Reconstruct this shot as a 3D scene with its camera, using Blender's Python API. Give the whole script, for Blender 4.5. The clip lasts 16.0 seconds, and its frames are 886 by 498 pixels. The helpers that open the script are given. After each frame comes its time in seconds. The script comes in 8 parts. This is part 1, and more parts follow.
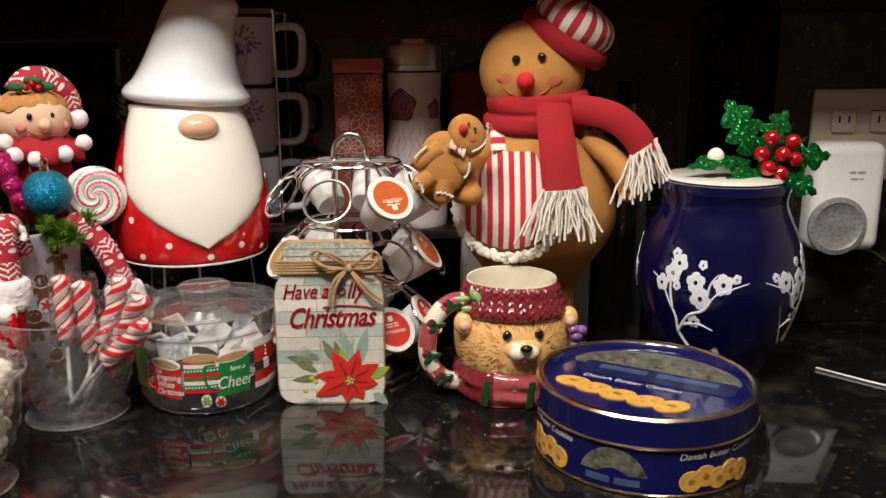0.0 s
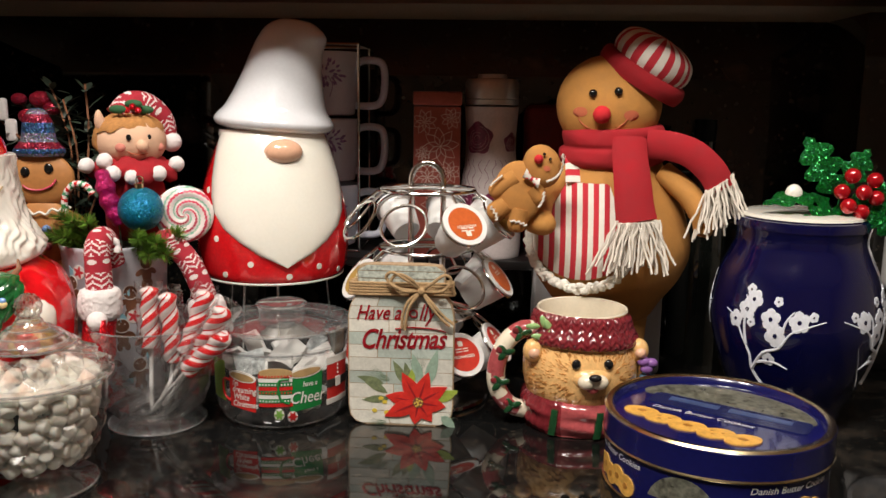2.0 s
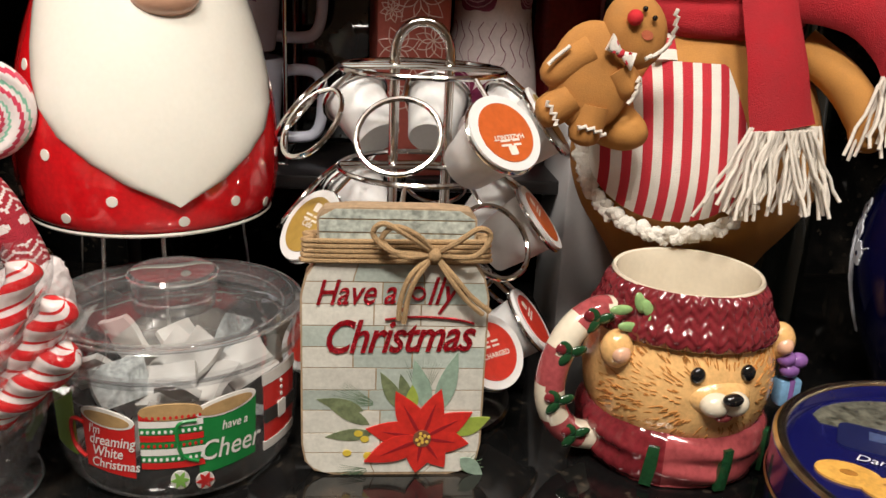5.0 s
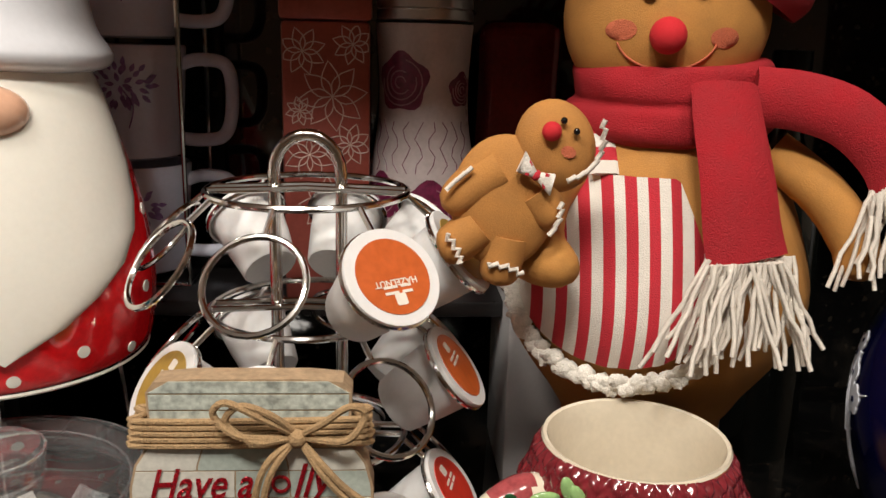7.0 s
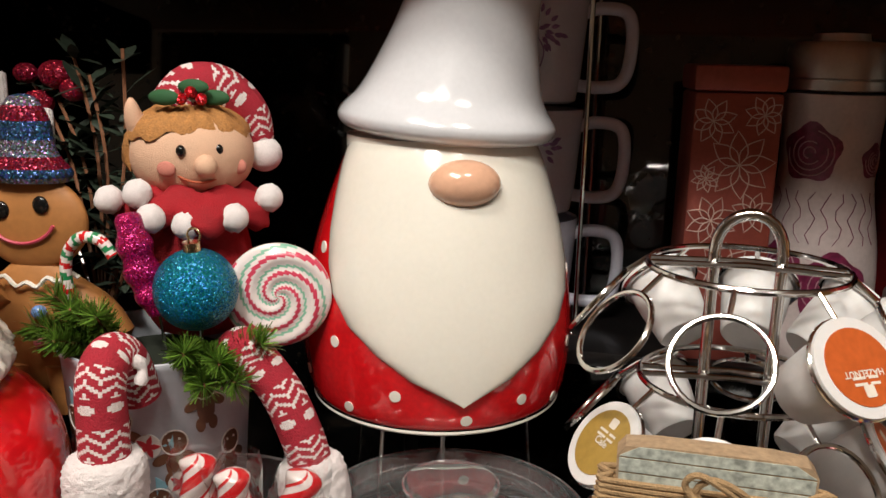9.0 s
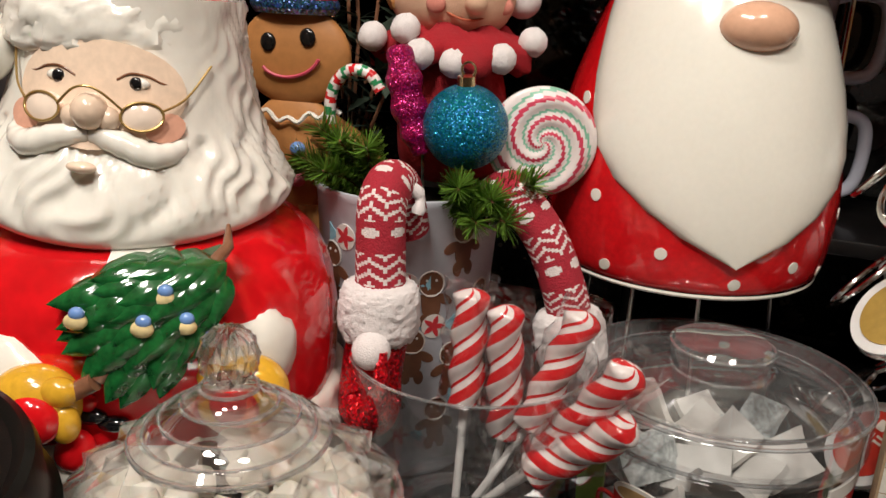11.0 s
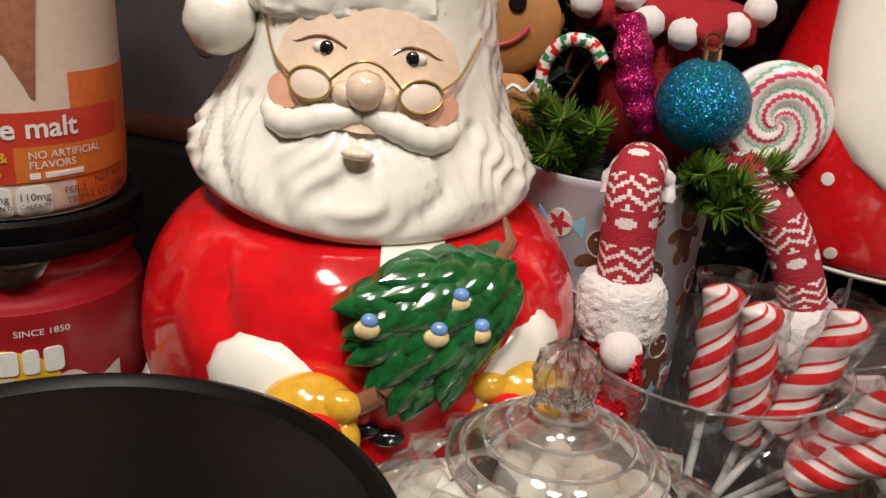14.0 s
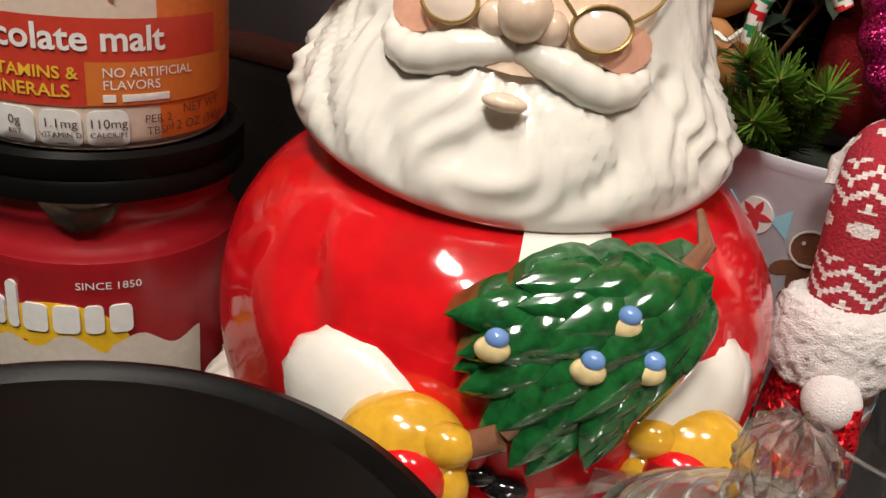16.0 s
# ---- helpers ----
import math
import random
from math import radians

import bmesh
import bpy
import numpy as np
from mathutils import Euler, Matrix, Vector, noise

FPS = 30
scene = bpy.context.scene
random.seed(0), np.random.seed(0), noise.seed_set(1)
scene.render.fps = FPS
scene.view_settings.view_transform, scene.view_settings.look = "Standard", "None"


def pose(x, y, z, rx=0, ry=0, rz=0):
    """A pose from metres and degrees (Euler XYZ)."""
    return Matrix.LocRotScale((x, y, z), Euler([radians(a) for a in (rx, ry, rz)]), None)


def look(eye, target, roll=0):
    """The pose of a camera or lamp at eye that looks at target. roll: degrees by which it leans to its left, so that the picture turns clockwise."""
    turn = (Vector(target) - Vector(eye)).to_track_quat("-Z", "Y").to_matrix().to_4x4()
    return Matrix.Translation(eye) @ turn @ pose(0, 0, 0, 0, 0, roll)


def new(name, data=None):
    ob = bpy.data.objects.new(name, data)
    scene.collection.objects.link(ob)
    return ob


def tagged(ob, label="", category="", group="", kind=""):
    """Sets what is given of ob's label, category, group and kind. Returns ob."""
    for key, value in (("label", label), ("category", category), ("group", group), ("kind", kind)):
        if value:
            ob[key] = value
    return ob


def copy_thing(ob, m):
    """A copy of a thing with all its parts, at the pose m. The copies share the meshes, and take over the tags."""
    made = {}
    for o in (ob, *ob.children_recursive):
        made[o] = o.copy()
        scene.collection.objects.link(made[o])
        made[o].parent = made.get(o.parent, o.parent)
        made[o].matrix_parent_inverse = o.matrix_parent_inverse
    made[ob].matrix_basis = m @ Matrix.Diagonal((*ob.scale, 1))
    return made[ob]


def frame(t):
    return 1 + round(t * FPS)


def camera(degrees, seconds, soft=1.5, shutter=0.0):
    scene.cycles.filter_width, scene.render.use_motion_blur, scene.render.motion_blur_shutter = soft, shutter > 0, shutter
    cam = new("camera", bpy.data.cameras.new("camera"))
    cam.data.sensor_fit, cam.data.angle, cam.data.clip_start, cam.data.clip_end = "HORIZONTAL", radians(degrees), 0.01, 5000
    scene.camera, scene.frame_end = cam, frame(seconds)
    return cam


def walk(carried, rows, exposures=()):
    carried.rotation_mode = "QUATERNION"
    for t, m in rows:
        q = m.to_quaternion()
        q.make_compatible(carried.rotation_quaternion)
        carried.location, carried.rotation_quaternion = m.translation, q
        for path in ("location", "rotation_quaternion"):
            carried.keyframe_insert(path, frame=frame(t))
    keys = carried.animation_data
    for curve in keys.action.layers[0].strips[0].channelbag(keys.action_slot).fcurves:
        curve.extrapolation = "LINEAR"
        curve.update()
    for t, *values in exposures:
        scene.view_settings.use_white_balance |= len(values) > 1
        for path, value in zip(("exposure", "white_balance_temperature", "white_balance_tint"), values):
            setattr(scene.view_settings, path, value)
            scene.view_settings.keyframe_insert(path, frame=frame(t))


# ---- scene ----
cam = camera(55.4, 16.0)
PATH = [
    (0, (0.0128, 0.3341, 1.2558), (0.0576, 2.8262, 0.6722), -0.3),
    (0.5, (-0.0026, 0.3213, 1.252), (-0.1216, 2.8314, 0.7669), -0.5),
    (1, (0.0026, 0.3136, 1.243), (-0.1382, 2.8262, 0.7758), 0.2),
    (1.5, (0.0051, 0.3046, 1.2443), (-0.1843, 2.8186, 0.7976), -0.3),
    (2, (0.0102, 0.3149, 1.2379), (-0.1574, 2.8301, 0.7925), 0.8),
    (2.5, (0.0064, 0.3392, 1.2379), (-0.1421, 2.8557, 0.7899), 0.7),
    (3, (-0.0128, 0.3546, 1.2443), (-0.2342, 2.8595, 0.7656), 0.8),
    (3.2, (-0.0192, 0.3661, 1.2482), (-0.2918, 2.8723, 0.8078), 1.5),
    (5.3, (-0.1075, 0.7347, 1.1752), (0.1446, 3.1334, 0.3163), 2.8),
    (5.5, (-0.1011, 0.7514, 1.1637), (0.0896, 3.145, 0.2779), 3.7),
    (6, (-0.064, 0.7846, 1.1726), (0.064, 3.1846, 0.2907), 3.8),
    (6.5, (-0.023, 0.8051, 1.1842), (0.2266, 3.2064, 0.333), 3.6),
    (7, (-0.0256, 0.8013, 1.22), (0.1306, 3.2806, 0.6018), 1.4),
    (7.5, (-0.0397, 0.7987, 1.2635), (0.0486, 3.3229, 0.8475), 0.2),
    (8, (-0.064, 0.791, 1.2686), (-0.1139, 3.3242, 0.9026), 0.7),
    (8.5, (-0.1011, 0.7782, 1.2597), (-0.4595, 3.2678, 0.7797), 1.2),
    (10.8, (-0.2022, 0.7565, 1.2008), (-1.0458, 3.063, 0.4802), 2.5),
    (11, (-0.2163, 0.7501, 1.1931), (-1.0816, 3.0349, 0.4264), 2.9),
    (11.5, (-0.2547, 0.7283, 1.1931), (-1.1315, 2.9914, 0.3803), 2.8),
    (12, (-0.2726, 0.7066, 1.2008), (-1.1085, 2.9926, 0.4098), 3.4),
    (12.5, (-0.2829, 0.6963, 1.1982), (-1.0637, 2.999, 0.3957), 3.4),
    (13, (-0.3059, 0.6874, 1.2046), (-1.0035, 3.0246, 0.429), 3.2),
    (13.5, (-0.3251, 0.6874, 1.2059), (-0.9664, 3.0234, 0.3752), 3),
    (14, (-0.3456, 0.7424, 1.1918), (-1.1533, 2.999, 0.2933), 3.9),
    (14.5, (-0.361, 0.7949, 1.1739), (-1.3632, 2.953, 0.2306), 5.7),
    (15, (-0.3712, 0.7962, 1.1598), (-1.5309, 2.8416, 0.1486), 5.5),
    (15.5, (-0.3738, 0.8013, 1.1662), (-1.5386, 2.8429, 0.1499), 5),
    (16, (-0.3827, 0.8179, 1.1688), (-1.5181, 2.8544, 0.1128), 6.3),
]
walk(cam, [(t, look(eye, target, roll)) for t, eye, target, roll in PATH], exposures=[(0, 0.02), (3.2, 0.0), (5.4, 0.03), (6.4, -0.05), (7.2, -0.2), (8.6, -0.25), (10.9, -0.35), (13, -0.45), (15, -0.28), (16, -0.35)])

# ---- world and lamps ----
world = bpy.data.worlds.new("kitchen_night")
world.use_nodes = True
scene.world = world
world.node_tree.nodes["Background"].inputs[0].default_value = (0.012, 0.011, 0.010, 1)
world.node_tree.nodes["Background"].inputs[1].default_value = 1.0


def ceiling_lamp(x, y, watts, size):
    data = bpy.data.lights.new("ceiling_spot", "AREA")
    data.shape, data.size, data.energy, data.color = "DISK", size, watts, (1.0, 0.93, 0.84)
    ob = new("ceiling_spot_light", data)
    ob.matrix_world = look((x, y, 2.425), (x * 0.4, 1.05, 1.0))
    return ob


ceiling_lamp(-0.60, 0.46, 17.5, 0.30)
ceiling_lamp(0.35, 0.52, 11.5, 0.30)
ceiling_lamp(-0.20, 0.18, 31.0, 0.30)

C = 0.90  # height of the counter

# ---- materials ----
def mat(name, col, rough=0.5, metal=0.0, var=0.10, scale=60.0, bump=0.0, bscale=300.0, coat=0.0, sheen=0.0, sss=0.0, emit=0.0, island=0.0, per_object=0.0):
    m = bpy.data.materials.new(name)
    m.use_nodes = True
    n, l = m.node_tree.nodes, m.node_tree.links
    p = n["Principled BSDF"]
    p.inputs["Roughness"].default_value = rough
    p.inputs["Metallic"].default_value = metal
    p.inputs["Coat Weight"].default_value = coat
    p.inputs["Coat Roughness"].default_value = 0.05
    p.inputs["Sheen Weight"].default_value = sheen
    if sss:
        p.inputs["Subsurface Weight"].default_value = sss
        p.inputs["Subsurface Radius"].default_value = (0.006, 0.004, 0.003)
        p.inputs["Subsurface Scale"].default_value = 0.6
    if emit:
        p.inputs["Emission Color"].default_value = (*col, 1)
        p.inputs["Emission Strength"].default_value = emit
    tc = n.new("ShaderNodeTexCoord")
    big = n.new("ShaderNodeTexNoise")
    big.inputs["Scale"].default_value, big.inputs["Detail"].default_value = scale, 4
    l.new(tc.outputs["Object"], big.inputs["Vector"])
    fine = n.new("ShaderNodeTexNoise")
    fine.inputs["Scale"].default_value, fine.inputs["Detail"].default_value = bscale, 3
    l.new(tc.outputs["Object"], fine.inputs["Vector"])
    add = n.new("ShaderNodeMath")
    add.operation = "ADD"
    l.new(big.outputs["Fac"], add.inputs[0])
    l.new(fine.outputs["Fac"], add.inputs[1])
    ramp = n.new("ShaderNodeMapRange")
    ramp.inputs["From Min"].default_value, ramp.inputs["From Max"].default_value = 0.6, 1.4
    ramp.inputs["To Min"].default_value, ramp.inputs["To Max"].default_value = 1 - var, 1 + var
    l.new(add.outputs[0], ramp.inputs["Value"])
    fac = ramp.outputs["Result"]
    if island or per_object:
        src = n.new("ShaderNodeNewGeometry").outputs["Random Per Island"] if island else n.new("ShaderNodeObjectInfo").outputs["Random"]
        amount = island or per_object
        r2 = n.new("ShaderNodeMapRange")
        r2.inputs["To Min"].default_value, r2.inputs["To Max"].default_value = 1 - amount, 1 + amount
        l.new(src, r2.inputs["Value"])
        mul = n.new("ShaderNodeMath")
        mul.operation = "MULTIPLY"
        l.new(fac, mul.inputs[0])
        l.new(r2.outputs["Result"], mul.inputs[1])
        fac = mul.outputs[0]
    vm = n.new("ShaderNodeVectorMath")
    vm.operation = "SCALE"
    vm.inputs[0].default_value = col
    l.new(fac, vm.inputs["Scale"])
    l.new(vm.outputs[0], p.inputs["Base Color"])
    rr = n.new("ShaderNodeMapRange")
    rr.inputs["To Min"].default_value, rr.inputs["To Max"].default_value = max(rough - 0.25 * rough, 0.0), min(rough + 0.25 * rough, 1)
    l.new(big.outputs["Fac"], rr.inputs["Value"])
    l.new(rr.outputs["Result"], p.inputs["Roughness"])
    if bump:
        b = n.new("ShaderNodeBump")
        b.inputs["Strength"].default_value, b.inputs["Distance"].default_value = min(bump, 1.0), 0.001
        l.new(fine.outputs["Fac"], b.inputs["Height"])
        l.new(b.outputs[0], p.inputs["Normal"])
    return m


def clear_plastic(name, tint, gloss=0.06, rough=0.02, power=3.2, white_gleam=0.0, bend=0.0):
    """Thin clear wall: light goes straight through, gloss rises towards the edge. White diffuse mixed in stands for
    room reflections.
    """
    m = bpy.data.materials.new(name)
    m.use_nodes = True
    n, l = m.node_tree.nodes, m.node_tree.links
    n.remove(n["Principled BSDF"])
    t, g, mix = n.new("ShaderNodeBsdfTransparent"), n.new("ShaderNodeBsdfGlossy"), n.new("ShaderNodeMixShader")
    t.inputs[0].default_value = (*tint, 1)
    g.inputs["Roughness"].default_value = rough
    lw = n.new("ShaderNodeLayerWeight")
    lw.inputs["Blend"].default_value = 0.5
    pw, mr = n.new("ShaderNodeMath"), n.new("ShaderNodeMapRange")
    pw.operation = "POWER"
    l.new(lw.outputs["Facing"], pw.inputs[0])
    pw.inputs[1].default_value = power
    l.new(pw.outputs[0], mr.inputs["Value"])
    mr.inputs["To Min"].default_value, mr.inputs["To Max"].default_value = gloss, 0.85
    l.new(mr.outputs["Result"], mix.inputs[0])
    l.new(t.outputs[0], mix.inputs[1])
    l.new(g.outputs[0], mix.inputs[2])
    last = mix
    if bend:  # part of the light is bent by the cut facets
        r, mb = n.new("ShaderNodeBsdfRefraction"), n.new("ShaderNodeMixShader")
        r.inputs["IOR"].default_value, r.inputs["Roughness"].default_value = bend, 0.0
        mb.inputs[0].default_value = 0.32
        l.new(t.outputs[0], mb.inputs[1])
        l.new(r.outputs[0], mb.inputs[2])
        l.new(mb.outputs[0], mix.inputs[1])
    # white diffuse painted in where the dark room gives no reflections
    if white_gleam:
        d, mh = n.new("ShaderNodeBsdfDiffuse"), n.new("ShaderNodeMixShader")
        d.inputs[0].default_value = (0.8, 0.8, 0.8, 1)
        mh.inputs[0].default_value = white_gleam
        l.new(mix.outputs[0], mh.inputs[1])
        l.new(d.outputs[0], mh.inputs[2])
        last = mh
    l.new(last.outputs[0], n["Material Output"].inputs[0])
    return m


def glitter(name, col, scale=900.0):
    m = bpy.data.materials.new(name)
    m.use_nodes = True
    n, l = m.node_tree.nodes, m.node_tree.links
    p = n["Principled BSDF"]
    p.inputs["Metallic"].default_value, p.inputs["Roughness"].default_value = 0.5, 0.28
    tc, v = n.new("ShaderNodeTexCoord"), n.new("ShaderNodeTexVoronoi")
    v.inputs["Scale"].default_value = scale
    l.new(tc.outputs["Object"], v.inputs["Vector"])
    vm = n.new("ShaderNodeVectorMath")
    vm.operation = "MULTIPLY_ADD"
    l.new(v.outputs["Color"], vm.inputs[0])
    vm.inputs[1].default_value = [c * 1.1 for c in col]
    vm.inputs[2].default_value = [c * 0.35 for c in col]
    l.new(vm.outputs[0], p.inputs["Base Color"])
    geo = n.new("ShaderNodeNewGeometry")
    sub = n.new("ShaderNodeVectorMath")
    sub.operation = "SUBTRACT"
    l.new(v.outputs["Color"], sub.inputs[0])
    sub.inputs[1].default_value = (0.5, 0.5, 0.5)
    mad = n.new("ShaderNodeVectorMath")
    mad.operation = "MULTIPLY_ADD"
    l.new(sub.outputs[0], mad.inputs[0])
    mad.inputs[1].default_value = (1.3, 1.3, 1.3)
    l.new(geo.outputs["Normal"], mad.inputs[2])
    nrm = n.new("ShaderNodeVectorMath")
    nrm.operation = "NORMALIZE"
    l.new(mad.outputs[0], nrm.inputs[0])
    l.new(nrm.outputs[0], p.inputs["Normal"])
    return m


def granite():
    m = bpy.data.materials.new("polished_granite")
    m.use_nodes = True
    n, l = m.node_tree.nodes, m.node_tree.links
    p = n["Principled BSDF"]
    p.inputs["Roughness"].default_value = 0.07
    p.inputs["IOR"].default_value = 1.6
    tc = n.new("ShaderNodeTexCoord")
    v = n.new("ShaderNodeTexVoronoi")
    v.inputs["Scale"].default_value = 260
    warp = n.new("ShaderNodeTexNoise")
    warp.inputs["Scale"].default_value, warp.inputs["Detail"].default_value = 22, 6
    l.new(tc.outputs["Object"], warp.inputs["Vector"])
    l.new(tc.outputs["Object"], v.inputs["Vector"])
    ramp = n.new("ShaderNodeValToRGB")
    ramp.color_ramp.elements[0].position, ramp.color_ramp.elements[0].color = 0.50, (0.006, 0.006, 0.006, 1)
    ramp.color_ramp.elements[1].position, ramp.color_ramp.elements[1].color = 0.78, (0.05, 0.036, 0.026, 1)
    mid = ramp.color_ramp.elements.new(0.60)
    mid.color = (0.018, 0.016, 0.014, 1)
    l.new(warp.outputs["Fac"], ramp.inputs[0])
    sep = n.new("ShaderNodeSeparateColor")
    l.new(v.outputs["Color"], sep.inputs[0])
    speck = n.new("ShaderNodeMapRange")
    speck.inputs["From Min"].default_value, speck.inputs["From Max"].default_value = 0.94, 1.05
    l.new(sep.outputs[0], speck.inputs["Value"])
    mix = n.new("ShaderNodeMix")
    mix.data_type = "RGBA"
    l.new(speck.outputs["Result"], mix.inputs[0])
    l.new(ramp.outputs[0], mix.inputs[6])
    mix.inputs[7].default_value = (0.07, 0.055, 0.04, 1)
    l.new(mix.outputs[2], p.inputs["Base Color"])
    rr = n.new("ShaderNodeMapRange")
    rr.inputs["To Min"].default_value, rr.inputs["To Max"].default_value = 0.025, 0.07
    l.new(warp.outputs["Fac"], rr.inputs["Value"])
    l.new(rr.outputs["Result"], p.inputs["Roughness"])
    return m


GRANITE = granite()
WALL = mat("painted_wall", (0.55, 0.50, 0.42), 0.7, scale=8, bump=0.1)
CEIL = mat("ceiling_paint", (0.75, 0.73, 0.70), 0.8, scale=6)
FLOOR = mat("floor_tile", (0.28, 0.22, 0.17), 0.4, scale=10)
CABINET = mat("orange_stained_wood", (0.42, 0.13, 0.035), 0.35, var=0.35, scale=18, bump=0.15, bscale=140)
CERAMIC_W = mat("white_glaze", (0.80, 0.77, 0.69), 0.16, var=0.03, scale=30, coat=0.6, sss=0.05)
CERAMIC_G = mat("grey_glaze", (0.66, 0.67, 0.70), 0.14, var=0.04, scale=25, coat=0.6)
CERAMIC_R = mat("red_glaze", (0.62, 0.008, 0.012), 0.13, var=0.22, scale=38, coat=0.6)
SANTA_R = mat("uneven_red_glaze", (0.60, 0.007, 0.011), 0.12, var=0.28, scale=30, coat=0.5, bump=0.45, bscale=60)
SANTA_W = mat("uneven_white_glaze", (0.81, 0.78, 0.71), 0.15, var=0.04, scale=60, coat=0.6, sss=0.05, bump=0.22, bscale=120)
SKIN_GLAZE = mat("peach_glaze", (0.72, 0.42, 0.28), 0.16, var=0.08, scale=60, coat=0.6)
BLUSH_GLAZE = mat("blush_glaze", (0.72, 0.38, 0.27), 0.18, var=0.12, scale=90, coat=0.5)
GREEN_GLAZE = mat("green_glaze", (0.008, 0.085, 0.02), 0.12, var=0.7, scale=120, coat=0.7)
GOLD_GLAZE = mat("mustard_glaze", (0.66, 0.36, 0.03), 0.15, var=0.18, scale=70, coat=0.6)
BLUE_PAINT = mat("light_blue_glaze", (0.16, 0.30, 0.62), 0.2, coat=0.5)
BLACK_GLAZE = mat("black_glaze", (0.008, 0.008, 0.009), 0.1, coat=0.6)
BROWN_GLAZE = mat("brown_glaze", (0.20, 0.09, 0.05), 0.15, var=0.25, scale=80, coat=0.6)
GOLD_LINE = mat("gilt_wire_paint", (0.42, 0.28, 0.10), 0.3, metal=0.6)
CHROME = mat("chrome_wire", (0.72, 0.71, 0.69), 0.12, metal=1.0, var=0.05)
STEEL = mat("brushed_steel", (0.66, 0.65, 0.64), 0.42, metal=1.0, var=0.08)
FELT = mat("gingerbread_felt", (0.47, 0.215, 0.05), 0.95, var=0.16, scale=80, bump=0.35, bscale=1400, sheen=0.0)
FELT_DARK = mat("brown_felt", (0.43, 0.19, 0.045), 0.95, var=0.16, scale=90, bump=0.35, bscale=1400, sheen=0.0)
RED_CLOTH = mat("red_fleece", (0.33, 0.005, 0.012), 0.95, var=0.16, scale=70, bump=0.9, bscale=1100, sheen=0.0)
WHITE_CLOTH = mat("white_cotton", (0.74, 0.69, 0.62), 0.9, var=0.08, scale=100, bump=0.8, bscale=1300)
RED_STRIPE = mat("red_stripe_cotton", (0.50, 0.02, 0.035), 0.9, var=0.12, scale=100, bump=0.8, bscale=1300)
LACE = mat("cream_lace", (0.80, 0.76, 0.68), 0.95, var=0.15, scale=300, bump=0.9, bscale=900)
YARN = mat("cream_yarn", (0.72, 0.66, 0.58), 0.95, var=0.12, scale=200, bump=0.7, bscale=1200)
POM_RED = mat("red_pompom", (0.55, 0.012, 0.02), 0.95, bump=0.6, bscale=1500)
FUR = mat("white_fur", (0.80, 0.74, 0.73), 1.0, var=0.12, scale=250, bump=1.0, bscale=1500, sheen=0.5)
BLACK_BEAD = mat("black_bead", (0.006, 0.006, 0.006), 0.15)
ROUGE = mat("rouge", (0.52, 0.13, 0.06), 0.95, var=0.2, bump=0.8, bscale=1400)
NAVY = mat("navy_enamel", (0.006, 0.007, 0.075), 0.18, var=0.12, scale=30, coat=0.5)
COBALT = mat("cobalt_glaze", (0.0025, 0.003, 0.034), 0.10, var=0.15, scale=22, coat=0.7)
BLOSSOM = mat("white_enamel_blossom", (0.66, 0.68, 0.74), 0.35, var=0.1, scale=300)
TIN_GOLD = mat("gilt_tin_rim", (0.50, 0.40, 0.24), 0.24, metal=1.0)
COOKIE = mat("printed_cookie", (0.62, 0.34, 0.07), 0.4, var=0.3, scale=130)
COOKIE_D = mat("printed_cookie_shade", (0.34, 0.15, 0.025), 0.4, var=0.3, scale=160)
PRINT_W = mat("printed_white", (0.70, 0.70, 0.68), 0.4)
PRINT_LB = mat("printed_pale_blue", (0.05, 0.075, 0.17), 0.3, var=0.4, scale=120)
PRINT_SCENE = mat("printed_landscape", (0.11, 0.11, 0.085), 0.3, var=0.9, scale=110, bscale=260)
ACRYLIC = clear_plastic("clear_acrylic", (0.96, 0.965, 0.97), 0.11, 0.03, 2.3, 0.035)
CRYSTAL = clear_plastic("cut_crystal", (0.985, 0.985, 0.98), 0.22, 0.02, 2.2, 0.015, 1.38)
CUT_GLASS = clear_plastic("cut_glass", (0.985, 0.985, 0.98), 0.13, 0.02, 2.4, 0.015)
LID_PLASTIC = clear_plastic("clear_lid_plastic", (0.93, 0.94, 0.95), 0.13, 0.03, 2.0, 0.05)
# whitened to give the bright lines that refraction draws along clear edges
RIM_GLEAM = clear_plastic("thick_clear_rim", (0.92, 0.93, 0.94), 0.26, 0.04, 1.5, 0.10)
CELLO = clear_plastic("cellophane", (0.99, 0.99, 0.99), 0.13, 0.05)
BLACK_PLASTIC = mat("black_plastic", (0.004, 0.0038, 0.0036), 0.34, var=0.2, scale=40, bump=0.06, bscale=900)
BLACK_PLASTIC.node_tree.nodes["Principled BSDF"].inputs["Specular IOR Level"].default_value = 0.10
PAPER_G = mat("pale_grey_plastic", (0.46, 0.45, 0.45), 0.35, var=0.05)


# ---- mesh helpers ----
def smooth(bm):
    for f in bm.faces:
        f.smooth = True


def part(name, bm, mats, parent=None, label="", flat=False, sharp=0.7):
    """Links a bmesh as one mesh object under a thing or a part."""
    bm.normal_update()
    bmesh.ops.recalc_face_normals(bm, faces=bm.faces[:])
    for f in bm.faces:
        f.smooth = not flat
    for e in bm.edges:
        if len(e.link_faces) == 2 and e.calc_face_angle(0) > sharp:
            e.smooth = False
    me = bpy.data.meshes.new(name)
    bm.to_mesh(me)
    bm.free()
    for m in (mats if isinstance(mats, (list, tuple)) else [mats]):
        me.materials.append(m)
    ob = new(name, me)
    if parent:
        ob.parent = parent
    if label:
        ob["label"] = label
    return ob


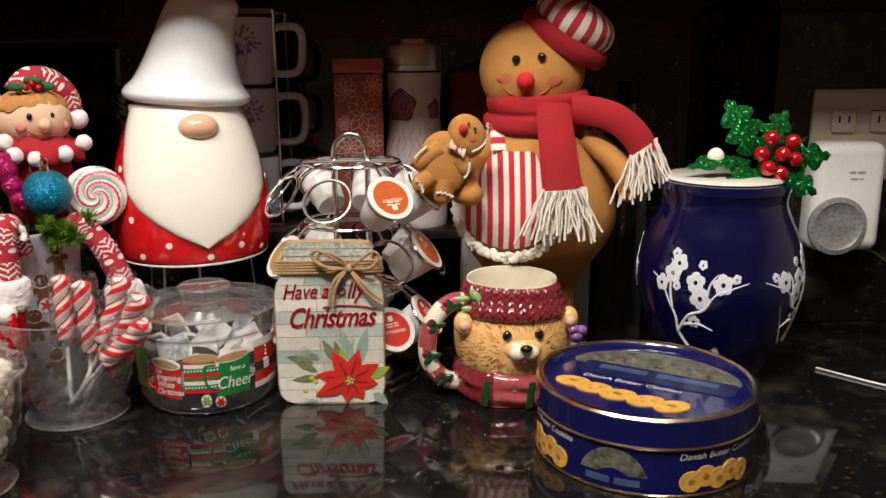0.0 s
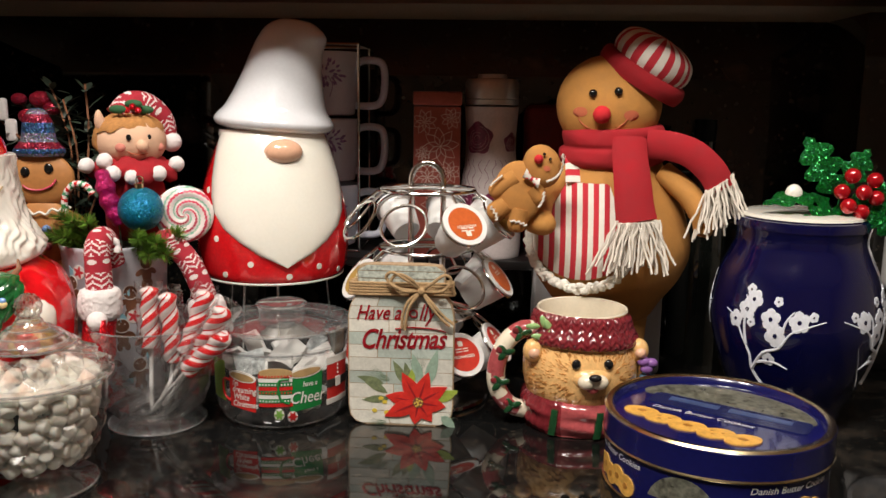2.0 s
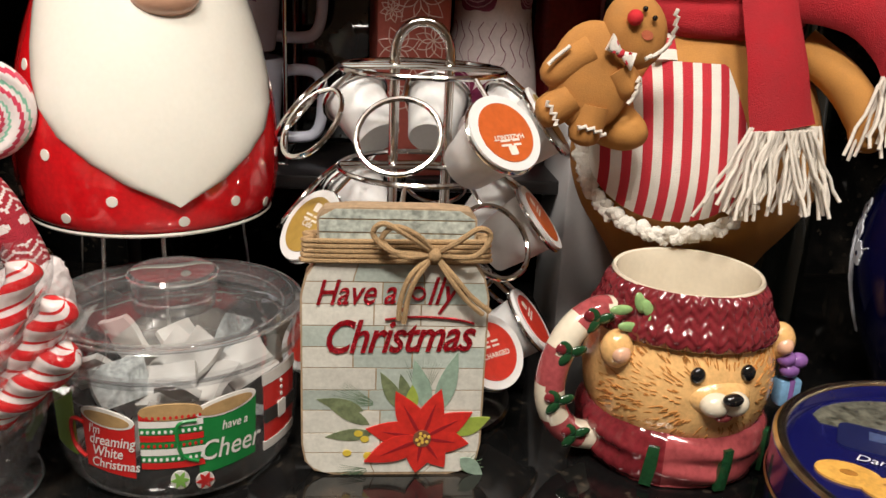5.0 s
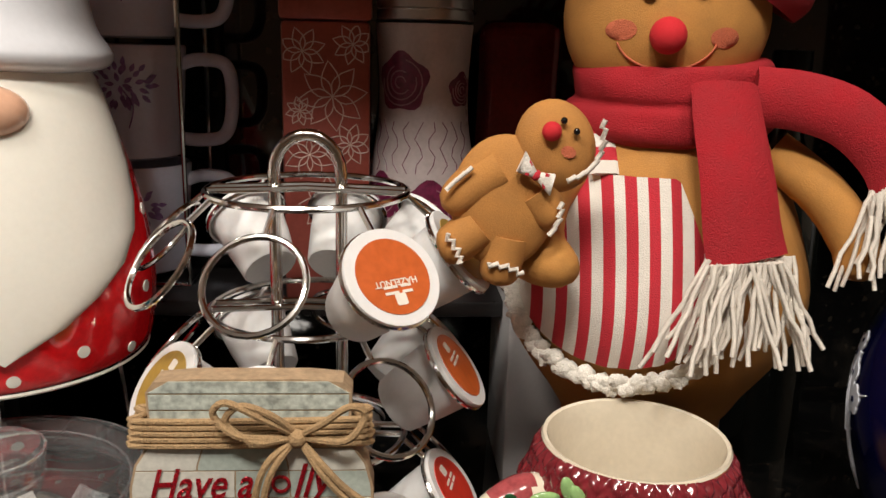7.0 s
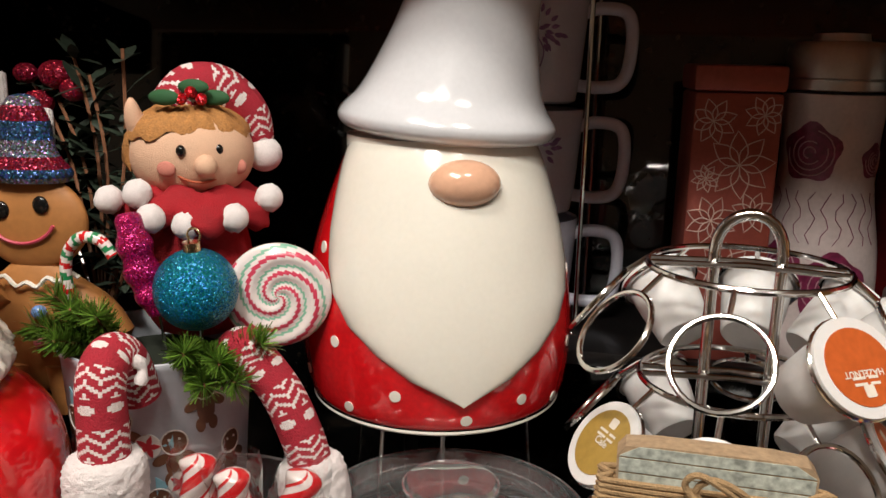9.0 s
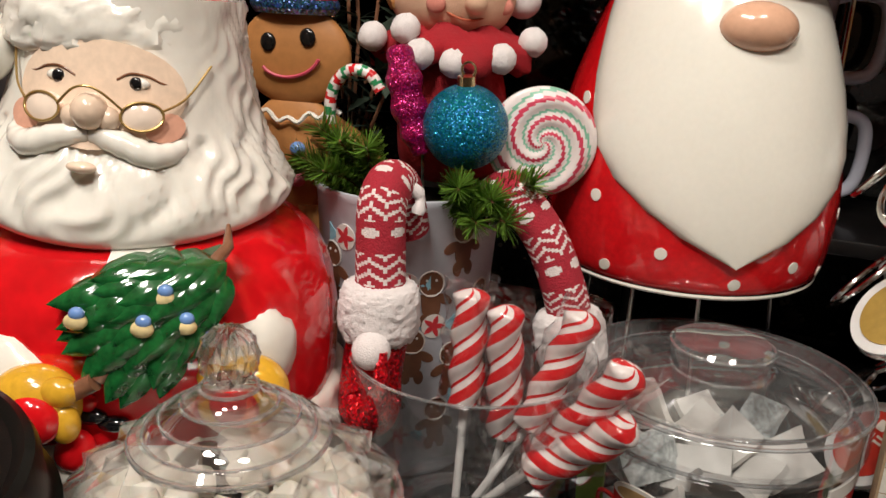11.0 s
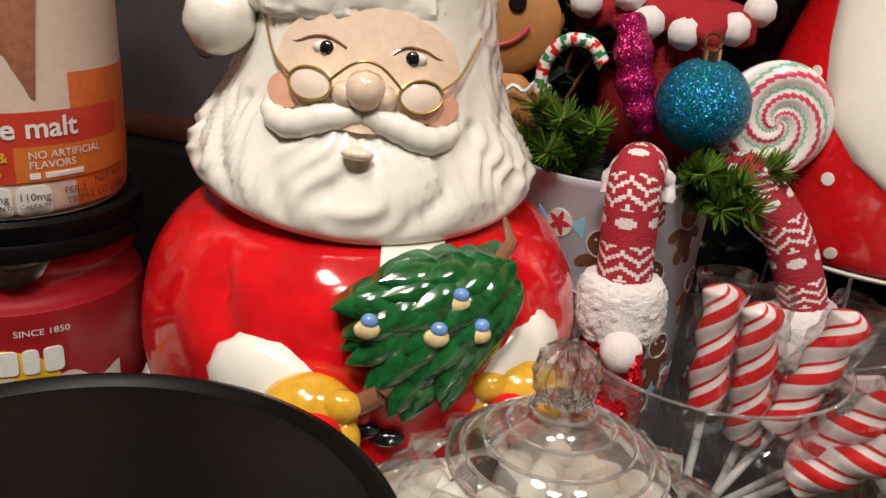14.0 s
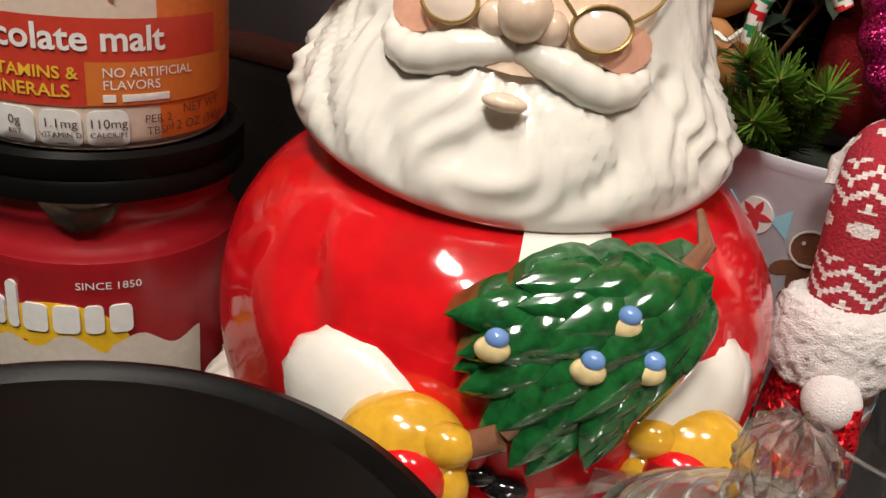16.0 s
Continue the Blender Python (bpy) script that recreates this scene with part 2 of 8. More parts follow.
def thing(name, x, y, z, turn=0.0, label="", category="", group="", kind=""):
    ob = new(name)
    ob.matrix_world = pose(x, y, z, 0, 0, turn)
    ob.empty_display_size = 0.02
    return tagged(ob, label, category, group, kind)


def paint(geom_faces, mi):
    for f in geom_faces:
        f.material_index = mi


def lathe(bm, prof, seg=48, mi=0, m=None, sx=1.0, sy=1.0, warp=None):
    """Turned shape from (radius, height) pairs; warp(v) may move each point."""
    m = m or Matrix()
    rings, faces = [], []
    for r, z in prof:
        if r < 1e-6:
            rings.append([bm.verts.new(m @ Vector((0, 0, z)))])
        else:
            ring = []
            for i in range(seg):
                a = 2 * math.pi * i / seg
                p = Vector((r * math.cos(a) * sx, r * math.sin(a) * sy, z))
                ring.append(bm.verts.new(m @ (warp(p) if warp else p)))
            rings.append(ring)
    for a, b in zip(rings, rings[1:]):
        for i in range(seg):
            j = (i + 1) % seg
            if len(a) == 1 and len(b) == 1:
                continue
            if len(a) == 1:
                faces.append(bm.faces.new((a[0], b[j], b[i])))
            elif len(b) == 1:
                faces.append(bm.faces.new((a[i], a[j], b[0])))
            else:
                faces.append(bm.faces.new((a[i], a[j], b[j], b[i])))
    paint(faces, mi)
    return faces


def curve_prof(pts, n=8):
    """Smooth (radius, height) profile through the given points (Catmull-Rom)."""
    out = []
    P = [pts[0]] + list(pts) + [pts[-1]]
    for k in range(1, len(P) - 2):
        p0, p1, p2, p3 = (np.array(P[k + d], float) for d in (-1, 0, 1, 2))
        for i in range(n):
            t = i / n
            q = 0.5 * (2 * p1 + (p2 - p0) * t + (2 * p0 - 5 * p1 + 4 * p2 - p3) * t * t + (3 * p1 - p0 - 3 * p2 + p3) * t ** 3)
            out.append((max(float(q[0]), 0.0), float(q[1])))
    out.append(tuple(pts[-1]))
    return out


def radius_at(prof, z):
    for (r0, z0), (r1, z1) in zip(prof, prof[1:]):
        if (z0 - z) * (z1 - z) <= 0 and z0 != z1:
            return r0 + (r1 - r0) * (z - z0) / (z1 - z0)
    return prof[-1][0]


def ball(bm, c, r, mi=0, seg=20, rings=12, scale=(1, 1, 1), rot=None):
    m = Matrix.Translation(c) @ (rot.to_4x4() if rot else Matrix()) @ Matrix.Diagonal((*scale, 1))
    prof = [(r * math.sin(math.pi * k / rings), -r * math.cos(math.pi * k / rings)) for k in range(rings + 1)]
    prof[0], prof[-1] = (0, -r), (0, r)
    return lathe(bm, prof, seg, mi, m)


def spline(pts, n=8, closed=False):
    out = []
    P = [Vector(p) for p in pts]
    N = len(P)
    for k in range(N if closed else N - 1):
        p0 = P[(k - 1) % N] if closed or k else P[0]
        p1, p2 = P[k], P[(k + 1) % N]
        p3 = P[(k + 2) % N] if closed or k + 2 < N else P[-1]
        for i in range(n):
            t = i / n
            out.append(0.5 * (2 * p1 + (p2 - p0) * t + (2 * p0 - 5 * p1 + 4 * p2 - p3) * t * t + (3 * p1 - p0 - 3 * p2 + p3) * t ** 3))
    if not closed:
        out.append(P[-1])
    return out


def tube(bm, pts, r, seg=8, mi=0, closed=False, caps=True):
    """Round bar along points; r is a number or one per point."""
    pts = [Vector(p) for p in pts]
    N = len(pts)
    rings, faces = [], []
    up = None
    for i, p in enumerate(pts):
        a = pts[i - 1] if (i or closed) else p
        b = pts[(i + 1) % N] if (i + 1 < N or closed) else p
        d = (b - a).normalized() if (b - a).length > 1e-9 else Vector((0, 0, 1))
        if up is None:
            up = d.orthogonal().normalized()
        up = (up - d * up.dot(d))
        up = up.normalized() if up.length > 1e-6 else d.orthogonal().normalized()
        side = d.cross(up)
        rad = r[i] if isinstance(r, (list, tuple)) else r
        rings.append([bm.verts.new(p + (up * math.cos(2 * math.pi * k / seg) + side * math.sin(2 * math.pi * k / seg)) * rad) for k in range(seg)])
    for i in range(N if closed else N - 1):
        a, b = rings[i], rings[(i + 1) % N]
        for k in range(seg):
            faces.append(bm.faces.new((a[k], a[(k + 1) % seg], b[(k + 1) % seg], b[k])))
    if caps and not closed:
        faces.append(bm.faces.new(rings[0][::-1]))
        faces.append(bm.faces.new(rings[-1]))
    paint(faces, mi)
    return faces


def circle(c, r, n=28, axis="z", m=None):
    out = []
    for i in range(n):
        a = 2 * math.pi * i / n
        p = Vector((r * math.cos(a), r * math.sin(a), 0))
        if axis == "y":
            p = Vector((p.x, 0, p.y))
        if m:
            p = m @ p
        out.append(Vector(c) + p)
    return out


def slab(bm, sx, sy, sz, c=(0, 0, 0), bevel=0.002, mi=0, m=None, segs=2):
    mm = (m or Matrix()) @ Matrix.Translation(c) @ Matrix.Diagonal((sx, sy, sz, 1))
    g = bmesh.ops.create_cube(bm, size=1.0, matrix=mm)
    faces = list({f for v in g["verts"] for f in v.link_faces})
    paint(faces, mi)
    if bevel:
        es = list({e for v in g["verts"] for e in v.link_edges})
        r = bmesh.ops.bevel(bm, geom=es, offset=bevel, segments=segs, affect="EDGES", profile=0.5)
        paint(r["faces"], mi)


def plate(bm, outline, depth, place, mi=0, dome=0.0):
    """A thin raised shape: outline is a list of (u, v); place(u, v, h) gives the point h above the surface."""
    n = len(outline)
    cu, cv = sum(p[0] for p in outline) / n, sum(p[1] for p in outline) / n
    top = [bm.verts.new(place(u, v, depth)) for u, v in outline]
    low = [bm.verts.new(place(u, v, -0.0006)) for u, v in outline]
    fs = []
    mid = bm.verts.new(place(cu, cv, depth + dome))
    far = max(math.hypot(u - cu, v - cv) for u, v in outline)
    steps = max(1, min(6, int(math.ceil(far / 0.006))))
    for i in range(n):
        j = (i + 1) % n
        fs.append(bm.faces.new((low[i], low[j], top[j], top[i])))
    ring = top
    for k in range(1, steps):
        q = k / steps
        nxt = [bm.verts.new(place(u + (cu - u) * q, v + (cv - v) * q, depth + dome * (1 - (1 - q) ** 2))) for u, v in outline]
        for i in range(n):
            j = (i + 1) % n
            fs.append(bm.faces.new((ring[i], ring[j], nxt[j], nxt[i])))
        ring = nxt
    for i in range(n):
        fs.append(bm.faces.new((ring[i], ring[(i + 1) % n], mid)))
    paint(fs, mi)
    return fs


def strip(bm, us, tops, lows, h, place, mi=0):
    """One continuous thin sheet round a body, from column to column."""
    cols = [[bm.verts.new(place(u, b + (a - b) * k / 8, h)) for k in range(9)] for u, a, b in zip(us, tops, lows)]
    fs = [bm.faces.new((p[k], q[k], q[k + 1], p[k + 1])) for p, q in zip(cols, cols[1:]) for k in range(8)]
    paint(fs, mi)
    return fs


# Added pale tube along a clear edge, painting in its bright refraction line.
def rim(parent, r, z, thick, name="rim"):
    bm = bmesh.new()
    tube(bm, circle((0, 0, z), r, 64), thick, 8, closed=True)
    return part(name, bm, RIM_GLEAM, parent)


def flat_place(y):
    """Places (u, v) on an upright face that looks towards -y."""
    return lambda u, v, h: Vector((u, y - h, v))


def round_place(rad, a0=0.0):
    """Places (u, v) round an upright turned body; rad(v) is its radius, u runs to the right seen from outside."""
    def go(u, v, h):
        r = rad(v)
        a = -math.pi / 2 + a0 + u / max(r, 1e-4)
        return Vector(((r + h) * math.cos(a), (r + h) * math.sin(a), v))
    return go


def ellipse(u, v, ru, rv, n=16, turn=0.0):
    c, s = math.cos(turn), math.sin(turn)
    out = []
    for i in range(n):
        a = 2 * math.pi * i / n
        x, y = ru * math.cos(a), rv * math.sin(a)
        out.append((u + x * c - y * s, v + x * s + y * c))
    return out


def leaf_shape(u, v, length, width, turn, n=6, skew=0.0):
    """Pointed leaf or petal from its root."""
    pts = []
    for i in range(n + 1):
        t = i / n
        pts.append((t * length, width * math.sin(math.pi * t ** 0.8) * (1 + skew)))
    for i in range(n - 1, 0, -1):
        t = i / n
        pts.append((t * length, -width * math.sin(math.pi * t ** 0.8)))
    c, s = math.cos(turn), math.sin(turn)
    return [(u + x * c - y * s, v + x * s + y * c) for x, y in pts]


def rounded_rect(u, v, w, h, r, n=5):
    out = []
    for cx, cy, a0 in ((u + w / 2 - r, v + h / 2 - r, 0), (u - w / 2 + r, v + h / 2 - r, 90), (u - w / 2 + r, v - h / 2 + r, 180), (u + w / 2 - r, v - h / 2 + r, 270)):
        for i in range(n + 1):
            a = radians(a0 + 90 * i / n)
            out.append((cx + r * math.cos(a), cy + r * math.sin(a)))
    return out


def bar_row(bm, u, v, w, h, place, mi=0, depth=0.0004, words=(3, 5, 4)):
    """Plain bars where writing cannot be read or is a name."""
    total = sum(words) + len(words) - 1
    x = u - w / 2
    for k in words:
        ww = w * k / total
        n = max(2, int(ww / 0.006))
        top = [(x + ww * i / n, v + h / 2) for i in range(n + 1)]
        low = [(x + ww * i / n, v - h / 2) for i in range(n, -1, -1)]
        plate(bm, top + low, depth, place, mi)
        x += ww + w / total


def words_bm(bm, text, size, place, u=0.0, v=0.0, mi=0, depth=0.0006, shear=0.0, align="CENTER", bold=0.0, upside=False, space=1.0):
    """Raised writing in the built-in font, bent on to a surface by place(u, v, h)."""
    cu = bpy.data.curves.new("writing", "FONT")
    cu.body, cu.size, cu.shear, cu.align_x, cu.offset, cu.resolution_u = text, size, shear, align, bold, 3
    cu.space_character = space
    ob = bpy.data.objects.new("writing", cu)
    scene.collection.objects.link(ob)
    dg = bpy.context.evaluated_depsgraph_get()
    me = bpy.data.meshes.new_from_object(ob.evaluated_get(dg))
    bpy.data.objects.remove(ob)
    k = -1 if upside else 1
    vs = [bm.verts.new(place(u + k * p.co.x, v + k * p.co.y, depth)) for p in me.vertices]
    for poly in me.polygons:
        try:
            f = bm.faces.new([vs[i] for i in poly.vertices])
            f.material_index = mi
        except ValueError:
            pass
    bpy.data.meshes.remove(me)
    bpy.data.curves.remove(cu)


# ---- the setting ----
def structure(name, sx, sy, sz, c, m, bevel=0.0, label="", category=""):
    bm = bmesh.new()
    slab(bm, sx, sy, sz, (0, 0, 0), bevel, 0)
    ob = part(name, bm, m)
    ob.location = c
    return tagged(ob, label, category, kind="structure")


structure("counter", 2.9, 0.88, 0.04, (-0.2, 1.12, C - 0.02), GRANITE, 0.006, "polished black granite kitchen counter with brown flecks", "counter")
structure("lower_cabinet", 2.88, 0.80, 0.85, (-0.2, 1.155, 0.435), CABINET, 0.004, "orange-stained wooden base cabinet under the granite counter", "cabinet")
structure("wall_north", 4.6, 0.12, 2.45, (0, 1.62, 1.225), WALL, 0, "painted kitchen wall behind the counter", "wall")
structure("backsplash", 2.9, 0.018, 0.45, (-0.2, 1.551, C + 0.2252), GRANITE, 0.002, "polished black granite backsplash behind the counter", "backsplash")
structure("wall_pier", 0.80, 0.14, 0.4495, (0.85, 1.472, C + 0.2252), GRANITE, 0.003, "granite-faced pier that carries the wall socket", "wall")
structure("wall_south", 4.6, 0.12, 2.45, (0, -2.66, 1.225), WALL, 0, "painted kitchen wall", "wall")
structure("wall_west", 0.12, 4.16, 2.45, (-2.36, -0.52, 1.225), WALL, 0, "painted kitchen wall", "wall")
structure("wall_east", 0.12, 4.16, 2.45, (2.36, -0.52, 1.225), WALL, 0, "painted kitchen wall", "wall")
structure("floor", 4.84, 4.4, 0.1, (0, -0.52, -0.05), FLOOR, 0, "brown tiled kitchen floor", "floor")
structure("ceiling", 4.84, 4.4, 0.1, (0, -0.52, 2.505), CEIL, 0, "white painted kitchen ceiling", "ceiling")

cab = thing("upper_cabinet", -0.2, 1.3735, 1.372, 0, "orange-stained wooden wall cabinet over the counter", "cabinet", kind="structure")
bm = bmesh.new()
slab(bm, 2.9, 0.353, 0.72, (0, 0, 0.36), 0.003)
part("carcass", bm, CABINET, cab)
bm = bmesh.new()
slab(bm, 2.9, 0.022, 0.035, (0, -0.1885, 0.0175), 0.004)
part("light_rail", bm, CABINET, cab)
for k in range(5):
    bm = bmesh.new()
    slab(bm, 0.572, 0.02, 0.66, (-1.16 + 0.58 * k, -0.1875, 0.385), 0.005)
    part("door", bm, CABINET, cab)

RISER = mat("black_lacquer_board", (0.008, 0.007, 0.007), 0.3)
riser = thing("riser_shelf", -0.09, 1.46, C, 0, "black lacquered riser shelf against the backsplash", "shelf")
bm = bmesh.new()
slab(bm, 0.44, 0.15, 0.012, (0, 0, 0.129), 0.002)
part("board", bm, RISER, riser)
for sx in (-0.21, 0.21):
    bm = bmesh.new()
    slab(bm, 0.012, 0.15, 0.123, (sx, 0, 0.0615), 0.002)
    part("leg", bm, RISER, riser)


# ---- the gnome jar on its wire stand ----
def gnome_jar(x, y, z):
    t = thing("cookie_jar", x, y, z, 24, "glossy gnome-shaped ceramic cookie jar, white beard and red dotted coat", "cookie jar")
    prof = curve_prof([(0.066, 0.009), (0.082, 0.012), (0.0875, 0.032), (0.0885, 0.06), (0.085, 0.09), (0.078, 0.12), (0.068, 0.15), (0.060, 0.17), (0.056, 0.176)], 6)
    bm = bmesh.new()
    lathe(bm, [(0, 0.009)] + prof + [(0.05, 0.176), (0.05, 0.17), (0.0, 0.17)], 72, 0)
    lathe(bm, [(0.0815, 0.0084), (0.0829, 0.0098), (0.0826, 0.0112)], 72, 1)
    part("jar", bm, [CERAMIC_R, CERAMIC_W], t, "red glazed jar with a white foot line")
    # raised beard
    bm = bmesh.new()
    rows = [(0.030, 0), (0.0365, 9), (0.045, 21), (0.058, 35), (0.072, 49), (0.088, 60), (0.105, 67), (0.125, 73), (0.145, 79), (0.16, 85), (0.171, 90), (0.1765, 92)]
    grid = []
    n = 28
    for zz, w in rows:
        r = radius_at(prof, min(zz, 0.1755))
        line = []
        for i in range(n + 1):
            s = i / n * 2 - 1
            a = -math.pi / 2 + radians(w) * s
            edge = 1 - abs(s) ** 8
            rr = r + 0.0045 * edge * (0.35 if zz < 0.03 else 1) - (0.0012 if abs(s) == 1 else 0)
            line.append(bm.verts.new((rr * math.cos(a), rr * math.sin(a), zz)))
        grid.append(line)
    for a, b in zip(grid, grid[1:]):
        for i in range(n):
            bm.faces.new((a[i], a[i + 1], b[i + 1], b[i]))
    bmesh.ops.remove_doubles(bm, verts=bm.verts[:], dist=1e-5)
    part("beard", bm, CERAMIC_W, t, "smooth white glazed beard")
    bm = bmesh.new()
    ball(bm, (0.002, -0.067, 0.157), 0.0142, 0, 24, 14, (1.5, 1.05, 0.98))
    part("nose", bm, SKIN_GLAZE, t, "peach glazed nose")
    # polka dots
    place = round_place(lambda v: radius_at(prof, max(v, 0.0125)))
    for deg, zz in ((-26, 0.034), (26, 0.028), (-54, 0.060), (-72, 0.112), (60, 0.052), (72, 0.095), (-80, 0.03), (2, 0.019), (-48, 0.020), (50, 0.019), (85, 0.03), (-100, 0.075), (105, 0.07), (-115, 0.03), (-62, 0.088)):
        bm = bmesh.new()
        plate(bm, ellipse(radians(deg) * radius_at(prof, zz), zz, 0.0036, 0.0036, 12), 0.0006, place, 0, 0.0002)
        part("dot", bm, CERAMIC_W, t)
    # hat lid
    lid_prof = curve_prof([(0.054, 0.0), (0.066, 0.004), (0.0695, 0.010), (0.067, 0.016), (0.0585, 0.027), (0.051, 0.045), (0.044, 0.066), (0.039, 0.086), (0.034, 0.104), (0.027, 0.118), (0.015, 0.127), (0.0, 0.129)], 6)

    def lean(p):
        h = max(p.z - 0.02, 0) / 0.11
        fold = 0.006 * math.exp(-((p.z - 0.112) / 0.012) ** 2) * (1 if p.x > 0 else 0)
        return Vector((p.x * (1 + 0.12 * h) + 0.020 * h ** 1.4 + fold, p.y, p.z + 0.004 * math.sin(h * 5) * p.x / 0.05))
    bm = bmesh.new()
    lathe(bm, [(0, 0.002), (0.05, 0.002), (0.05, -0.006), (0.054, -0.006)] + lid_prof, 64, 0, warp=lean)
    ob = part("lid", bm, CERAMIC_G, t, "pale grey glazed hat-shaped lid")
    ob.matrix_local = pose(0.0025, -0.001, 0.1775, 0, 4, -24)
    bm = bmesh.new()
    lathe(bm, [(0.055, 0.168), (0.0605, 0.171), (0.0605, 0.1795), (0.052, 0.1805)], 64)
    part("neck", bm, CERAMIC_W, t, "white glazed neck ring")


gnome_jar(-0.259, 1.30, 1.022)

st = thing("wire_stand", -0.259, 1.30, C, 0, "thin chrome wire stand holding the gnome jar up", "stand")
for rr, zz in ((0.062, 0.1285), (0.075, 0.0016)):
    bm = bmesh.new()
    tube(bm, circle((0, 0, zz), rr, 40), 0.0016, 8, closed=True)
    part("ring", bm, CHROME, st)
for deg in (-108, -72, 20, 160):
    a = radians(deg)
    bm = bmesh.new()
    tube(bm, [(0.062 * math.cos(a), 0.062 * math.sin(a), 0.1285), (0.068 * math.cos(a), 0.068 * math.sin(a), 0.06), (0.075 * math.cos(a), 0.075 * math.sin(a), 0.0016)], 0.0014, 8)
    part("leg", bm, CHROME, st)


# ---- gingerbread plush doll ----
def plush(x, y):
    bm = bmesh.new()
    SY = 0.80
    prof = curve_prof([(0.0, 0.082), (0.045, 0.088), (0.064, 0.112), (0.085, 0.142), (0.094, 0.172), (0.088, 0.205), (0.074, 0.240), (0.056, 0.272), (0.043, 0.292), (0.0, 0.30)], 5)

    def lumpy(p):
        k = 1 + 0.02 * noise.noise(p * 22)
        return Vector((p.x * k, p.y * k, p.z))
    lathe(bm, prof, 56, 0, sy=SY, warp=lumpy)
    for sx in (-0.026, 0.022):  # stubby legs down to the counter
        lathe(bm, curve_prof([(0.0, 0.0), (0.02, 0.001), (0.025, 0.02), (0.025, 0.06), (0.026, 0.115), (0.0, 0.14)], 4), 24, 0, Matrix.Translation((sx, -0.002, 0)))

    def on_body(u, z, h=0.0):
        r = radius_at(prof, z)
        return Vector((u, -SY * math.sqrt(max(r * r - u * u, 1e-6)) - h, z))
    # head
    hc = Vector((-0.007, -0.004, 0.335))
    ball(bm, hc, 0.058, 0, 40, 24, (1.02, 0.76, 0.96))

    def on_head(u, v, h=0.0):
        k = 1 - (u / 0.0592) ** 2 - (v / 0.0557) ** 2
        return hc + Vector((u, -0.0441 * math.sqrt(max(k, 0.02)) - h, v))
    for u, v in ((-0.0225, 0.012), (0.0045, 0.0145)):
        ball(bm, on_head(u, v, 0.001), 0.0047, 4)
    ball(bm, on_head(-0.0125, -0.0105, 0.003), 0.0098, 5, 20, 12)
    for u, v, w in ((-0.035, -0.008, 0.0075), (0.020, -0.011, 0.0085)):
        plate(bm, ellipse(u, v, w, 0.0055, 16), 0.0002, lambda a, b, h: on_head(a, b, h), 6, 0.0002)
    smile = [on_head(-0.0105 + 0.027 * math.sin(a), -0.0095 - 0.019 * math.cos(a), 0.0006) for a in np.linspace(-1.3, 1.3, 14)]
    tube(bm, smile, 0.0006, 6, 6)
    zig = [on_head(0.047 + (0.0016 if i % 2 else -0.0016), 0.012 - 0.0040 * i, 0.001) + Vector((0, 0.004, 0)) for i in range(11)]
    tube(bm, zig, 0.0013, 6, 3)
    # striped cap with a red band
    tilt = pose(0.033, -0.003, 0.376, 12, 31, 0)
    n = 96
    rings = []
    cprof = curve_prof([(0.040, -0.004), (0.0455, 0.006), (0.046, 0.016), (0.041, 0.027), (0.029, 0.034), (0.012, 0.037), (0.003, 0.0375)], 4)
    for r, z in cprof:
        rings.append([bm.verts.new(tilt @ Vector((r * math.cos(2 * math.pi * i / n) * (1 + 0.02 * math.sin(9 * i)), r * math.sin(2 * math.pi * i / n), z))) for i in range(n)])
    for k, (a, b) in enumerate(zip(rings, rings[1:])):
        for i in range(n):
            f = bm.faces.new((a[i], a[(i + 1) % n], b[(i + 1) % n], b[i]))
            f.material_index = 7 if (i // 3) % 2 else 2
    bm.faces.new(rings[-1]).material_index = 7
    lathe(bm, curve_prof([(0.051, -0.018), (0.0535, -0.008), (0.050, 0.001), (0.041, 0.002)], 4), 48, 1, tilt, sy=0.92)
    lathe(bm, [(0.0, -0.003), (0.051, -0.018)], 48, 1, tilt, sy=0.92)
    # scarf round the neck
    def soft(p):
        a = math.atan2(p.y, p.x)
        k = 1 + 0.03 * noise.noise(p * 60) + 0.012 * math.sin(3 * a + p.z * 260)
        return Vector((p.x * k, p.y * k - 0.002, p.z + 0.004 * math.sin(a + 0.6)))
    lathe(bm, curve_prof([(0.040, 0.268), (0.054, 0.269), (0.0605, 0.276), (0.0605, 0.286), (0.056, 0.291), (0.0575, 0.296), (0.0575, 0.306), (0.053, 0.312), (0.040, 0.311)], 4), 72, 1, sy=0.90, warp=soft)

    def band(path, half, thick, mi, across):
        """A soft flat strip along points."""
        rows = []
        for i, p in enumerate(path):
            d = (path[min(i + 1, len(path) - 1)] - path[max(i - 1, 0)]).normalized()
            s = (across - d * across.dot(d)).normalized()
            nn = d.cross(s)
            h = half[i] if isinstance(half, list) else half
            rows.append([bm.verts.new(p + s * h * c + nn * thick * q) for c, q in ((-1, 0), (-0.7, 1), (0, 1.25), (0.7, 1), (1, 0), (0.7, -1), (0, -1), (-0.7, -1))])
        for a, b in zip(rows, rows[1:]):
            for k in range(8):
                bm.faces.new((a[k], a[(k + 1) % 8], b[(k + 1) % 8], b[k])).material_index = mi
        bm.faces.new(rows[0]).material_index = mi
        bm.faces.new(rows[-1]).material_index = mi
    X = Vector((1, 0, 0))
    front = spline([(0.010, -0.058, 0.300), (0.010, -0.070, 0.280), (0.012, -0.083, 0.254), (0.014, -0.090, 0.230), (0.017, -0.094, 0.214)], 5)
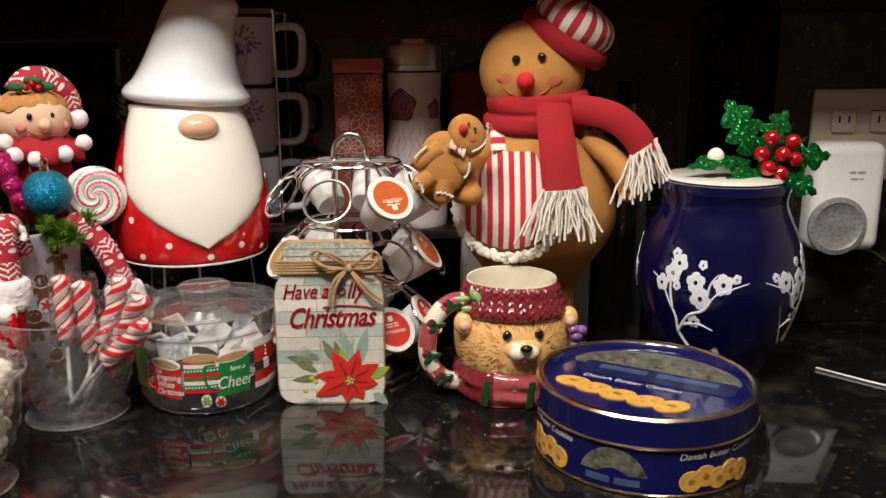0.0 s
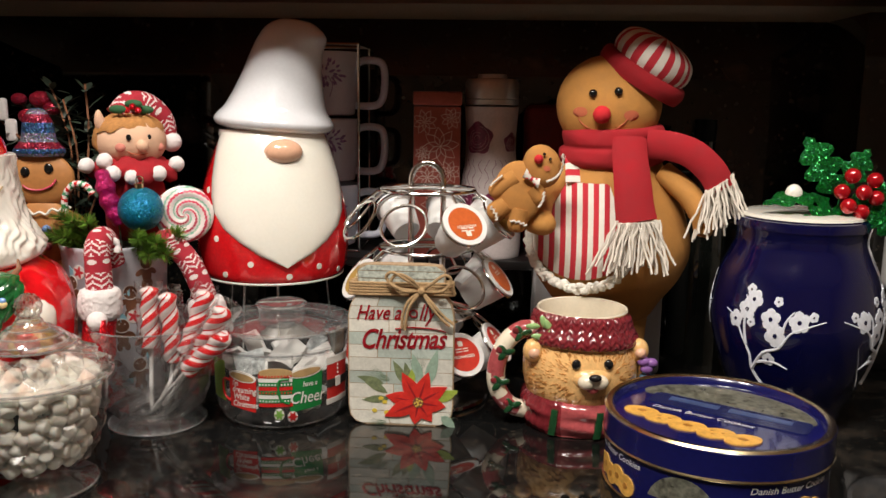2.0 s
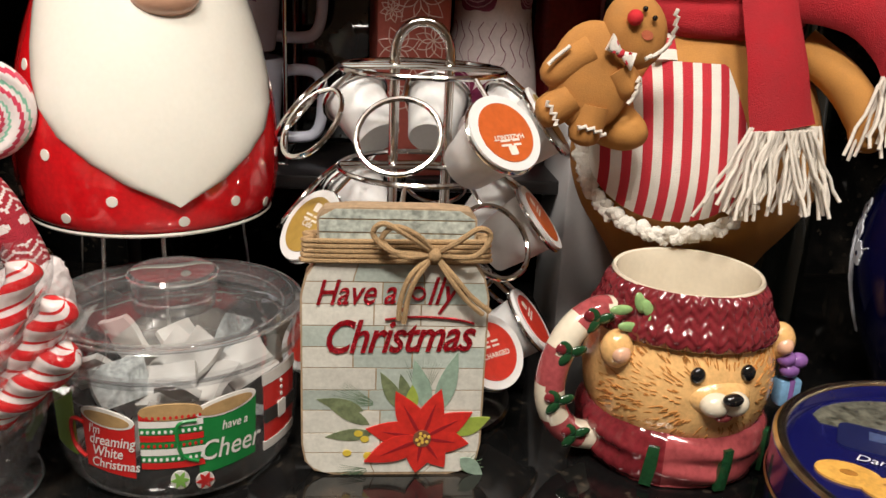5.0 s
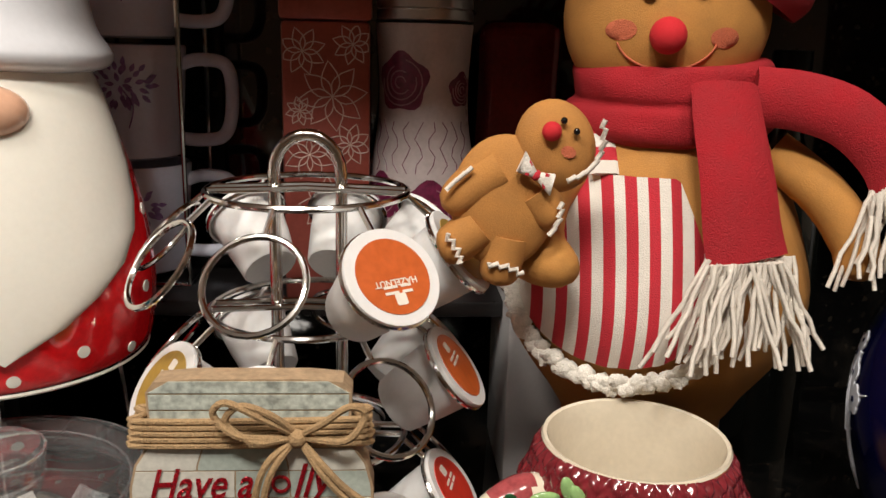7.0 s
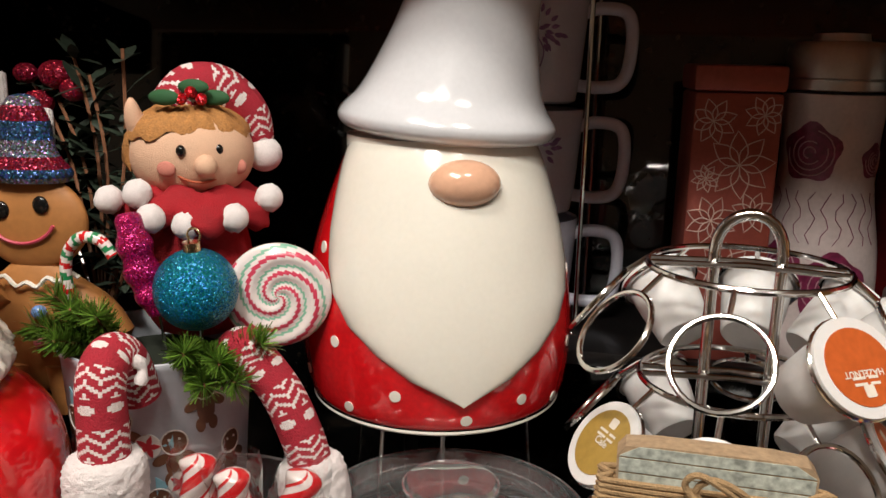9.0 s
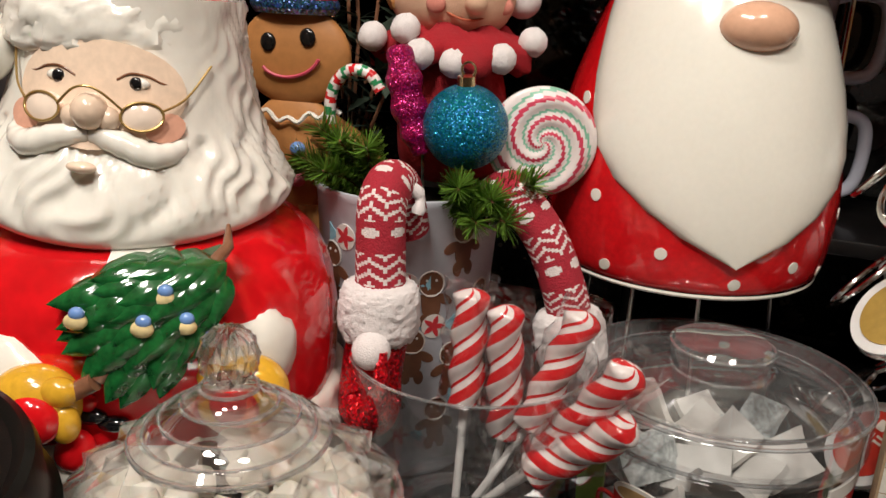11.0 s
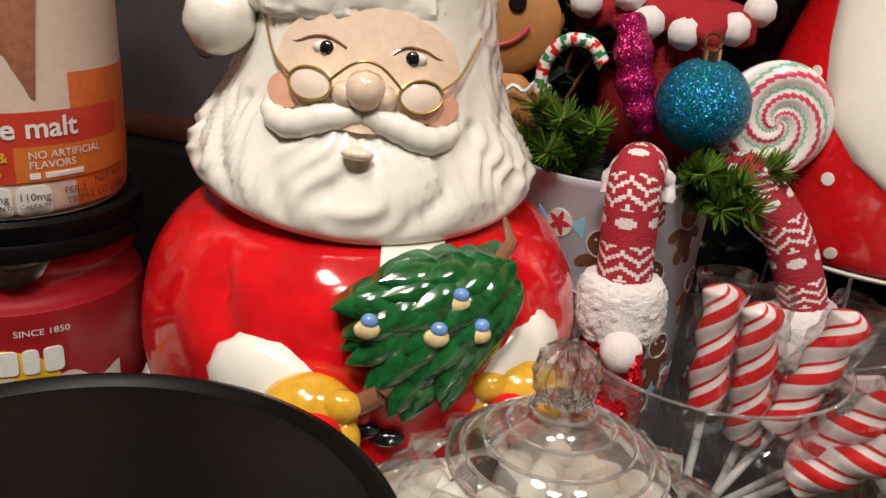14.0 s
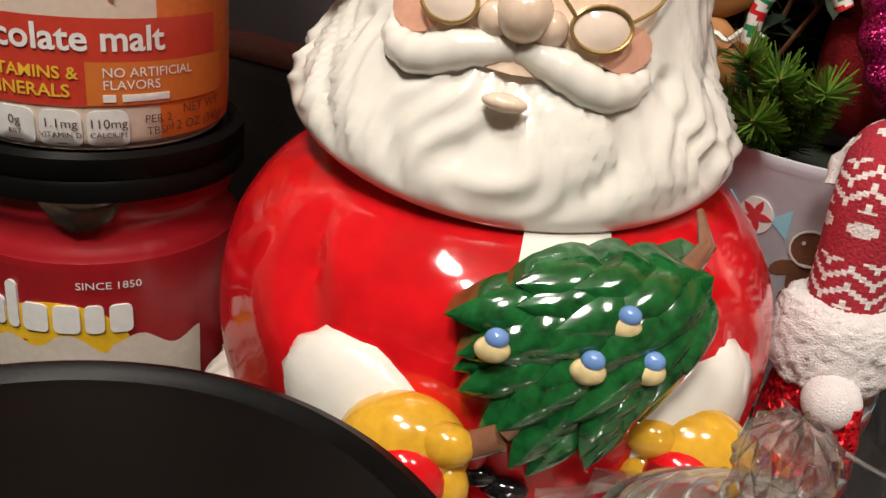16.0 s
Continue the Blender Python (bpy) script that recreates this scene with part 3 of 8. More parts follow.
    band(front, [0.0180 + 0.00018 * i for i in range(len(front))], 0.0042, 1, X)
    side = spline([(0.030, -0.050, 0.294), (0.055, -0.055, 0.292), (0.078, -0.062, 0.284), (0.098, -0.066, 0.266), (0.108, -0.066, 0.248)], 5)
    band(side, 0.0158, 0.0045, 1, Vector((0.35, 0, 1)))

    def fringe(p, d, count, spread, length, seed):
        rnd = random.Random(seed)
        for i in range(count):
            s = (i / (count - 1) - 0.5) * spread
            q = p + d * s
            pts = [q]
            drift = Vector((rnd.uniform(-0.35, 0.35) + s * 14, rnd.uniform(-0.3, 0.2), -1))
            L = length * rnd.uniform(0.75, 1.1)
            for k in range(1, 7):
                pts.append(q + drift * (L * k / 6) + Vector((rnd.uniform(-1, 1), rnd.uniform(-1, 1), 0)) * 0.0014)
            tube(bm, pts, 0.0013, 6, 3)
    fringe(Vector((0.018, -0.0945, 0.216)), Vector((1, 0, 0.05)), 34, 0.044, 0.056, 3)
    fringe(Vector((0.014, -0.0985, 0.214)), Vector((1, 0, 0.05)), 22, 0.038, 0.050, 4)
    fringe(Vector((0.106, -0.067, 0.256)), Vector((0.75, 0, 0.5)), 26, 0.036, 0.056, 5)
    fringe(Vector((0.102, -0.072, 0.252)), Vector((0.75, 0, 0.5)), 14, 0.028, 0.048, 6)
    # striped apron
    cols, rows = 34, 22
    ztop, zbot = 0.250, 0.145
    cx = -0.040
    grid = []
    for j in range(rows + 1):
        z = ztop + (zbot - ztop) * j / rows
        s = j / rows
        line = []
        for i in range(cols + 1):
            du = 0.049 * (2 * i / cols - 1)
            hi = ztop - max(0.0, abs(du) - 0.031) / 0.018 * 0.052
            lo = 0.184 - 0.040 * math.sqrt(max(1 - (du / 0.0495) ** 2, 0.0))
            line.append(bm.verts.new(on_body(cx + du, hi + (lo - hi) * s, 0.003 + 0.0007 * math.sin(i * 1.3))))
        grid.append(line)
    for a, b in zip(grid, grid[1:]):
        for i in range(cols):
            bm.faces.new((a[i], a[i + 1], b[i + 1], b[i])).material_index = 7 if (i // 2) % 2 else 2
    # strap
    strap = [on_body(-0.047, z, 0.005) for z in np.linspace(0.250, 0.283, 6)]
    for k in range(5):
        band([strap[k], strap[k + 1]], 0.0085, 0.0016, 7 if k % 2 else 2, X)
    # lace round the apron's hem
    rim = []
    for a in np.linspace(-1.95, 1.95, 46):
        rim.append(on_body(cx + 0.049 * math.sin(a), 0.182 - 0.043 * math.cos(a), 0.004))
    rnd = random.Random(9)
    mid = on_body(cx, 0.190, 0.004)
    rim = spline(rim, 2)
    for i, p in enumerate(rim):
        d = (p - mid).normalized()
        q = p + d * (0.0045 + rnd.uniform(-0.0008, 0.0022) + 0.0014 * math.sin(i * 1.57)) + Vector((0, -0.0015, 0))
        lathe(bm, [(0.0052 * math.sin(math.pi * k / 7), -0.0052 * math.cos(math.pi * k / 7)) for k in range(8)], 11, 8,
              Matrix.Translation(q) @ Matrix.Rotation(rnd.uniform(-0.5, 0.5), 4, "X") @ Matrix.Diagonal((rnd.uniform(0.8, 1.15), 0.42, rnd.uniform(0.8, 1.15), 1)),
              warp=lambda v: v * (1 + 0.45 * noise.noise(v * 420 + Vector((i * 3.1, 0, 0)))))
    # arms
    tube(bm, spline([(0.052, -0.030, 0.262), (0.078, -0.046, 0.240), (0.094, -0.056, 0.214), (0.092, -0.062, 0.196)], 5), [0.0135] * 10 + [0.013, 0.0125, 0.012, 0.011, 0.009, 0.006], 14, 0)
    tube(bm, spline([(-0.056, -0.018, 0.255), (-0.080, -0.036, 0.238), (-0.088, -0.064, 0.214), (-0.072, -0.090, 0.206)], 5), [0.018] * 11 + [0.017, 0.015, 0.013, 0.010, 0.006], 14, 0)
    # the small gingerbread figure in its arm
    b0 = Vector((-0.107, -0.084, 0.240))

    def bp(u, v, h=0.0):
        return b0 + Vector((0.95 * (0.95 * u + 0.31 * v), -0.006 - h, 0.95 * (0.95 * v - 0.31 * u)))
    ball(bm, bp(0.013, 0.038), 0.0215, 9, 24, 16, (0.92, 0.5, 1.08), Matrix.Rotation(-0.35, 3, "Y"))
    ball(bm, bp(-0.002, 0.002), 0.0295, 9, 28, 18, (0.90, 0.34, 1.14))
    for pts in ([(-0.010, 0.018), (-0.021, 0.004), (-0.029, -0.012)], [(0.010, 0.012), (0.020, 0.005), (0.028, 0.001)], [(-0.010, -0.014), (-0.018, -0.026), (-0.026, -0.033)], [(0.006, -0.014), (0.008, -0.030), (0.010, -0.041)]):
        tube(bm, spline([bp(u, v) for u, v in pts], 4), [0.0115, 0.0115, 0.0112, 0.0110, 0.0108, 0.0104, 0.0096, 0.0078, 0.0035], 12, 9)
    for u, v in ((0.010, 0.052), (0.018, 0.049)):
        ball(bm, bp(u, v, 0.0115), 0.0017, 4, 10, 8)
    ball(bm, bp(0.006, 0.045, 0.012), 0.0048, 5, 14, 10)
    plate(bm, ellipse(0.018, 0.038, 0.004, 0.003, 10), 0.0005, lambda a, b, h: bp(a, b, 0.0105 + h), 6)
    for s in (-1, 1):  # bow tie
        o = [(0.006, 0.0235), (0.006 + s * 0.009, 0.0285 - s * 0.003), (0.006 + s * 0.010, 0.0175 - s * 0.003), (0.006, 0.0205)]
        plate(bm, o, 0.003, lambda a, b, h: bp(a, b, 0.012 + h), 2, 0.001)
        plate(bm, [(0.006 + s * 0.004, 0.0255 - s * 0.001), (0.006 + s * 0.006, 0.0268 - s * 0.002), (0.006 + s * 0.006, 0.0185 - s * 0.002), (0.006 + s * 0.004, 0.0195 - s * 0.001)], 0.0036, lambda a, b, h: bp(a, b, 0.012 + h), 7)
    ball(bm, bp(0.006, 0.022, 0.0135), 0.0027, 7, 10, 8)
    for line in ([(0.029, 0.058), (0.033, 0.048), (0.033, 0.038), (0.029, 0.030), (0.022, 0.024)], [(0.024, 0.012), (0.026, 0.004), (0.024, -0.006)], [(-0.026, 0.014), (-0.031, 0.006), (-0.034, 0.000)], [(-0.001, -0.030), (0.009, -0.028), (0.018, -0.029)], [(-0.026, -0.022), (-0.018, -0.028), (-0.014, -0.034)]):
        pts = spline([bp(u, v, 0.0112) for u, v in line], 4)
        pts = [p + Vector((0.0009 * (-1) ** i, 0, 0.0009 * (-1) ** i)) for i, p in enumerate(pts)]
        tube(bm, pts, 0.0013, 6, 3)
    ob = part("plush_doll", bm, [FELT, RED_CLOTH, WHITE_CLOTH, YARN, BLACK_BEAD, POM_RED, ROUGE, RED_STRIPE, LACE, FELT_DARK], sharp=1.2)
    ob.matrix_world = pose(x, y, C)
    tagged(ob, "stuffed gingerbread plush doll with striped apron, cap and red scarf", "plush doll")


plush(0.138, 1.30)


# ---- white box behind the doll ----
bx = thing("storage_box", 0.136, 1.405, C, 0, "plain pale grey storage box behind the plush doll", "box")
bm = bmesh.new()
slab(bm, 0.160, 0.10, 0.165, (0, 0, 0.0825), 0.004)
part("body", bm, PAPER_G, bx)
bm = bmesh.new()
slab(bm, 0.168, 0.108, 0.022, (0, 0, 0.1765), 0.004)
part("lid", bm, PAPER_G, bx)


# ---- cookie tin ----
def cookie_tin(x, y):
    t = thing("cookie_tin", x, y, C, -18, "round navy blue butter cookie tin with gilt rims", "cookie tin")
    R = 0.0975
    t.scale = (1, 1, 0.94)
    bm = bmesh.new()
    lathe(bm, [(0, 0.0), (R - 0.003, 0.0), (R - 0.001, 0.0015), (R - 0.001, 0.05), (R - 0.003, 0.052)], 96)
    lathe(bm, [(R - 0.001, 0.0003), (R + 0.0008, 0.0012), (R + 0.0008, 0.0026), (R - 0.001, 0.0034)], 96, 1)
    part("body", bm, [NAVY, TIN_GOLD], t)
    lid_z = 0.066
    bm = bmesh.new()
    lathe(bm, [(R - 0.0005, 0.046), (R + 0.001, 0.047), (R + 0.001, 0.068), (R + 0.0012, 0.0715), (R - 0.001, 0.0735), (R - 0.005, 0.0735), (R - 0.0075, 0.071), (R - 0.009, lid_z), (R - 0.016, lid_z), (0.0, lid_z)], 96, 0)
    lathe(bm, [(R + 0.0014, 0.0455), (R + 0.0022, 0.047), (R + 0.0014, 0.0485)], 96, 1)
    lathe(bm, [(R + 0.0008, 0.0722), (R - 0.001, 0.0742), (R - 0.0045, 0.0742), (R - 0.0062, 0.0728)], 96, 1)
    lid = part("lid", bm, [NAVY, TIN_GOLD], t, "navy lid with a gilt raised rim")
    lid.rotation_euler = (0, 0, radians(-13))
    top = lambda u, v, h: Vector((u, v, lid_z + 0.0004 + h))
    # printed panel on the lid: oval landscape, pale writing band, a row of cookies
    bm = bmesh.new()
    plate(bm, [(0.080 * math.cos(a), 0.022 + 0.056 * math.sin(a)) for a in np.linspace(0.15, math.pi - 0.15, 24)] + [(-0.075, 0.022), (0.075, 0.022)], 0.0003, top, 0)
    part("printed_landscape", bm, PRINT_SCENE, lid)
    bm = bmesh.new()
    plate(bm, rounded_rect(0.006, 0.014, 0.142, 0.030, 0.006), 0.0006, top, 0)
    bar_row(bm, 0.006, 0.018, 0.110, 0.010, lambda u, v, h: top(u, v, h + 0.0006), 1, words=(5, 6))
    part("printed_banner", bm, [mat("printed_navy_band", (0.012, 0.016, 0.07), 0.25), PRINT_LB], lid)
    bm = bmesh.new()
    words_bm(bm, "Danish Butter Cookies", 0.0098, top, -0.010, -0.013, 0, 0.0007, shear=0.25)
    part("lettering", bm, PRINT_W, lid, "white script lettering")
    for k, (u, v) in enumerate(((-0.058, -0.030), (-0.036, -0.036), (-0.012, -0.041), (0.013, -0.043), (0.036, -0.044))):
        bm = bmesh.new()
        plate(bm, ellipse(u, v, 0.0165, 0.0115, 22, 0.2 * k), 0.0009, top, 0, 0.0004)
        if k % 2 == 0:
            plate(bm, ellipse(u, v, 0.0045, 0.003, 12), 0.0014, top, 1)
        else:
            for a in (0.4, 2.4, 4.4):
                plate(bm, ellipse(u + 0.006 * math.cos(a), v + 0.004 * math.sin(a), 0.0018, 0.0012, 8), 0.0014, top, 1)
        part("printed_cookie", bm, [COOKIE, COOKIE_D], lid)
    # prints round the side, under the lid's edge
    for a0 in (-57, -11, 44, 110):
        place = round_place(lambda v: R - 0.001, radians(a0))
        bm = bmesh.new()
        if a0 in (-11, 110):
            plate(bm, [(0.030 * math.cos(a), 0.008 + 0.034 * math.sin(a)) for a in np.linspace(0, math.pi, 18)], 0.0003, place, 0)
            plate(bm, [(-0.030 + 0.0075 * i, 0.018) for i in range(9)] + [(0.030 - 0.0075 * i, 0.006) for i in range(9)], 0.0006, place, 1)
            bar_row(bm, 0, 0.012, 0.046, 0.006, lambda u, v, h: place(u, v, h + 0.0006), 2, words=(5, 5))
            part("printed_scene", bm, [PRINT_SCENE, NAVY, PRINT_LB], t)
        else:
            words_bm(bm, "Danish Butter Cookies", 0.0085, place, 0, 0.036, 2, 0.0005, shear=0.25)
            for k in range(5):
                plate(bm, ellipse(-0.028 + 0.013 * k, 0.015 + 0.004 * (k % 2), 0.0105, 0.010, 18), 0.0005 + 0.0002 * k, place, 0)
                plate(bm, ellipse(-0.028 + 0.013 * k, 0.015 + 0.004 * (k % 2), 0.003, 0.003, 8), 0.0009 + 0.0002 * k, place, 1)
            part("cookie_print", bm, [COOKIE, COOKIE_D, PRINT_W], t)


cookie_tin(0.209, 1.050)


# ---- blue ginger jar ----
JAR_PROF = curve_prof([(0.056, 0.0), (0.060, 0.004), (0.066, 0.02), (0.083, 0.055), (0.0955, 0.095), (0.0965, 0.122), (0.090, 0.153), (0.079, 0.176), (0.0735, 0.190), (0.0755, 0.206)], 6)


def blue_jar(x, y):
    t = thing("ginger_jar", x, y, C, 0, "cobalt blue ceramic ginger jar with white plum blossom branches", "jar")
    t.scale = (0.895, 0.895, 1.02)
    bm = bmesh.new()
    lathe(bm, [(0, 0.004)] + [(r, z + 0.004) for r, z in JAR_PROF] + [(0.068, 0.21), (0.066, 0.19), (0, 0.185)], 72)
    part("body", bm, COBALT, t)
    for a in (-40, 50, 140, 230):
        bm = bmesh.new()
        ball(bm, (0.052 * math.cos(radians(a)), 0.052 * math.sin(radians(a)), 0.006), 0.0062, 0, 12, 8, (1.1, 1.1, 0.95))
        part("foot", bm, CERAMIC_W, t, "small white foot")
    bm = bmesh.new()
    lathe(bm, [(0.0725, 0.2062), (0.0755, 0.207), (0.076, 0.211), (0.074, 0.2165), (0.066, 0.2185), (0.0, 0.2195)], 64)
    lid = part("lid", bm, COBALT, t, "cobalt blue lid")
    bm = bmesh.new()
    lathe(bm, [(0.070, 0.2185), (0.069, 0.2215), (0.060, 0.2230), (0.0, 0.2235)], 56)
    part("lid_disc", bm, CERAMIC_W, lid, "white disc set in the lid")
    # blossom branches
    for a0, flip in ((-44, 1), (58, -1), (-118, -1), (150, 1)):
        on_jar = round_place(lambda v: radius_at(JAR_PROF, v - 0.004), radians(a0))
        place = lambda u, v, h: on_jar(u, v + 0.022, h)
        bm = bmesh.new()
        br = [[(0.006, 0.030), (-0.004, 0.046), (-0.006, 0.062), (-0.015, 0.080), (-0.024, 0.096), (-0.040, 0.104)], [(-0.004, 0.046), (0.010, 0.066), (0.028, 0.074), (0.040, 0.090), (0.058, 0.098), (0.076, 0.104)], [(-0.010, 0.072), (-0.012, 0.094), (-0.010, 0.112), (-0.014, 0.122)], [(0.002, 0.055), (0.020, 0.058), (0.036, 0.052)], [(0.028, 0.074), (0.034, 0.100), (0.042, 0.112)]]
        for line in br:
            pts = spline([place(flip * u, v, 0.0003) for u, v in line], 4)
            tube(bm, pts, [0.0021 - 0.0016 * i / (len(pts) - 1) for i in range(len(pts))], 6)
        part("branch", bm, BLOSSOM, t)
        for u, v, r in ((-0.010, 0.108, 0.0085), (-0.003, 0.119, 0.008), (-0.024, 0.096, 0.0072), (0.018, 0.102, 0.0085), (0.024, 0.086, 0.0092), (0.048, 0.102, 0.0088), (-0.008, 0.128, 0.0045), (0.016, 0.060, 0.0055), (0.024, 0.120, 0.004), (-0.004, 0.096, 0.004), (0.062, 0.108, 0.004)):
            r *= 1.25
            bm = bmesh.new()
            for k in range(5):
                a = k * 1.2566 + u * 90
                plate(bm, ellipse(flip * u + 0.55 * r * math.cos(a), v + 0.55 * r * math.sin(a), 0.5 * r, 0.5 * r, 8), 0.0007, place, 0, 0.0003)
            plate(bm, ellipse(flip * u, v, 0.22 * r, 0.22 * r, 6), 0.0013, place, 1)
            part("blossom", bm, [BLOSSOM, COBALT], t)


blue_jar(0.331, 1.226)


# ---- glitter holly pick on the blue jar ----
def holly(x, y, z):
    t = thing("holly_pick", x, y, z, 0, "green glitter holly leaves with shiny red berries on the jar lid", "decoration")
    g = glitter("green_glitter", (0.012, 0.26, 0.04), 800)
    red = mat("red_glass_berry", (0.42, 0.006, 0.012), 0.08, coat=0.8, metal=0.35)
    def hleaf(root, tip, up, width):
        bm = bmesh.new()
        root, tip = Vector(root), Vector(tip)
        d = tip - root
        L = d.length
        d.normalize()
        s = d.cross(Vector(up)).normalized()
        nn = s.cross(d)
        n = 14
        left, right, mid = [], [], []
        for i in range(n + 1):
            q = i / n
            w = width * math.sin(math.pi * min(q * 1.02, 1)) ** 0.6 * (1.0 if i % 4 else 0.5) + 0.0004
            if i % 4 == 2:
                w *= 1.12
            c = root + d * (L * q) + nn * (0.006 * math.sin(math.pi * q))
            mid.append(bm.verts.new(c))
            left.append(bm.verts.new(c + s * w - nn * 0.003))
            right.append(bm.verts.new(c - s * w - nn * 0.003))
        for i in range(n):
            bm.faces.new((mid[i], mid[i + 1], left[i + 1], left[i]))
            bm.faces.new((right[i], right[i + 1], mid[i + 1], mid[i]))
        r = bmesh.ops.solidify(bm, geom=bm.faces[:], thickness=0.0012)
        part("leaf", bm, g, t)
    F = (0, -1, 0.15)
    hleaf((0.012, 0.0, 0.020), (-0.018, 0.006, 0.078), F, 0.019)
    hleaf((0.008, 0.0, 0.016), (-0.062, -0.012, 0.012), (0, -0.6, 1), 0.013)
    hleaf((0.016, -0.004, 0.010), (0.020, -0.022, -0.048), F, 0.0175)
    hleaf((0.006, -0.006, 0.012), (-0.022, -0.026, -0.020), F, 0.015)
    hleaf((0.030, 0.0, 0.016), (0.094, 0.002, 0.020), F, 0.015)
    hleaf((0.030, -0.006, 0.010), (0.074, -0.016, -0.018), F, 0.013)
    hleaf((0.020, 0.010, 0.024), (0.050, 0.014, 0.066), F, 0.014)
    for u, w, v in ((0.014, -0.014, 0.024), (0.024, -0.012, 0.040), (0.034, -0.018, 0.024), (0.046, -0.012, 0.036), (0.048, -0.014, 0.018), (0.034, -0.016, 0.004), (0.020, -0.018, 0.010)):
        bm = bmesh.new()
        ball(bm, (u, w, v), 0.0082, 0, 18, 12)
        part("berry", bm, red, t)
    bm = bmesh.new()
    ball(bm, (-0.030, -0.004, 0.020), 0.009, 0, 14, 10, (1, 0.8, 1.1))
    part("white_bud", bm, CERAMIC_W, t, "small white bud")
    bm = bmesh.new()
    tube(bm, [(0.018, 0.0, 0.016), (0.016, 0.0, 0.002), (0.014, 0.0, 0.0)], 0.0015, 8)
    part("stem", bm, g, t)


holly(0.341, 1.204, 1.128)


# ---- jar-shaped wooden sign ----
def jar_sign(x, y):
    t = thing("wooden_sign", x, y, C, 0, "jar-shaped wooden sign with poinsettia print and a twine bow", "sign")
    t.scale = (0.975, 0.975, 0.975)
    w = 0.0565
    half = [(w - 0.020, 0.0), (w - 0.008, 0.003), (w - 0.002, 0.010), (w, 0.022), (w, 0.122), (w - 0.003, 0.134), (w - 0.009, 0.143), (w - 0.0105, 0.150), (w - 0.010, 0.170), (w - 0.014, 0.175), (w - 0.030, 0.1765)]
    outline = half + [(-u, v) for u, v in half[::-1]]
    BOARD = mat("raw_board_edge", (0.36, 0.25, 0.15), 0.8, var=0.3, scale=120, bump=0.4)
    bm = bmesh.new()
    front = [bm.verts.new((u, -0.007, v)) for u, v in outline]
    back = [bm.verts.new((u, 0.007, v)) for u, v in outline]
    bm.faces.new(front)
    bm.faces.new(back[::-1])
    for i in range(len(outline)):
        j = (i + 1) % len(outline)
        bm.faces.new((front[i], back[i], back[j], front[j]))
    board = part("board", bm, BOARD, t, "raw brown board edge", sharp=0.5)
    # whitewashed planks of the print
    WASH = mat("whitewashed_print", (0.62, 0.60, 0.53), 0.55, var=0.16, scale=120, bscale=400, per_object=0.10)
    WASH_G = mat("grey_green_wash", (0.42, 0.47, 0.42), 0.55, var=0.2, scale=90, bscale=400, per_object=0.14)
    def half_w(v):
        return radius_at([(r, z) for r, z in half], v) - 0.0012
    rnd = random.Random(5)
    rows = [0.0015, 0.016, 0.030, 0.046, 0.060, 0.075, 0.089, 0.103, 0.117, 0.131, 0.1425]
    for k, (a, b) in enumerate(zip(rows, rows[1:])):
        cuts = [-1.0, rnd.uniform(-0.5, -0.1), rnd.uniform(0.2, 0.6), 1.0]
        for c0, c1 in zip(cuts, cuts[1:]):
            pts = []
            for v in np.linspace(a + 0.0004, b - 0.0004, 5):
                pts.append((c0 * half_w(v) + (0.0004 if c0 > -1 else 0), v))
            for v in np.linspace(b - 0.0004, a + 0.0004, 5):
                pts.append((c1 * half_w(v) - (0.0004 if c1 < 1 else 0), v))
            bm = bmesh.new()
            plate(bm, pts, 0.0004, flat_place(-0.007), 0)
            part("plank", bm, WASH_G if rnd.random() < 0.3 else WASH, board)
    # galvanised lid print
    ZINC = mat("printed_zinc", (0.40, 0.43, 0.38), 0.5, var=0.5, scale=150)
    for a, b in ((0.1435, 0.151), (0.152, 0.161), (0.162, 0.169), (0.170, 0.1755)):
        bm = bmesh.new()
        plate(bm, [(-half_w(a), a), (half_w(a), a), (half_w(b), b), (-half_w(b), b)], 0.0006, flat_place(-0.007), 0)
        part("lid_band", bm, ZINC, board, "worn grey-green printed jar lid")
    pl = flat_place(-0.0074)
    # leaves and needles
    OLIVE = mat("printed_olive_leaf", (0.15, 0.18, 0.09), 0.5, var=0.35, scale=150)
    SAGE = mat("printed_sage_leaf", (0.26, 0.36, 0.28), 0.5, var=0.2, scale=150)
    PINE = mat("printed_needles", (0.11, 0.17, 0.10), 0.5, var=0.3)
    LIME = mat("printed_lime_leaf", (0.30, 0.38, 0.06), 0.5, var=0.2)
    fx, fv = 0.019, 0.027
    for k, (u, v, L, wd, a, m) in enumerate(((-0.014, 0.036, 0.034, 0.0045, 150, OLIVE), (-0.018, 0.046, 0.030, 0.0045, 165, OLIVE), (-0.012, 0.030, 0.030, 0.0042, 185, OLIVE), (0.006, 0.046, 0.030, 0.0048, 118, OLIVE), (0.010, 0.050, 0.022, 0.0038, 105, OLIVE), (0.028, 0.044, 0.044, 0.0060, 75, SAGE), (0.022, 0.046, 0.036, 0.0058, 105, SAGE), (0.038, 0.030, 0.026, 0.006, 25, LIME), (0.012, 0.046, 0.018, 0.004, 90, LIME), (0.044, 0.012, 0.020, 0.005, -40, SAGE))):
        bm = bmesh.new()
        plate(bm, leaf_shape(u, v, L, wd, radians(a), 8), 0.0003 + 0.00005 * k, pl, 0)
        part("printed_leaf", bm, m, board)
    bm = bmesh.new()
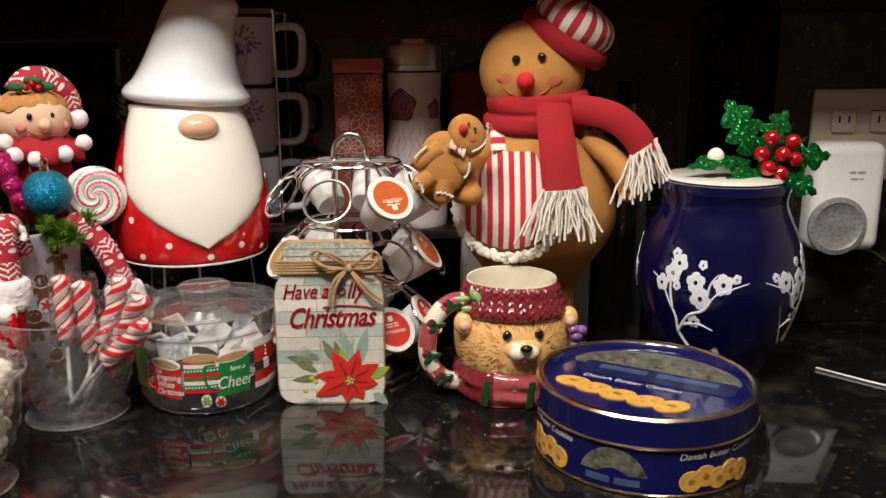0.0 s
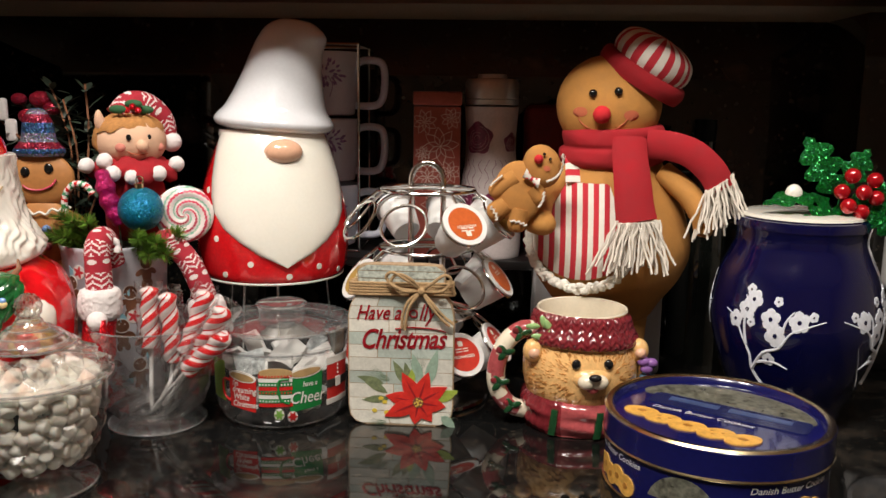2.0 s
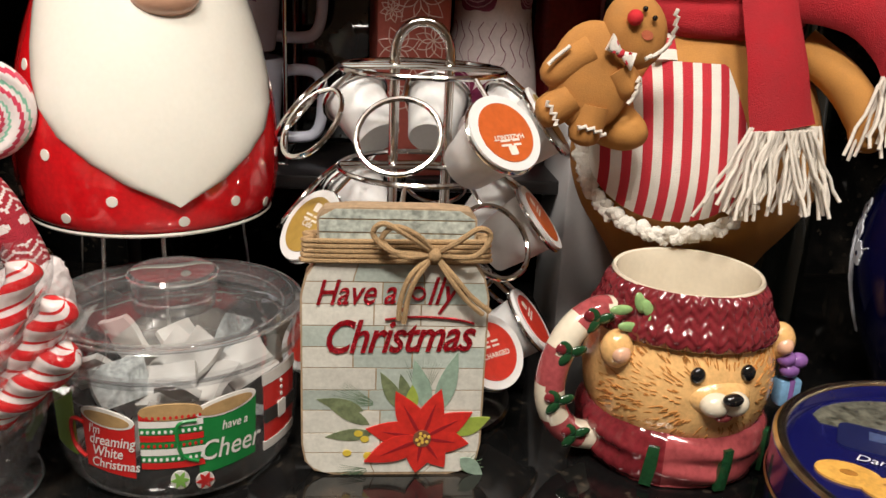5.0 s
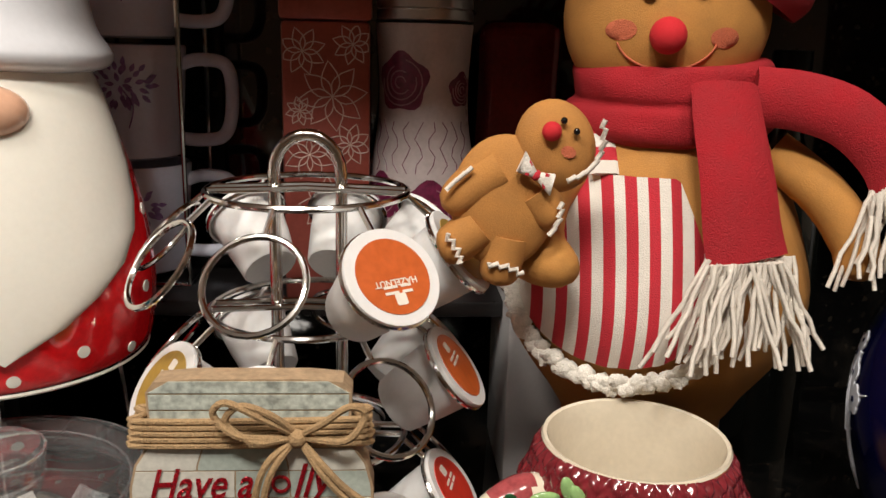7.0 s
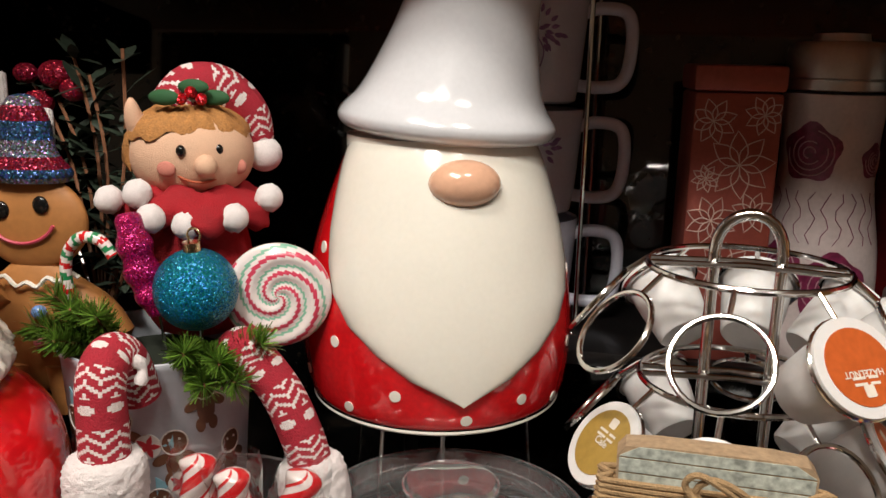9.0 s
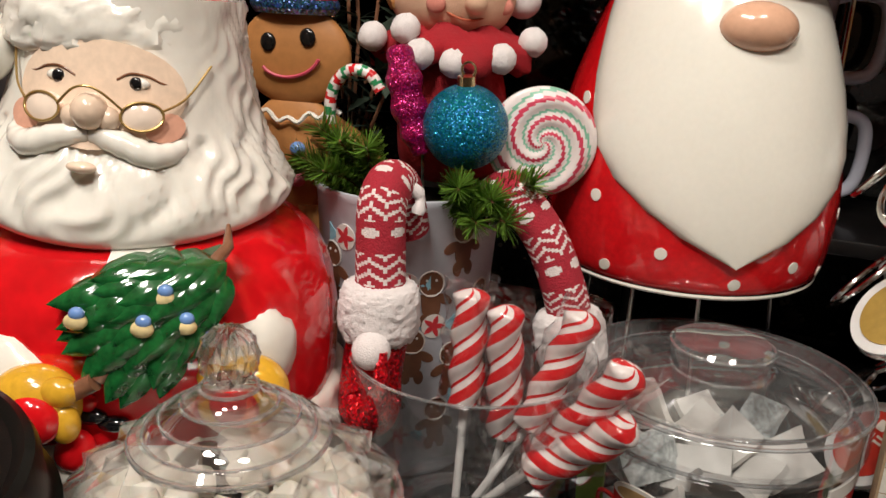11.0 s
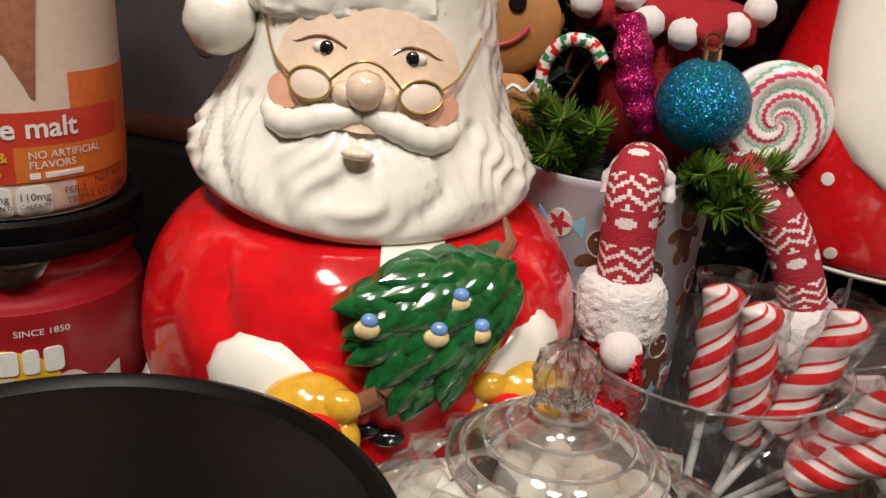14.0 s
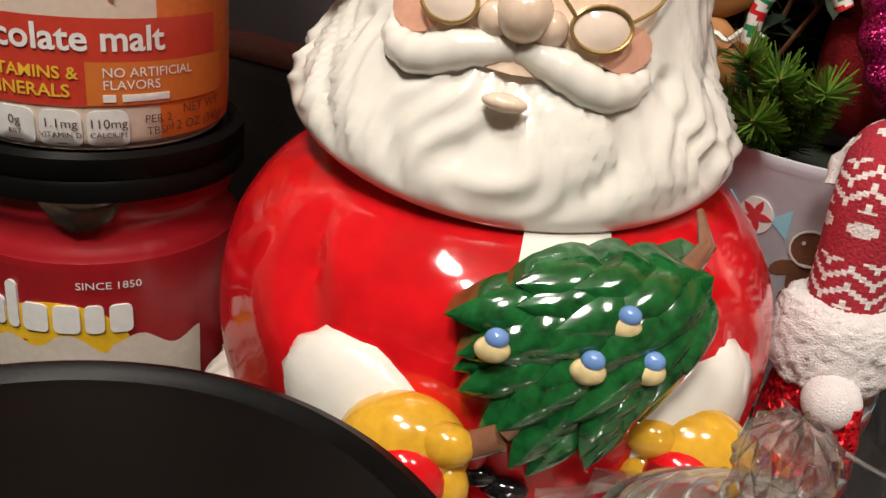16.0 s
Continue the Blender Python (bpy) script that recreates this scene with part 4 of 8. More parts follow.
    for u, v, a0, a1, L, n in ((0.018, 0.052, 65, 115, 0.040, 15), (-0.010, 0.050, 140, 185, 0.034, 13), (0.044, 0.004, -30, 60, 0.02, 9), (-0.014, 0.004, 170, 215, 0.026, 9)):
        for i in range(n):
            a = radians(a0 + (a1 - a0) * i / (n - 1))
            LL = L * (0.75 + 0.25 * math.sin(3.1 * i))
            r0 = 0.10 + 0.45 * (i % 4) / 4
            c, d = math.cos(a), math.sin(a)
            plate(bm, [(u + r0 * LL * c + 0.00025 * d, v + r0 * LL * d - 0.00025 * c), (u + LL * c, v + LL * d), (u + r0 * LL * c - 0.00025 * d, v + r0 * LL * d + 0.00025 * c)], 0.00012 + 0.00001 * i, pl, 0)
    part("printed_needles", bm, PINE, board)["kind"] = "stuff"
    PETAL = mat("printed_red_petal", (0.56, 0.022, 0.014), 0.5, var=0.22, scale=100)
    PETAL_D = mat("printed_petal_vein", (0.28, 0.008, 0.012), 0.5)
    for k, (a, L, wd) in enumerate(((170, 0.036, 0.0085), (118, 0.037, 0.0085), (72, 0.036, 0.008), (30, 0.036, 0.0085), (-8, 0.030, 0.009), (-55, 0.026, 0.0085), (-98, 0.025, 0.0085), (205, 0.040, 0.0085))):
        bm = bmesh.new()
        plate(bm, leaf_shape(fx, fv, L, wd, radians(a), 8), 0.0008 + 0.00012 * k, pl, 0, 0.0003)
        plate(bm, leaf_shape(fx, fv, L * 0.72, 0.0011, radians(a), 6), 0.0013 + 0.00012 * k, pl, 1)
        part("printed_petal", bm, [PETAL, PETAL_D], board)
    bm = bmesh.new()
    for k in range(9):
        a, r = k * 2.4, 0.0016 * math.sqrt(k)
        plate(bm, ellipse(fx + r * math.cos(a), fv + r * math.sin(a), 0.0011, 0.0011, 8), 0.0027, pl, 0)
    plate(bm, ellipse(fx, fv, 0.0058, 0.0058, 14), 0.0022, pl, 1)
    part("printed_flower_eye", bm, [mat("printed_yellow_dot", (0.70, 0.46, 0.08), 0.5), BROWN_GLAZE], board)
    for u, v in ((-0.021, 0.030), (-0.028, 0.016), (-0.017, 0.026), (-0.015, 0.014)):
        bm = bmesh.new()
        plate(bm, ellipse(u, v, 0.0028, 0.0022, 12), 0.0007, pl, 0)
        part("printed_berry", bm, mat("printed_yellow_berry", (0.62, 0.46, 0.05), 0.5), board)
    # glitter writing
    RG = glitter("red_glitter_ink", (0.46, 0.008, 0.016), 2600)
    tall = lambda base: (lambda u, v, h: pl(u, base + (v - base) * 1.32 + 0.03 * u, h))
    bm = bmesh.new()
    words_bm(bm, "Have a j", 0.0172, tall(0.118), -0.048, 0.118, 0, 0.0009, shear=0.35, align="LEFT", bold=0.0002)
    words_bm(bm, "lly", 0.0190, tall(0.117), 0.0185, 0.117, 0, 0.0009, shear=0.35, align="LEFT", bold=0.0002)
    words_bm(bm, "Christmas", 0.0232, tall(0.0865), -0.044, 0.0865, 0, 0.0009, shear=0.35, align="LEFT", bold=0.0004, space=0.95)
    tube(bm, spline([(-0.006, -0.0084, 0.1075), (0.012, -0.0084, 0.1095), (0.034, -0.0084, 0.1085), (0.048, -0.0084, 0.1055)], 4), 0.0008, 6)
    part("lettering", bm, RG, board, "red glitter script lettering")
    bm = bmesh.new()
    tube(bm, circle((0.0135, -0.0082, 0.1245), 0.0038, 18, "y"), 0.0009, 6, closed=True)
    part("lettering_ring", bm, RG, board)
    # twine and bow
    TW = mat("jute_twine", (0.40, 0.26, 0.13), 0.95, var=0.3, scale=500, bump=1.0, bscale=1200)
    for k in range(5):
        v = 0.1445 + 0.0030 * k
        hw = half_w(v) + 0.0022
        bm = bmesh.new()
        lp = [(-hw, -0.0085, v), (hw, -0.0085, v + 0.001), (hw + 0.0015, 0, v), (hw, 0.0085, v), (-hw, 0.0085, v), (-hw - 0.0015, 0, v)]
        tube(bm, spline(lp, 5, closed=True), 0.0016, 7, closed=True)
        part("twine", bm, TW, t, "jute twine wound round the neck")
    kx, kv = 0.022, 0.150
    for loop in ([(0, 0, 0), (-0.014, -0.008, 0.012), (-0.030, -0.010, 0.021), (-0.036, -0.008, 0.014), (-0.024, -0.009, 0.004), (0, 0, 0)], [(0, 0, 0), (-0.010, -0.007, 0.013), (-0.024, -0.009, 0.019), (-0.031, -0.007, 0.010), (-0.018, -0.008, 0.001), (0, 0, 0)], [(0, 0, 0), (0.012, -0.008, 0.010), (0.024, -0.010, 0.019), (0.031, -0.008, 0.014), (0.022, -0.009, 0.002), (0, 0, 0)], [(0, 0, 0), (-0.010, -0.006, -0.012), (-0.015, -0.005, -0.026), (-0.017, -0.004, -0.042)], [(0, 0, 0), (-0.013, -0.006, -0.010), (-0.019, -0.005, -0.026), (-0.020, -0.004, -0.040)], [(0, 0, 0), (0.012, -0.006, -0.012), (0.022, -0.005, -0.024), (0.034, -0.004, -0.034)], [(0, 0, 0), (0.010, -0.006, -0.014), (0.020, -0.005, -0.027), (0.030, -0.004, -0.036)]):
        bm = bmesh.new()
        tube(bm, spline([(kx + a, -0.0105 + b, kv + c) for a, b, c in loop], 6), 0.0017, 7)
        part("bow_strand", bm, TW, t)
    bm = bmesh.new()
    ball(bm, (kx, -0.0125, kv), 0.0045, 0, 12, 8, (1.0, 0.8, 1.0))
    part("knot", bm, TW, t)


jar_sign(-0.088, 1.160)


# ---- bear mug ----
def bear_mug(x, y):
    t = thing("mug", x, y, C, 7, "glazed ceramic bear-face mug with maroon knit hat and candy-cane handle", "mug")
    t.scale = (0.93, 0.93, 0.885)
    MAROON = mat("maroon_glaze", (0.17, 0.018, 0.024), 0.13, var=0.35, scale=90, coat=0.6)
    PINK = mat("dusty_pink_glaze", (0.36, 0.07, 0.075), 0.15, var=0.3, scale=70, coat=0.6)
    FURG = mat("tan_bear_glaze", (0.76, 0.45, 0.18), 0.2, var=0.22, scale=60, coat=0.5, bump=0.3, bscale=320)
    IVORY = mat("ivory_glaze", (0.74, 0.66, 0.52), 0.15, var=0.06, coat=0.6)
    DGREEN = mat("dark_green_glaze", (0.012, 0.055, 0.02), 0.14, var=0.3, coat=0.6)
    MINT = mat("mint_glaze", (0.28, 0.46, 0.18), 0.15, var=0.25, coat=0.5)
    LILAC = mat("lilac_glaze", (0.24, 0.11, 0.34), 0.15, var=0.2, coat=0.5)
    SKY = mat("sky_glaze", (0.20, 0.38, 0.58), 0.15, var=0.25, coat=0.5)
    # bowl: head, open at the top
    bm = bmesh.new()
    outer = curve_prof([(0.050, 0.030), (0.057, 0.045), (0.060, 0.065), (0.0585, 0.085), (0.054, 0.105), (0.051, 0.130), (0.0515, 0.1395)], 5)
    def furry(p):
        k = 1.10 + 0.014 * noise.noise(Vector((p.x * 90, p.y * 90, p.z * 30))) - 0.10 * max(0, min(1, (p.z - 0.095) / 0.03))
        return Vector((p.x * k, p.y * k, p.z))
    lathe(bm, outer, 64, 0, warp=furry)
    lathe(bm, [(0.0515, 0.1395), (0.0505, 0.1412), (0.0485, 0.1405), (0.0465, 0.13), (0.046, 0.10), (0.048, 0.05), (0.044, 0.02), (0, 0.018)], 64, 1)
    part("bowl", bm, [FURG, IVORY], t, "tan glazed bowl, ivory inside")
    # painted fur strokes fanning out from the nose
    rnd = random.Random(31)
    skin = round_place(lambda v: radius_at(outer, v) * 1.10)
    bm = bmesh.new()
    for i in range(480):
        u, v = rnd.uniform(-0.085, 0.085), rnd.uniform(0.044, 0.100)
        if (u / 0.026) ** 2 + ((v - 0.072) / 0.018) ** 2 < 1:
            continue
        a = math.atan2((v - 0.072) * 1.6, u) + rnd.uniform(-0.25, 0.25)
        plate(bm, leaf_shape(u, v, rnd.uniform(0.003, 0.0065), rnd.uniform(0.00018, 0.0004), a, 4), 0.0006, skin, 0)
    part("painted_fur", bm, mat("russet_fur_paint", (0.50, 0.22, 0.06), 0.25, var=0.2, coat=0.4), t, "fine russet painted fur strokes")["kind"] = "stuff"
    # knit hat with rows of stitches
    bm = bmesh.new()
    def stitch(p):
        a = math.atan2(p.y, p.x)
        r = math.hypot(p.x, p.y)
        f = (a * 15 / math.pi) % 1.0
        rows = math.sin(2 * math.pi * ((p.z - 0.09) / 0.0075 + 0.9 * abs(2 * f - 1)))
        k = 1.08 + 0.018 * abs(math.sin(2 * math.pi * f)) ** 0.5 + 0.009 * rows - 0.09 * max(0, (p.z - 0.10) / 0.037)
        return Vector((p.x * k, p.y * k, p.z - 0.004 * math.sin(a + 0.5)))
    lathe(bm, curve_prof([(0.053, 0.100), (0.0570, 0.101), (0.0595, 0.106), (0.0592, 0.112), (0.0570, 0.118), (0.0555, 0.124), (0.0545, 0.132), (0.0510, 0.137)], 10), 360, 0, warp=stitch)
    part("knit_hat", bm, MAROON, t, "maroon knit-textured hat")
    # scarf round the base
    bm = bmesh.new()
    def fold(p):
        a = math.atan2(p.y, p.x)
        k = 1.10 + 0.015 * math.sin(5 * a + p.z * 300) + (0.02 * abs(math.sin(22 * a)) if a < -2.0 else 0)
        return Vector((p.x * k, p.y * k, p.z))
    fs = lathe(bm, curve_prof([(0.0, 0.0), (0.050, 0.0), (0.057, 0.003), (0.061, 0.012), (0.0600, 0.021), (0.0615, 0.028), (0.059, 0.037), (0.054, 0.043)], 5), 180, 0, warp=fold)
    for f in fs:
        c = f.calc_center_median()
        if math.atan2(c.y, c.x) < -2.05 or math.atan2(c.y, c.x) > 2.4:
            f.material_index = 1
    part("scarf", bm, [PINK, MAROON], t, "pink and maroon glazed scarf")
    sc = round_place(lambda v: 0.0665)
    for a in (-36, 6, 47):
        bm = bmesh.new()
        u = radians(a) * 0.0665
        plate(bm, [(u - 0.0045, 0.003), (u + 0.003, 0.003), (u + 0.0055, 0.020), (u + 0.006, 0.034), (u - 0.001, 0.034), (u - 0.003, 0.018)], 0.0026, sc, 0, 0.001)
        part("scarf_stripe", bm, DGREEN, t, "dark green scarf stripe")
    # muzzle, nose, eyes, ears
    bm = bmesh.new()
    ball(bm, (0.0, -0.056, 0.072), 0.0190, 0, 28, 18, (1.25, 0.78, 0.80))
    ball(bm, (-0.0065, -0.0685, 0.0710), 0.0098, 1, 18, 12, (1.05, 0.85, 0.9))
    ball(bm, (0.0065, -0.0685, 0.0710), 0.0098, 1, 18, 12, (1.05, 0.85, 0.9))
    ball(bm, (0.0, -0.0690, 0.0625), 0.0055, 2, 14, 10, (1.2, 0.8, 0.8))
    part("muzzle", bm, [FURG, IVORY, PINK], t)
    bm = bmesh.new()
    ball(bm, (0.0, -0.0775, 0.0790), 0.0056, 0, 16, 10, (1.25, 0.8, 0.8))
    part("nose", bm, BLACK_GLAZE, t, "shiny black nose")
    for u in (-0.0175, 0.0175):
        bm = bmesh.new()
        ball(bm, (u, -0.0618, 0.0895), 0.0062, 0, 16, 12, (0.85, 0.6, 1.0))
        part("eye", bm, BLACK_GLAZE, t, "shiny black eye")
    for a in (-154, -26):
        c = Vector((0.066 * math.cos(radians(a)), 0.066 * math.sin(radians(a)), 0.096))
        bm = bmesh.new()
        ball(bm, c, 0.0125, 0, 18, 12, (0.9, 0.8, 1.15))
        ball(bm, c + Vector((0, -0.006, -0.001)), 0.007, 1, 12, 8)
        part("ear", bm, [FURG, SKIN_GLAZE], t)
    # candy-cane handle, in the mug's left
    side = Vector((-1.0, -0.16, 0)).normalized()
    path = spline([side * 0.050 + Vector((0, 0, 0.113)), side * 0.068 + Vector((0, 0, 0.117)), side * 0.087 + Vector((0, 0, 0.104)), side * 0.0985 + Vector((0, 0, 0.077)), side * 0.098 + Vector((0, 0, 0.048)), side * 0.082 + Vector((0, 0, 0.024)), side * 0.052 + Vector((0, 0, 0.014))], 8)
    bm = bmesh.new()
    fs = tube(bm, path, 0.0105, 16)
    for i, f in enumerate(fs[:-2]):
        ring, k = divmod(i, 16)
        f.material_index = 1 if (ring * 16 + k * 5) // 112 % 2 else 0
    h = part("handle", bm, [IVORY, PINK], t, "ivory and pink striped candy-cane handle")
    for i in (11, 20, 30, 39):
        p = path[i] + Vector((0.003, -0.0095, 0))
        bm = bmesh.new()
        for a in (0.3, 2.2, 4.0):
            ball(bm, p + Vector((0.005 * math.cos(a), -0.0005, 0.005 * math.sin(a))), 0.0055, 0, 10, 8, (1.25, 0.35, 0.7), Matrix.Rotation(-a, 3, "Y"))
        ball(bm, p + Vector((-0.006, -0.0005, 0.004)), 0.0045, 1, 10, 8, (1, 0.5, 1))
        part("holly", bm, [DGREEN, MAROON], h, "small glazed holly leaves and berry")
    # holly on the hat
    a = radians(-150)
    o = Vector((0.061 * math.cos(a), 0.061 * math.sin(a), 0.122))
    for k, (du, dv) in enumerate(((-0.008, 0.004), (0.008, 0.006), (0.012, 0.0), (-0.002, -0.008), (0.003, 0.010))):
        bm = bmesh.new()
        ball(bm, o + Vector((du, -0.004 - 0.3 * du, dv)), 0.0058, 0, 12, 8, (1.4, 0.35, 0.65), Matrix.Rotation(k * 1.1, 3, "Y"))
        part("hat_leaf", bm, MINT, t, "mint glazed leaf")
    # bow and parcel by the ear
    o = Vector((0.068, -0.030, 0.078))
    for du, dv in ((-0.004, 0.006), (0.005, 0.004), (0.0, -0.003)):
        bm = bmesh.new()
        ball(bm, o + Vector((du, -0.004, dv)), 0.0075, 0, 12, 8, (1, 0.8, 0.8))
        part("bow", bm, LILAC, t, "lilac glazed bow")
    bm = bmesh.new()
    slab(bm, 0.017, 0.012, 0.021, o + Vector((0.003, 0.0, -0.022)), 0.0025, 0)
    slab(bm, 0.004, 0.0135, 0.0225, o + Vector((0.003, 0.0, -0.022)), 0.001, 1)
    part("parcel", bm, [SKY, LILAC], t, "small pale blue parcel")


bear_mug(0.100, 1.191)


# ---- round clear tub of creamer cups with printed mugs ----
def candy_tub(x, y):
    t = thing("candy_tub", x, y, C, 0, "clear lidded plastic tub with printed Christmas mugs and packets", "container")
    R = 0.0745
    prof = curve_prof([(0.0, 0.001), (0.053, 0.001), (0.063, 0.003), (0.069, 0.010), (0.0722, 0.024), (0.0738, 0.050), (R, 0.080)], 5)
    bm = bmesh.new()
    lathe(bm, prof + [(R + 0.0015, 0.081), (R + 0.0015, 0.084), (R - 0.001, 0.085)], 72)
    part("bowl", bm, ACRYLIC, t)
    bm = bmesh.new()
    lathe(bm, [(R + 0.0022, 0.079), (R + 0.003, 0.081), (R + 0.003, 0.096), (R + 0.0035, 0.1005), (R + 0.001, 0.103), (R - 0.004, 0.1035), (R - 0.008, 0.099), (R - 0.010, 0.097), (0.036, 0.1045), (0.028, 0.107), (0.0, 0.108)], 72)
    lid = part("lid", bm, LID_PLASTIC, t, "clear plastic lid")
    bm = bmesh.new()
    lathe(bm, [(0.0245, 0.105), (0.0255, 0.110), (0.0268, 0.116), (0.0268, 0.119), (0.0245, 0.1215), (0.018, 0.1222), (0.0, 0.1218)], 48)
    part("knob", bm, LID_PLASTIC, lid, "hollow clear knob")
    rim(lid, R + 0.0025, 0.1015, 0.0012)
    rim(lid, R - 0.009, 0.0985, 0.0007)
    rim(lid, 0.0265, 0.1190, 0.0010)
    rim(lid, 0.0255, 0.1065, 0.0008)
    rim(t, R + 0.0018, 0.0825, 0.0011)
    rim(t, 0.062, 0.0030, 0.0010, "foot_ring")
    wall = round_place(lambda v: radius_at(prof, v), radians(9))
    def place(u, v, h):
        return wall(u, 0.015 + (v - 0.015) * 1.26, h)
    RED = mat("tub_print_red", (0.56, 0.018, 0.016), 0.35, var=0.1)
    GREEN = mat("tub_print_green", (0.012, 0.20, 0.045), 0.35, var=0.1)
    CREAM = mat("tub_print_white", (0.74, 0.72, 0.68), 0.4)
    TAN = mat("tub_print_cocoa", (0.42, 0.27, 0.12), 0.4, var=0.2)
    BLK = mat("tub_print_black", (0.02, 0.02, 0.02), 0.4)
    def cup(u0, v0, w, h, m, slant, text=()):
        bm = bmesh.new()
        n = 8
        top = [(u0 - w / 2 + w * i / n, v0 + h + slant * (i / n - 0.5)) for i in range(n + 1)]
        low = [(u0 + w / 2 * 0.92 - w * 0.92 * i / n, v0 + slant * (0.5 - i / n)) for i in range(n + 1)]
        plate(bm, top + low, 0.0004, place, 0)
        plate(bm, ellipse(u0, v0 + h, w / 2, 0.0045, 18, slant / w), 0.0007, place, 1)
        plate(bm, ellipse(u0, v0 + h - 0.0003, w / 2 * 0.86, 0.0032, 18, slant / w), 0.0009, place, 2)
        hp = spline([place(u0 - w / 2 + 0.001, v0 + h * 0.85, 0.0006), place(u0 - w / 2 - 0.009, v0 + h * 0.8, 0.0006), place(u0 - w / 2 - 0.008, v0 + h * 0.35, 0.0006), place(u0 - w / 2 + 0.001, v0 + h * 0.2, 0.0006)], 5)
        tube(bm, hp, 0.0012, 6, 0)
        ob = part("printed_mug", bm, [m, CREAM, TAN], t)
        for s, size, du, dv in text:
            bm = bmesh.new()
            words_bm(bm, s, size, place, u0 + du, v0 + dv, 0, 0.0008, shear=0.25, bold=0.0001)
            part("lettering", bm, CREAM, ob, "white script lettering")
    cup(-0.036, 0.022, 0.033, 0.028, RED, -0.003, (("I'm", 0.0062, -0.008, 0.020), ("dreaming", 0.0075, 0.002, 0.0145), ("White", 0.0075, -0.001, 0.0085), ("Christmas", 0.0072, 0.003, 0.0025)))
    cup(0.031, 0.022, 0.037, 0.032, GREEN, 0.003, (("have a", 0.0062, 0.004, 0.020), ("Cheer", 0.0145, 0.001, 0.006)))
    # patterned mug in the middle
    bm = bmesh.new()
    for k in range(8):
        v = 0.026 + 0.0035 * k
        plate(bm, [(-0.017 + 0.034 * i / 6 + 0.0, v + 0.003) for i in range(7)] + [(0.017 - 0.034 * i / 6, v) for i in range(7)], 0.0006, place, (0, 2, 1, 2, 0, 2, 1, 0)[k])
        if k % 2:
            for i in range(11):
                plate(bm, ellipse(-0.0155 + 0.0031 * i, v + 0.0015, 0.0009, 0.0009, 6), 0.001, place, 1 if k % 4 == 1 else 0)
    plate(bm, ellipse(0, 0.0545, 0.017, 0.004, 18), 0.0009, place, 3)
    part("printed_mug", bm, [RED, CREAM, GREEN, TAN], t)
    # belted mug, on the far right, and a green one far left
    bm = bmesh.new()
    for (u0, u1, v0, v1, mi) in ((0.056, 0.088, 0.026, 0.056, 0), (0.056, 0.088, 0.036, 0.043, 2), (0.055, 0.089, 0.021, 0.026, 1), (0.055, 0.089, 0.056, 0.062, 1)):
        plate(bm, [(u0 + (u1 - u0) * i / 5, v1) for i in range(6)] + [(u1 - (u1 - u0) * i / 5, v0) for i in range(6)], 0.0004 + 0.0003 * mi, place, mi)
    plate(bm, rounded_rect(0.071, 0.0395, 0.008, 0.0085, 0.001, 2), 0.0014, place, 1)
    for k in range(3):
        plate(bm, ellipse(0.071, 0.047 + 0.0035 * k, 0.0011, 0.0011, 6), 0.0012, place, 1)
    part("printed_mug", bm, [RED, CREAM, BLK], t)
    bm = bmesh.new()
    plate(bm, [(-0.084 + 0.004 * i, 0.060) for i in range(7)] + [(-0.060 - 0.004 * i, 0.026) for i in range(7)], 0.0004, place, 0)
    part("printed_mug", bm, [mat("tub_print_lime", (0.20, 0.34, 0.05), 0.4)], t)
    for u, v, m in ((0.003, 0.019, mat("mint_print_green", (0.22, 0.45, 0.08), 0.4)), (0.0165, 0.0165, RED)):
        bm = bmesh.new()
        plate(bm, ellipse(u, v, 0.0052, 0.0052, 18), 0.0006, place, 0)
        for k in range(6):
            plate(bm, leaf_shape(u, v, 0.0052, 0.0012, k * math.pi / 3, 4), 0.0009, place, 1)
        part("printed_mint", bm, [CREAM, m], t)
    # cocoa mug tops printed behind, snow and packets inside
    PACK = mat("creamer_packet", (0.70, 0.68, 0.64), 0.5, var=0.10, per_object=0.12)
    PACK_C = mat("printed_packet", (0.50, 0.53, 0.52), 0.5, var=0.7, scale=110)
    rnd = random.Random(12)
    for k in range(26):
        a, rr = k * 2.4, 0.052 * math.sqrt((k % 13 + 0.4) / 13)
        z = C + 0.018 + 0.038 * (k // 13) + rnd.uniform(0, 0.012)
        p = thing("creamer_packet", x + rr * math.cos(a), y + rr * math.sin(a), z, math.degrees(a), "small white sealed packet inside the clear tub", "packet", "packets in the tub")
        bm = bmesh.new()
        rot = pose(0, 0, 0, rnd.uniform(-60, 60), rnd.uniform(-60, 60), rnd.uniform(0, 180))
        g = bmesh.ops.create_grid(bm, x_segments=6, y_segments=5, size=1.0, matrix=rot @ Matrix.Diagonal((0.017, 0.013, 1, 1)))
        for v in bm.verts:
            q = rot.inverted() @ v.co
            v.co = v.co + rot.to_3x3() @ Vector((0, 0, 0.004 * math.sin(q.x * 170 + k) * math.cos(q.y * 150)))
        r = bmesh.ops.solidify(bm, geom=bm.faces[:], thickness=0.004)
        part("wrapper", bm, PACK_C if k % 4 == 0 else PACK, p)


candy_tub(-0.222, 1.188)


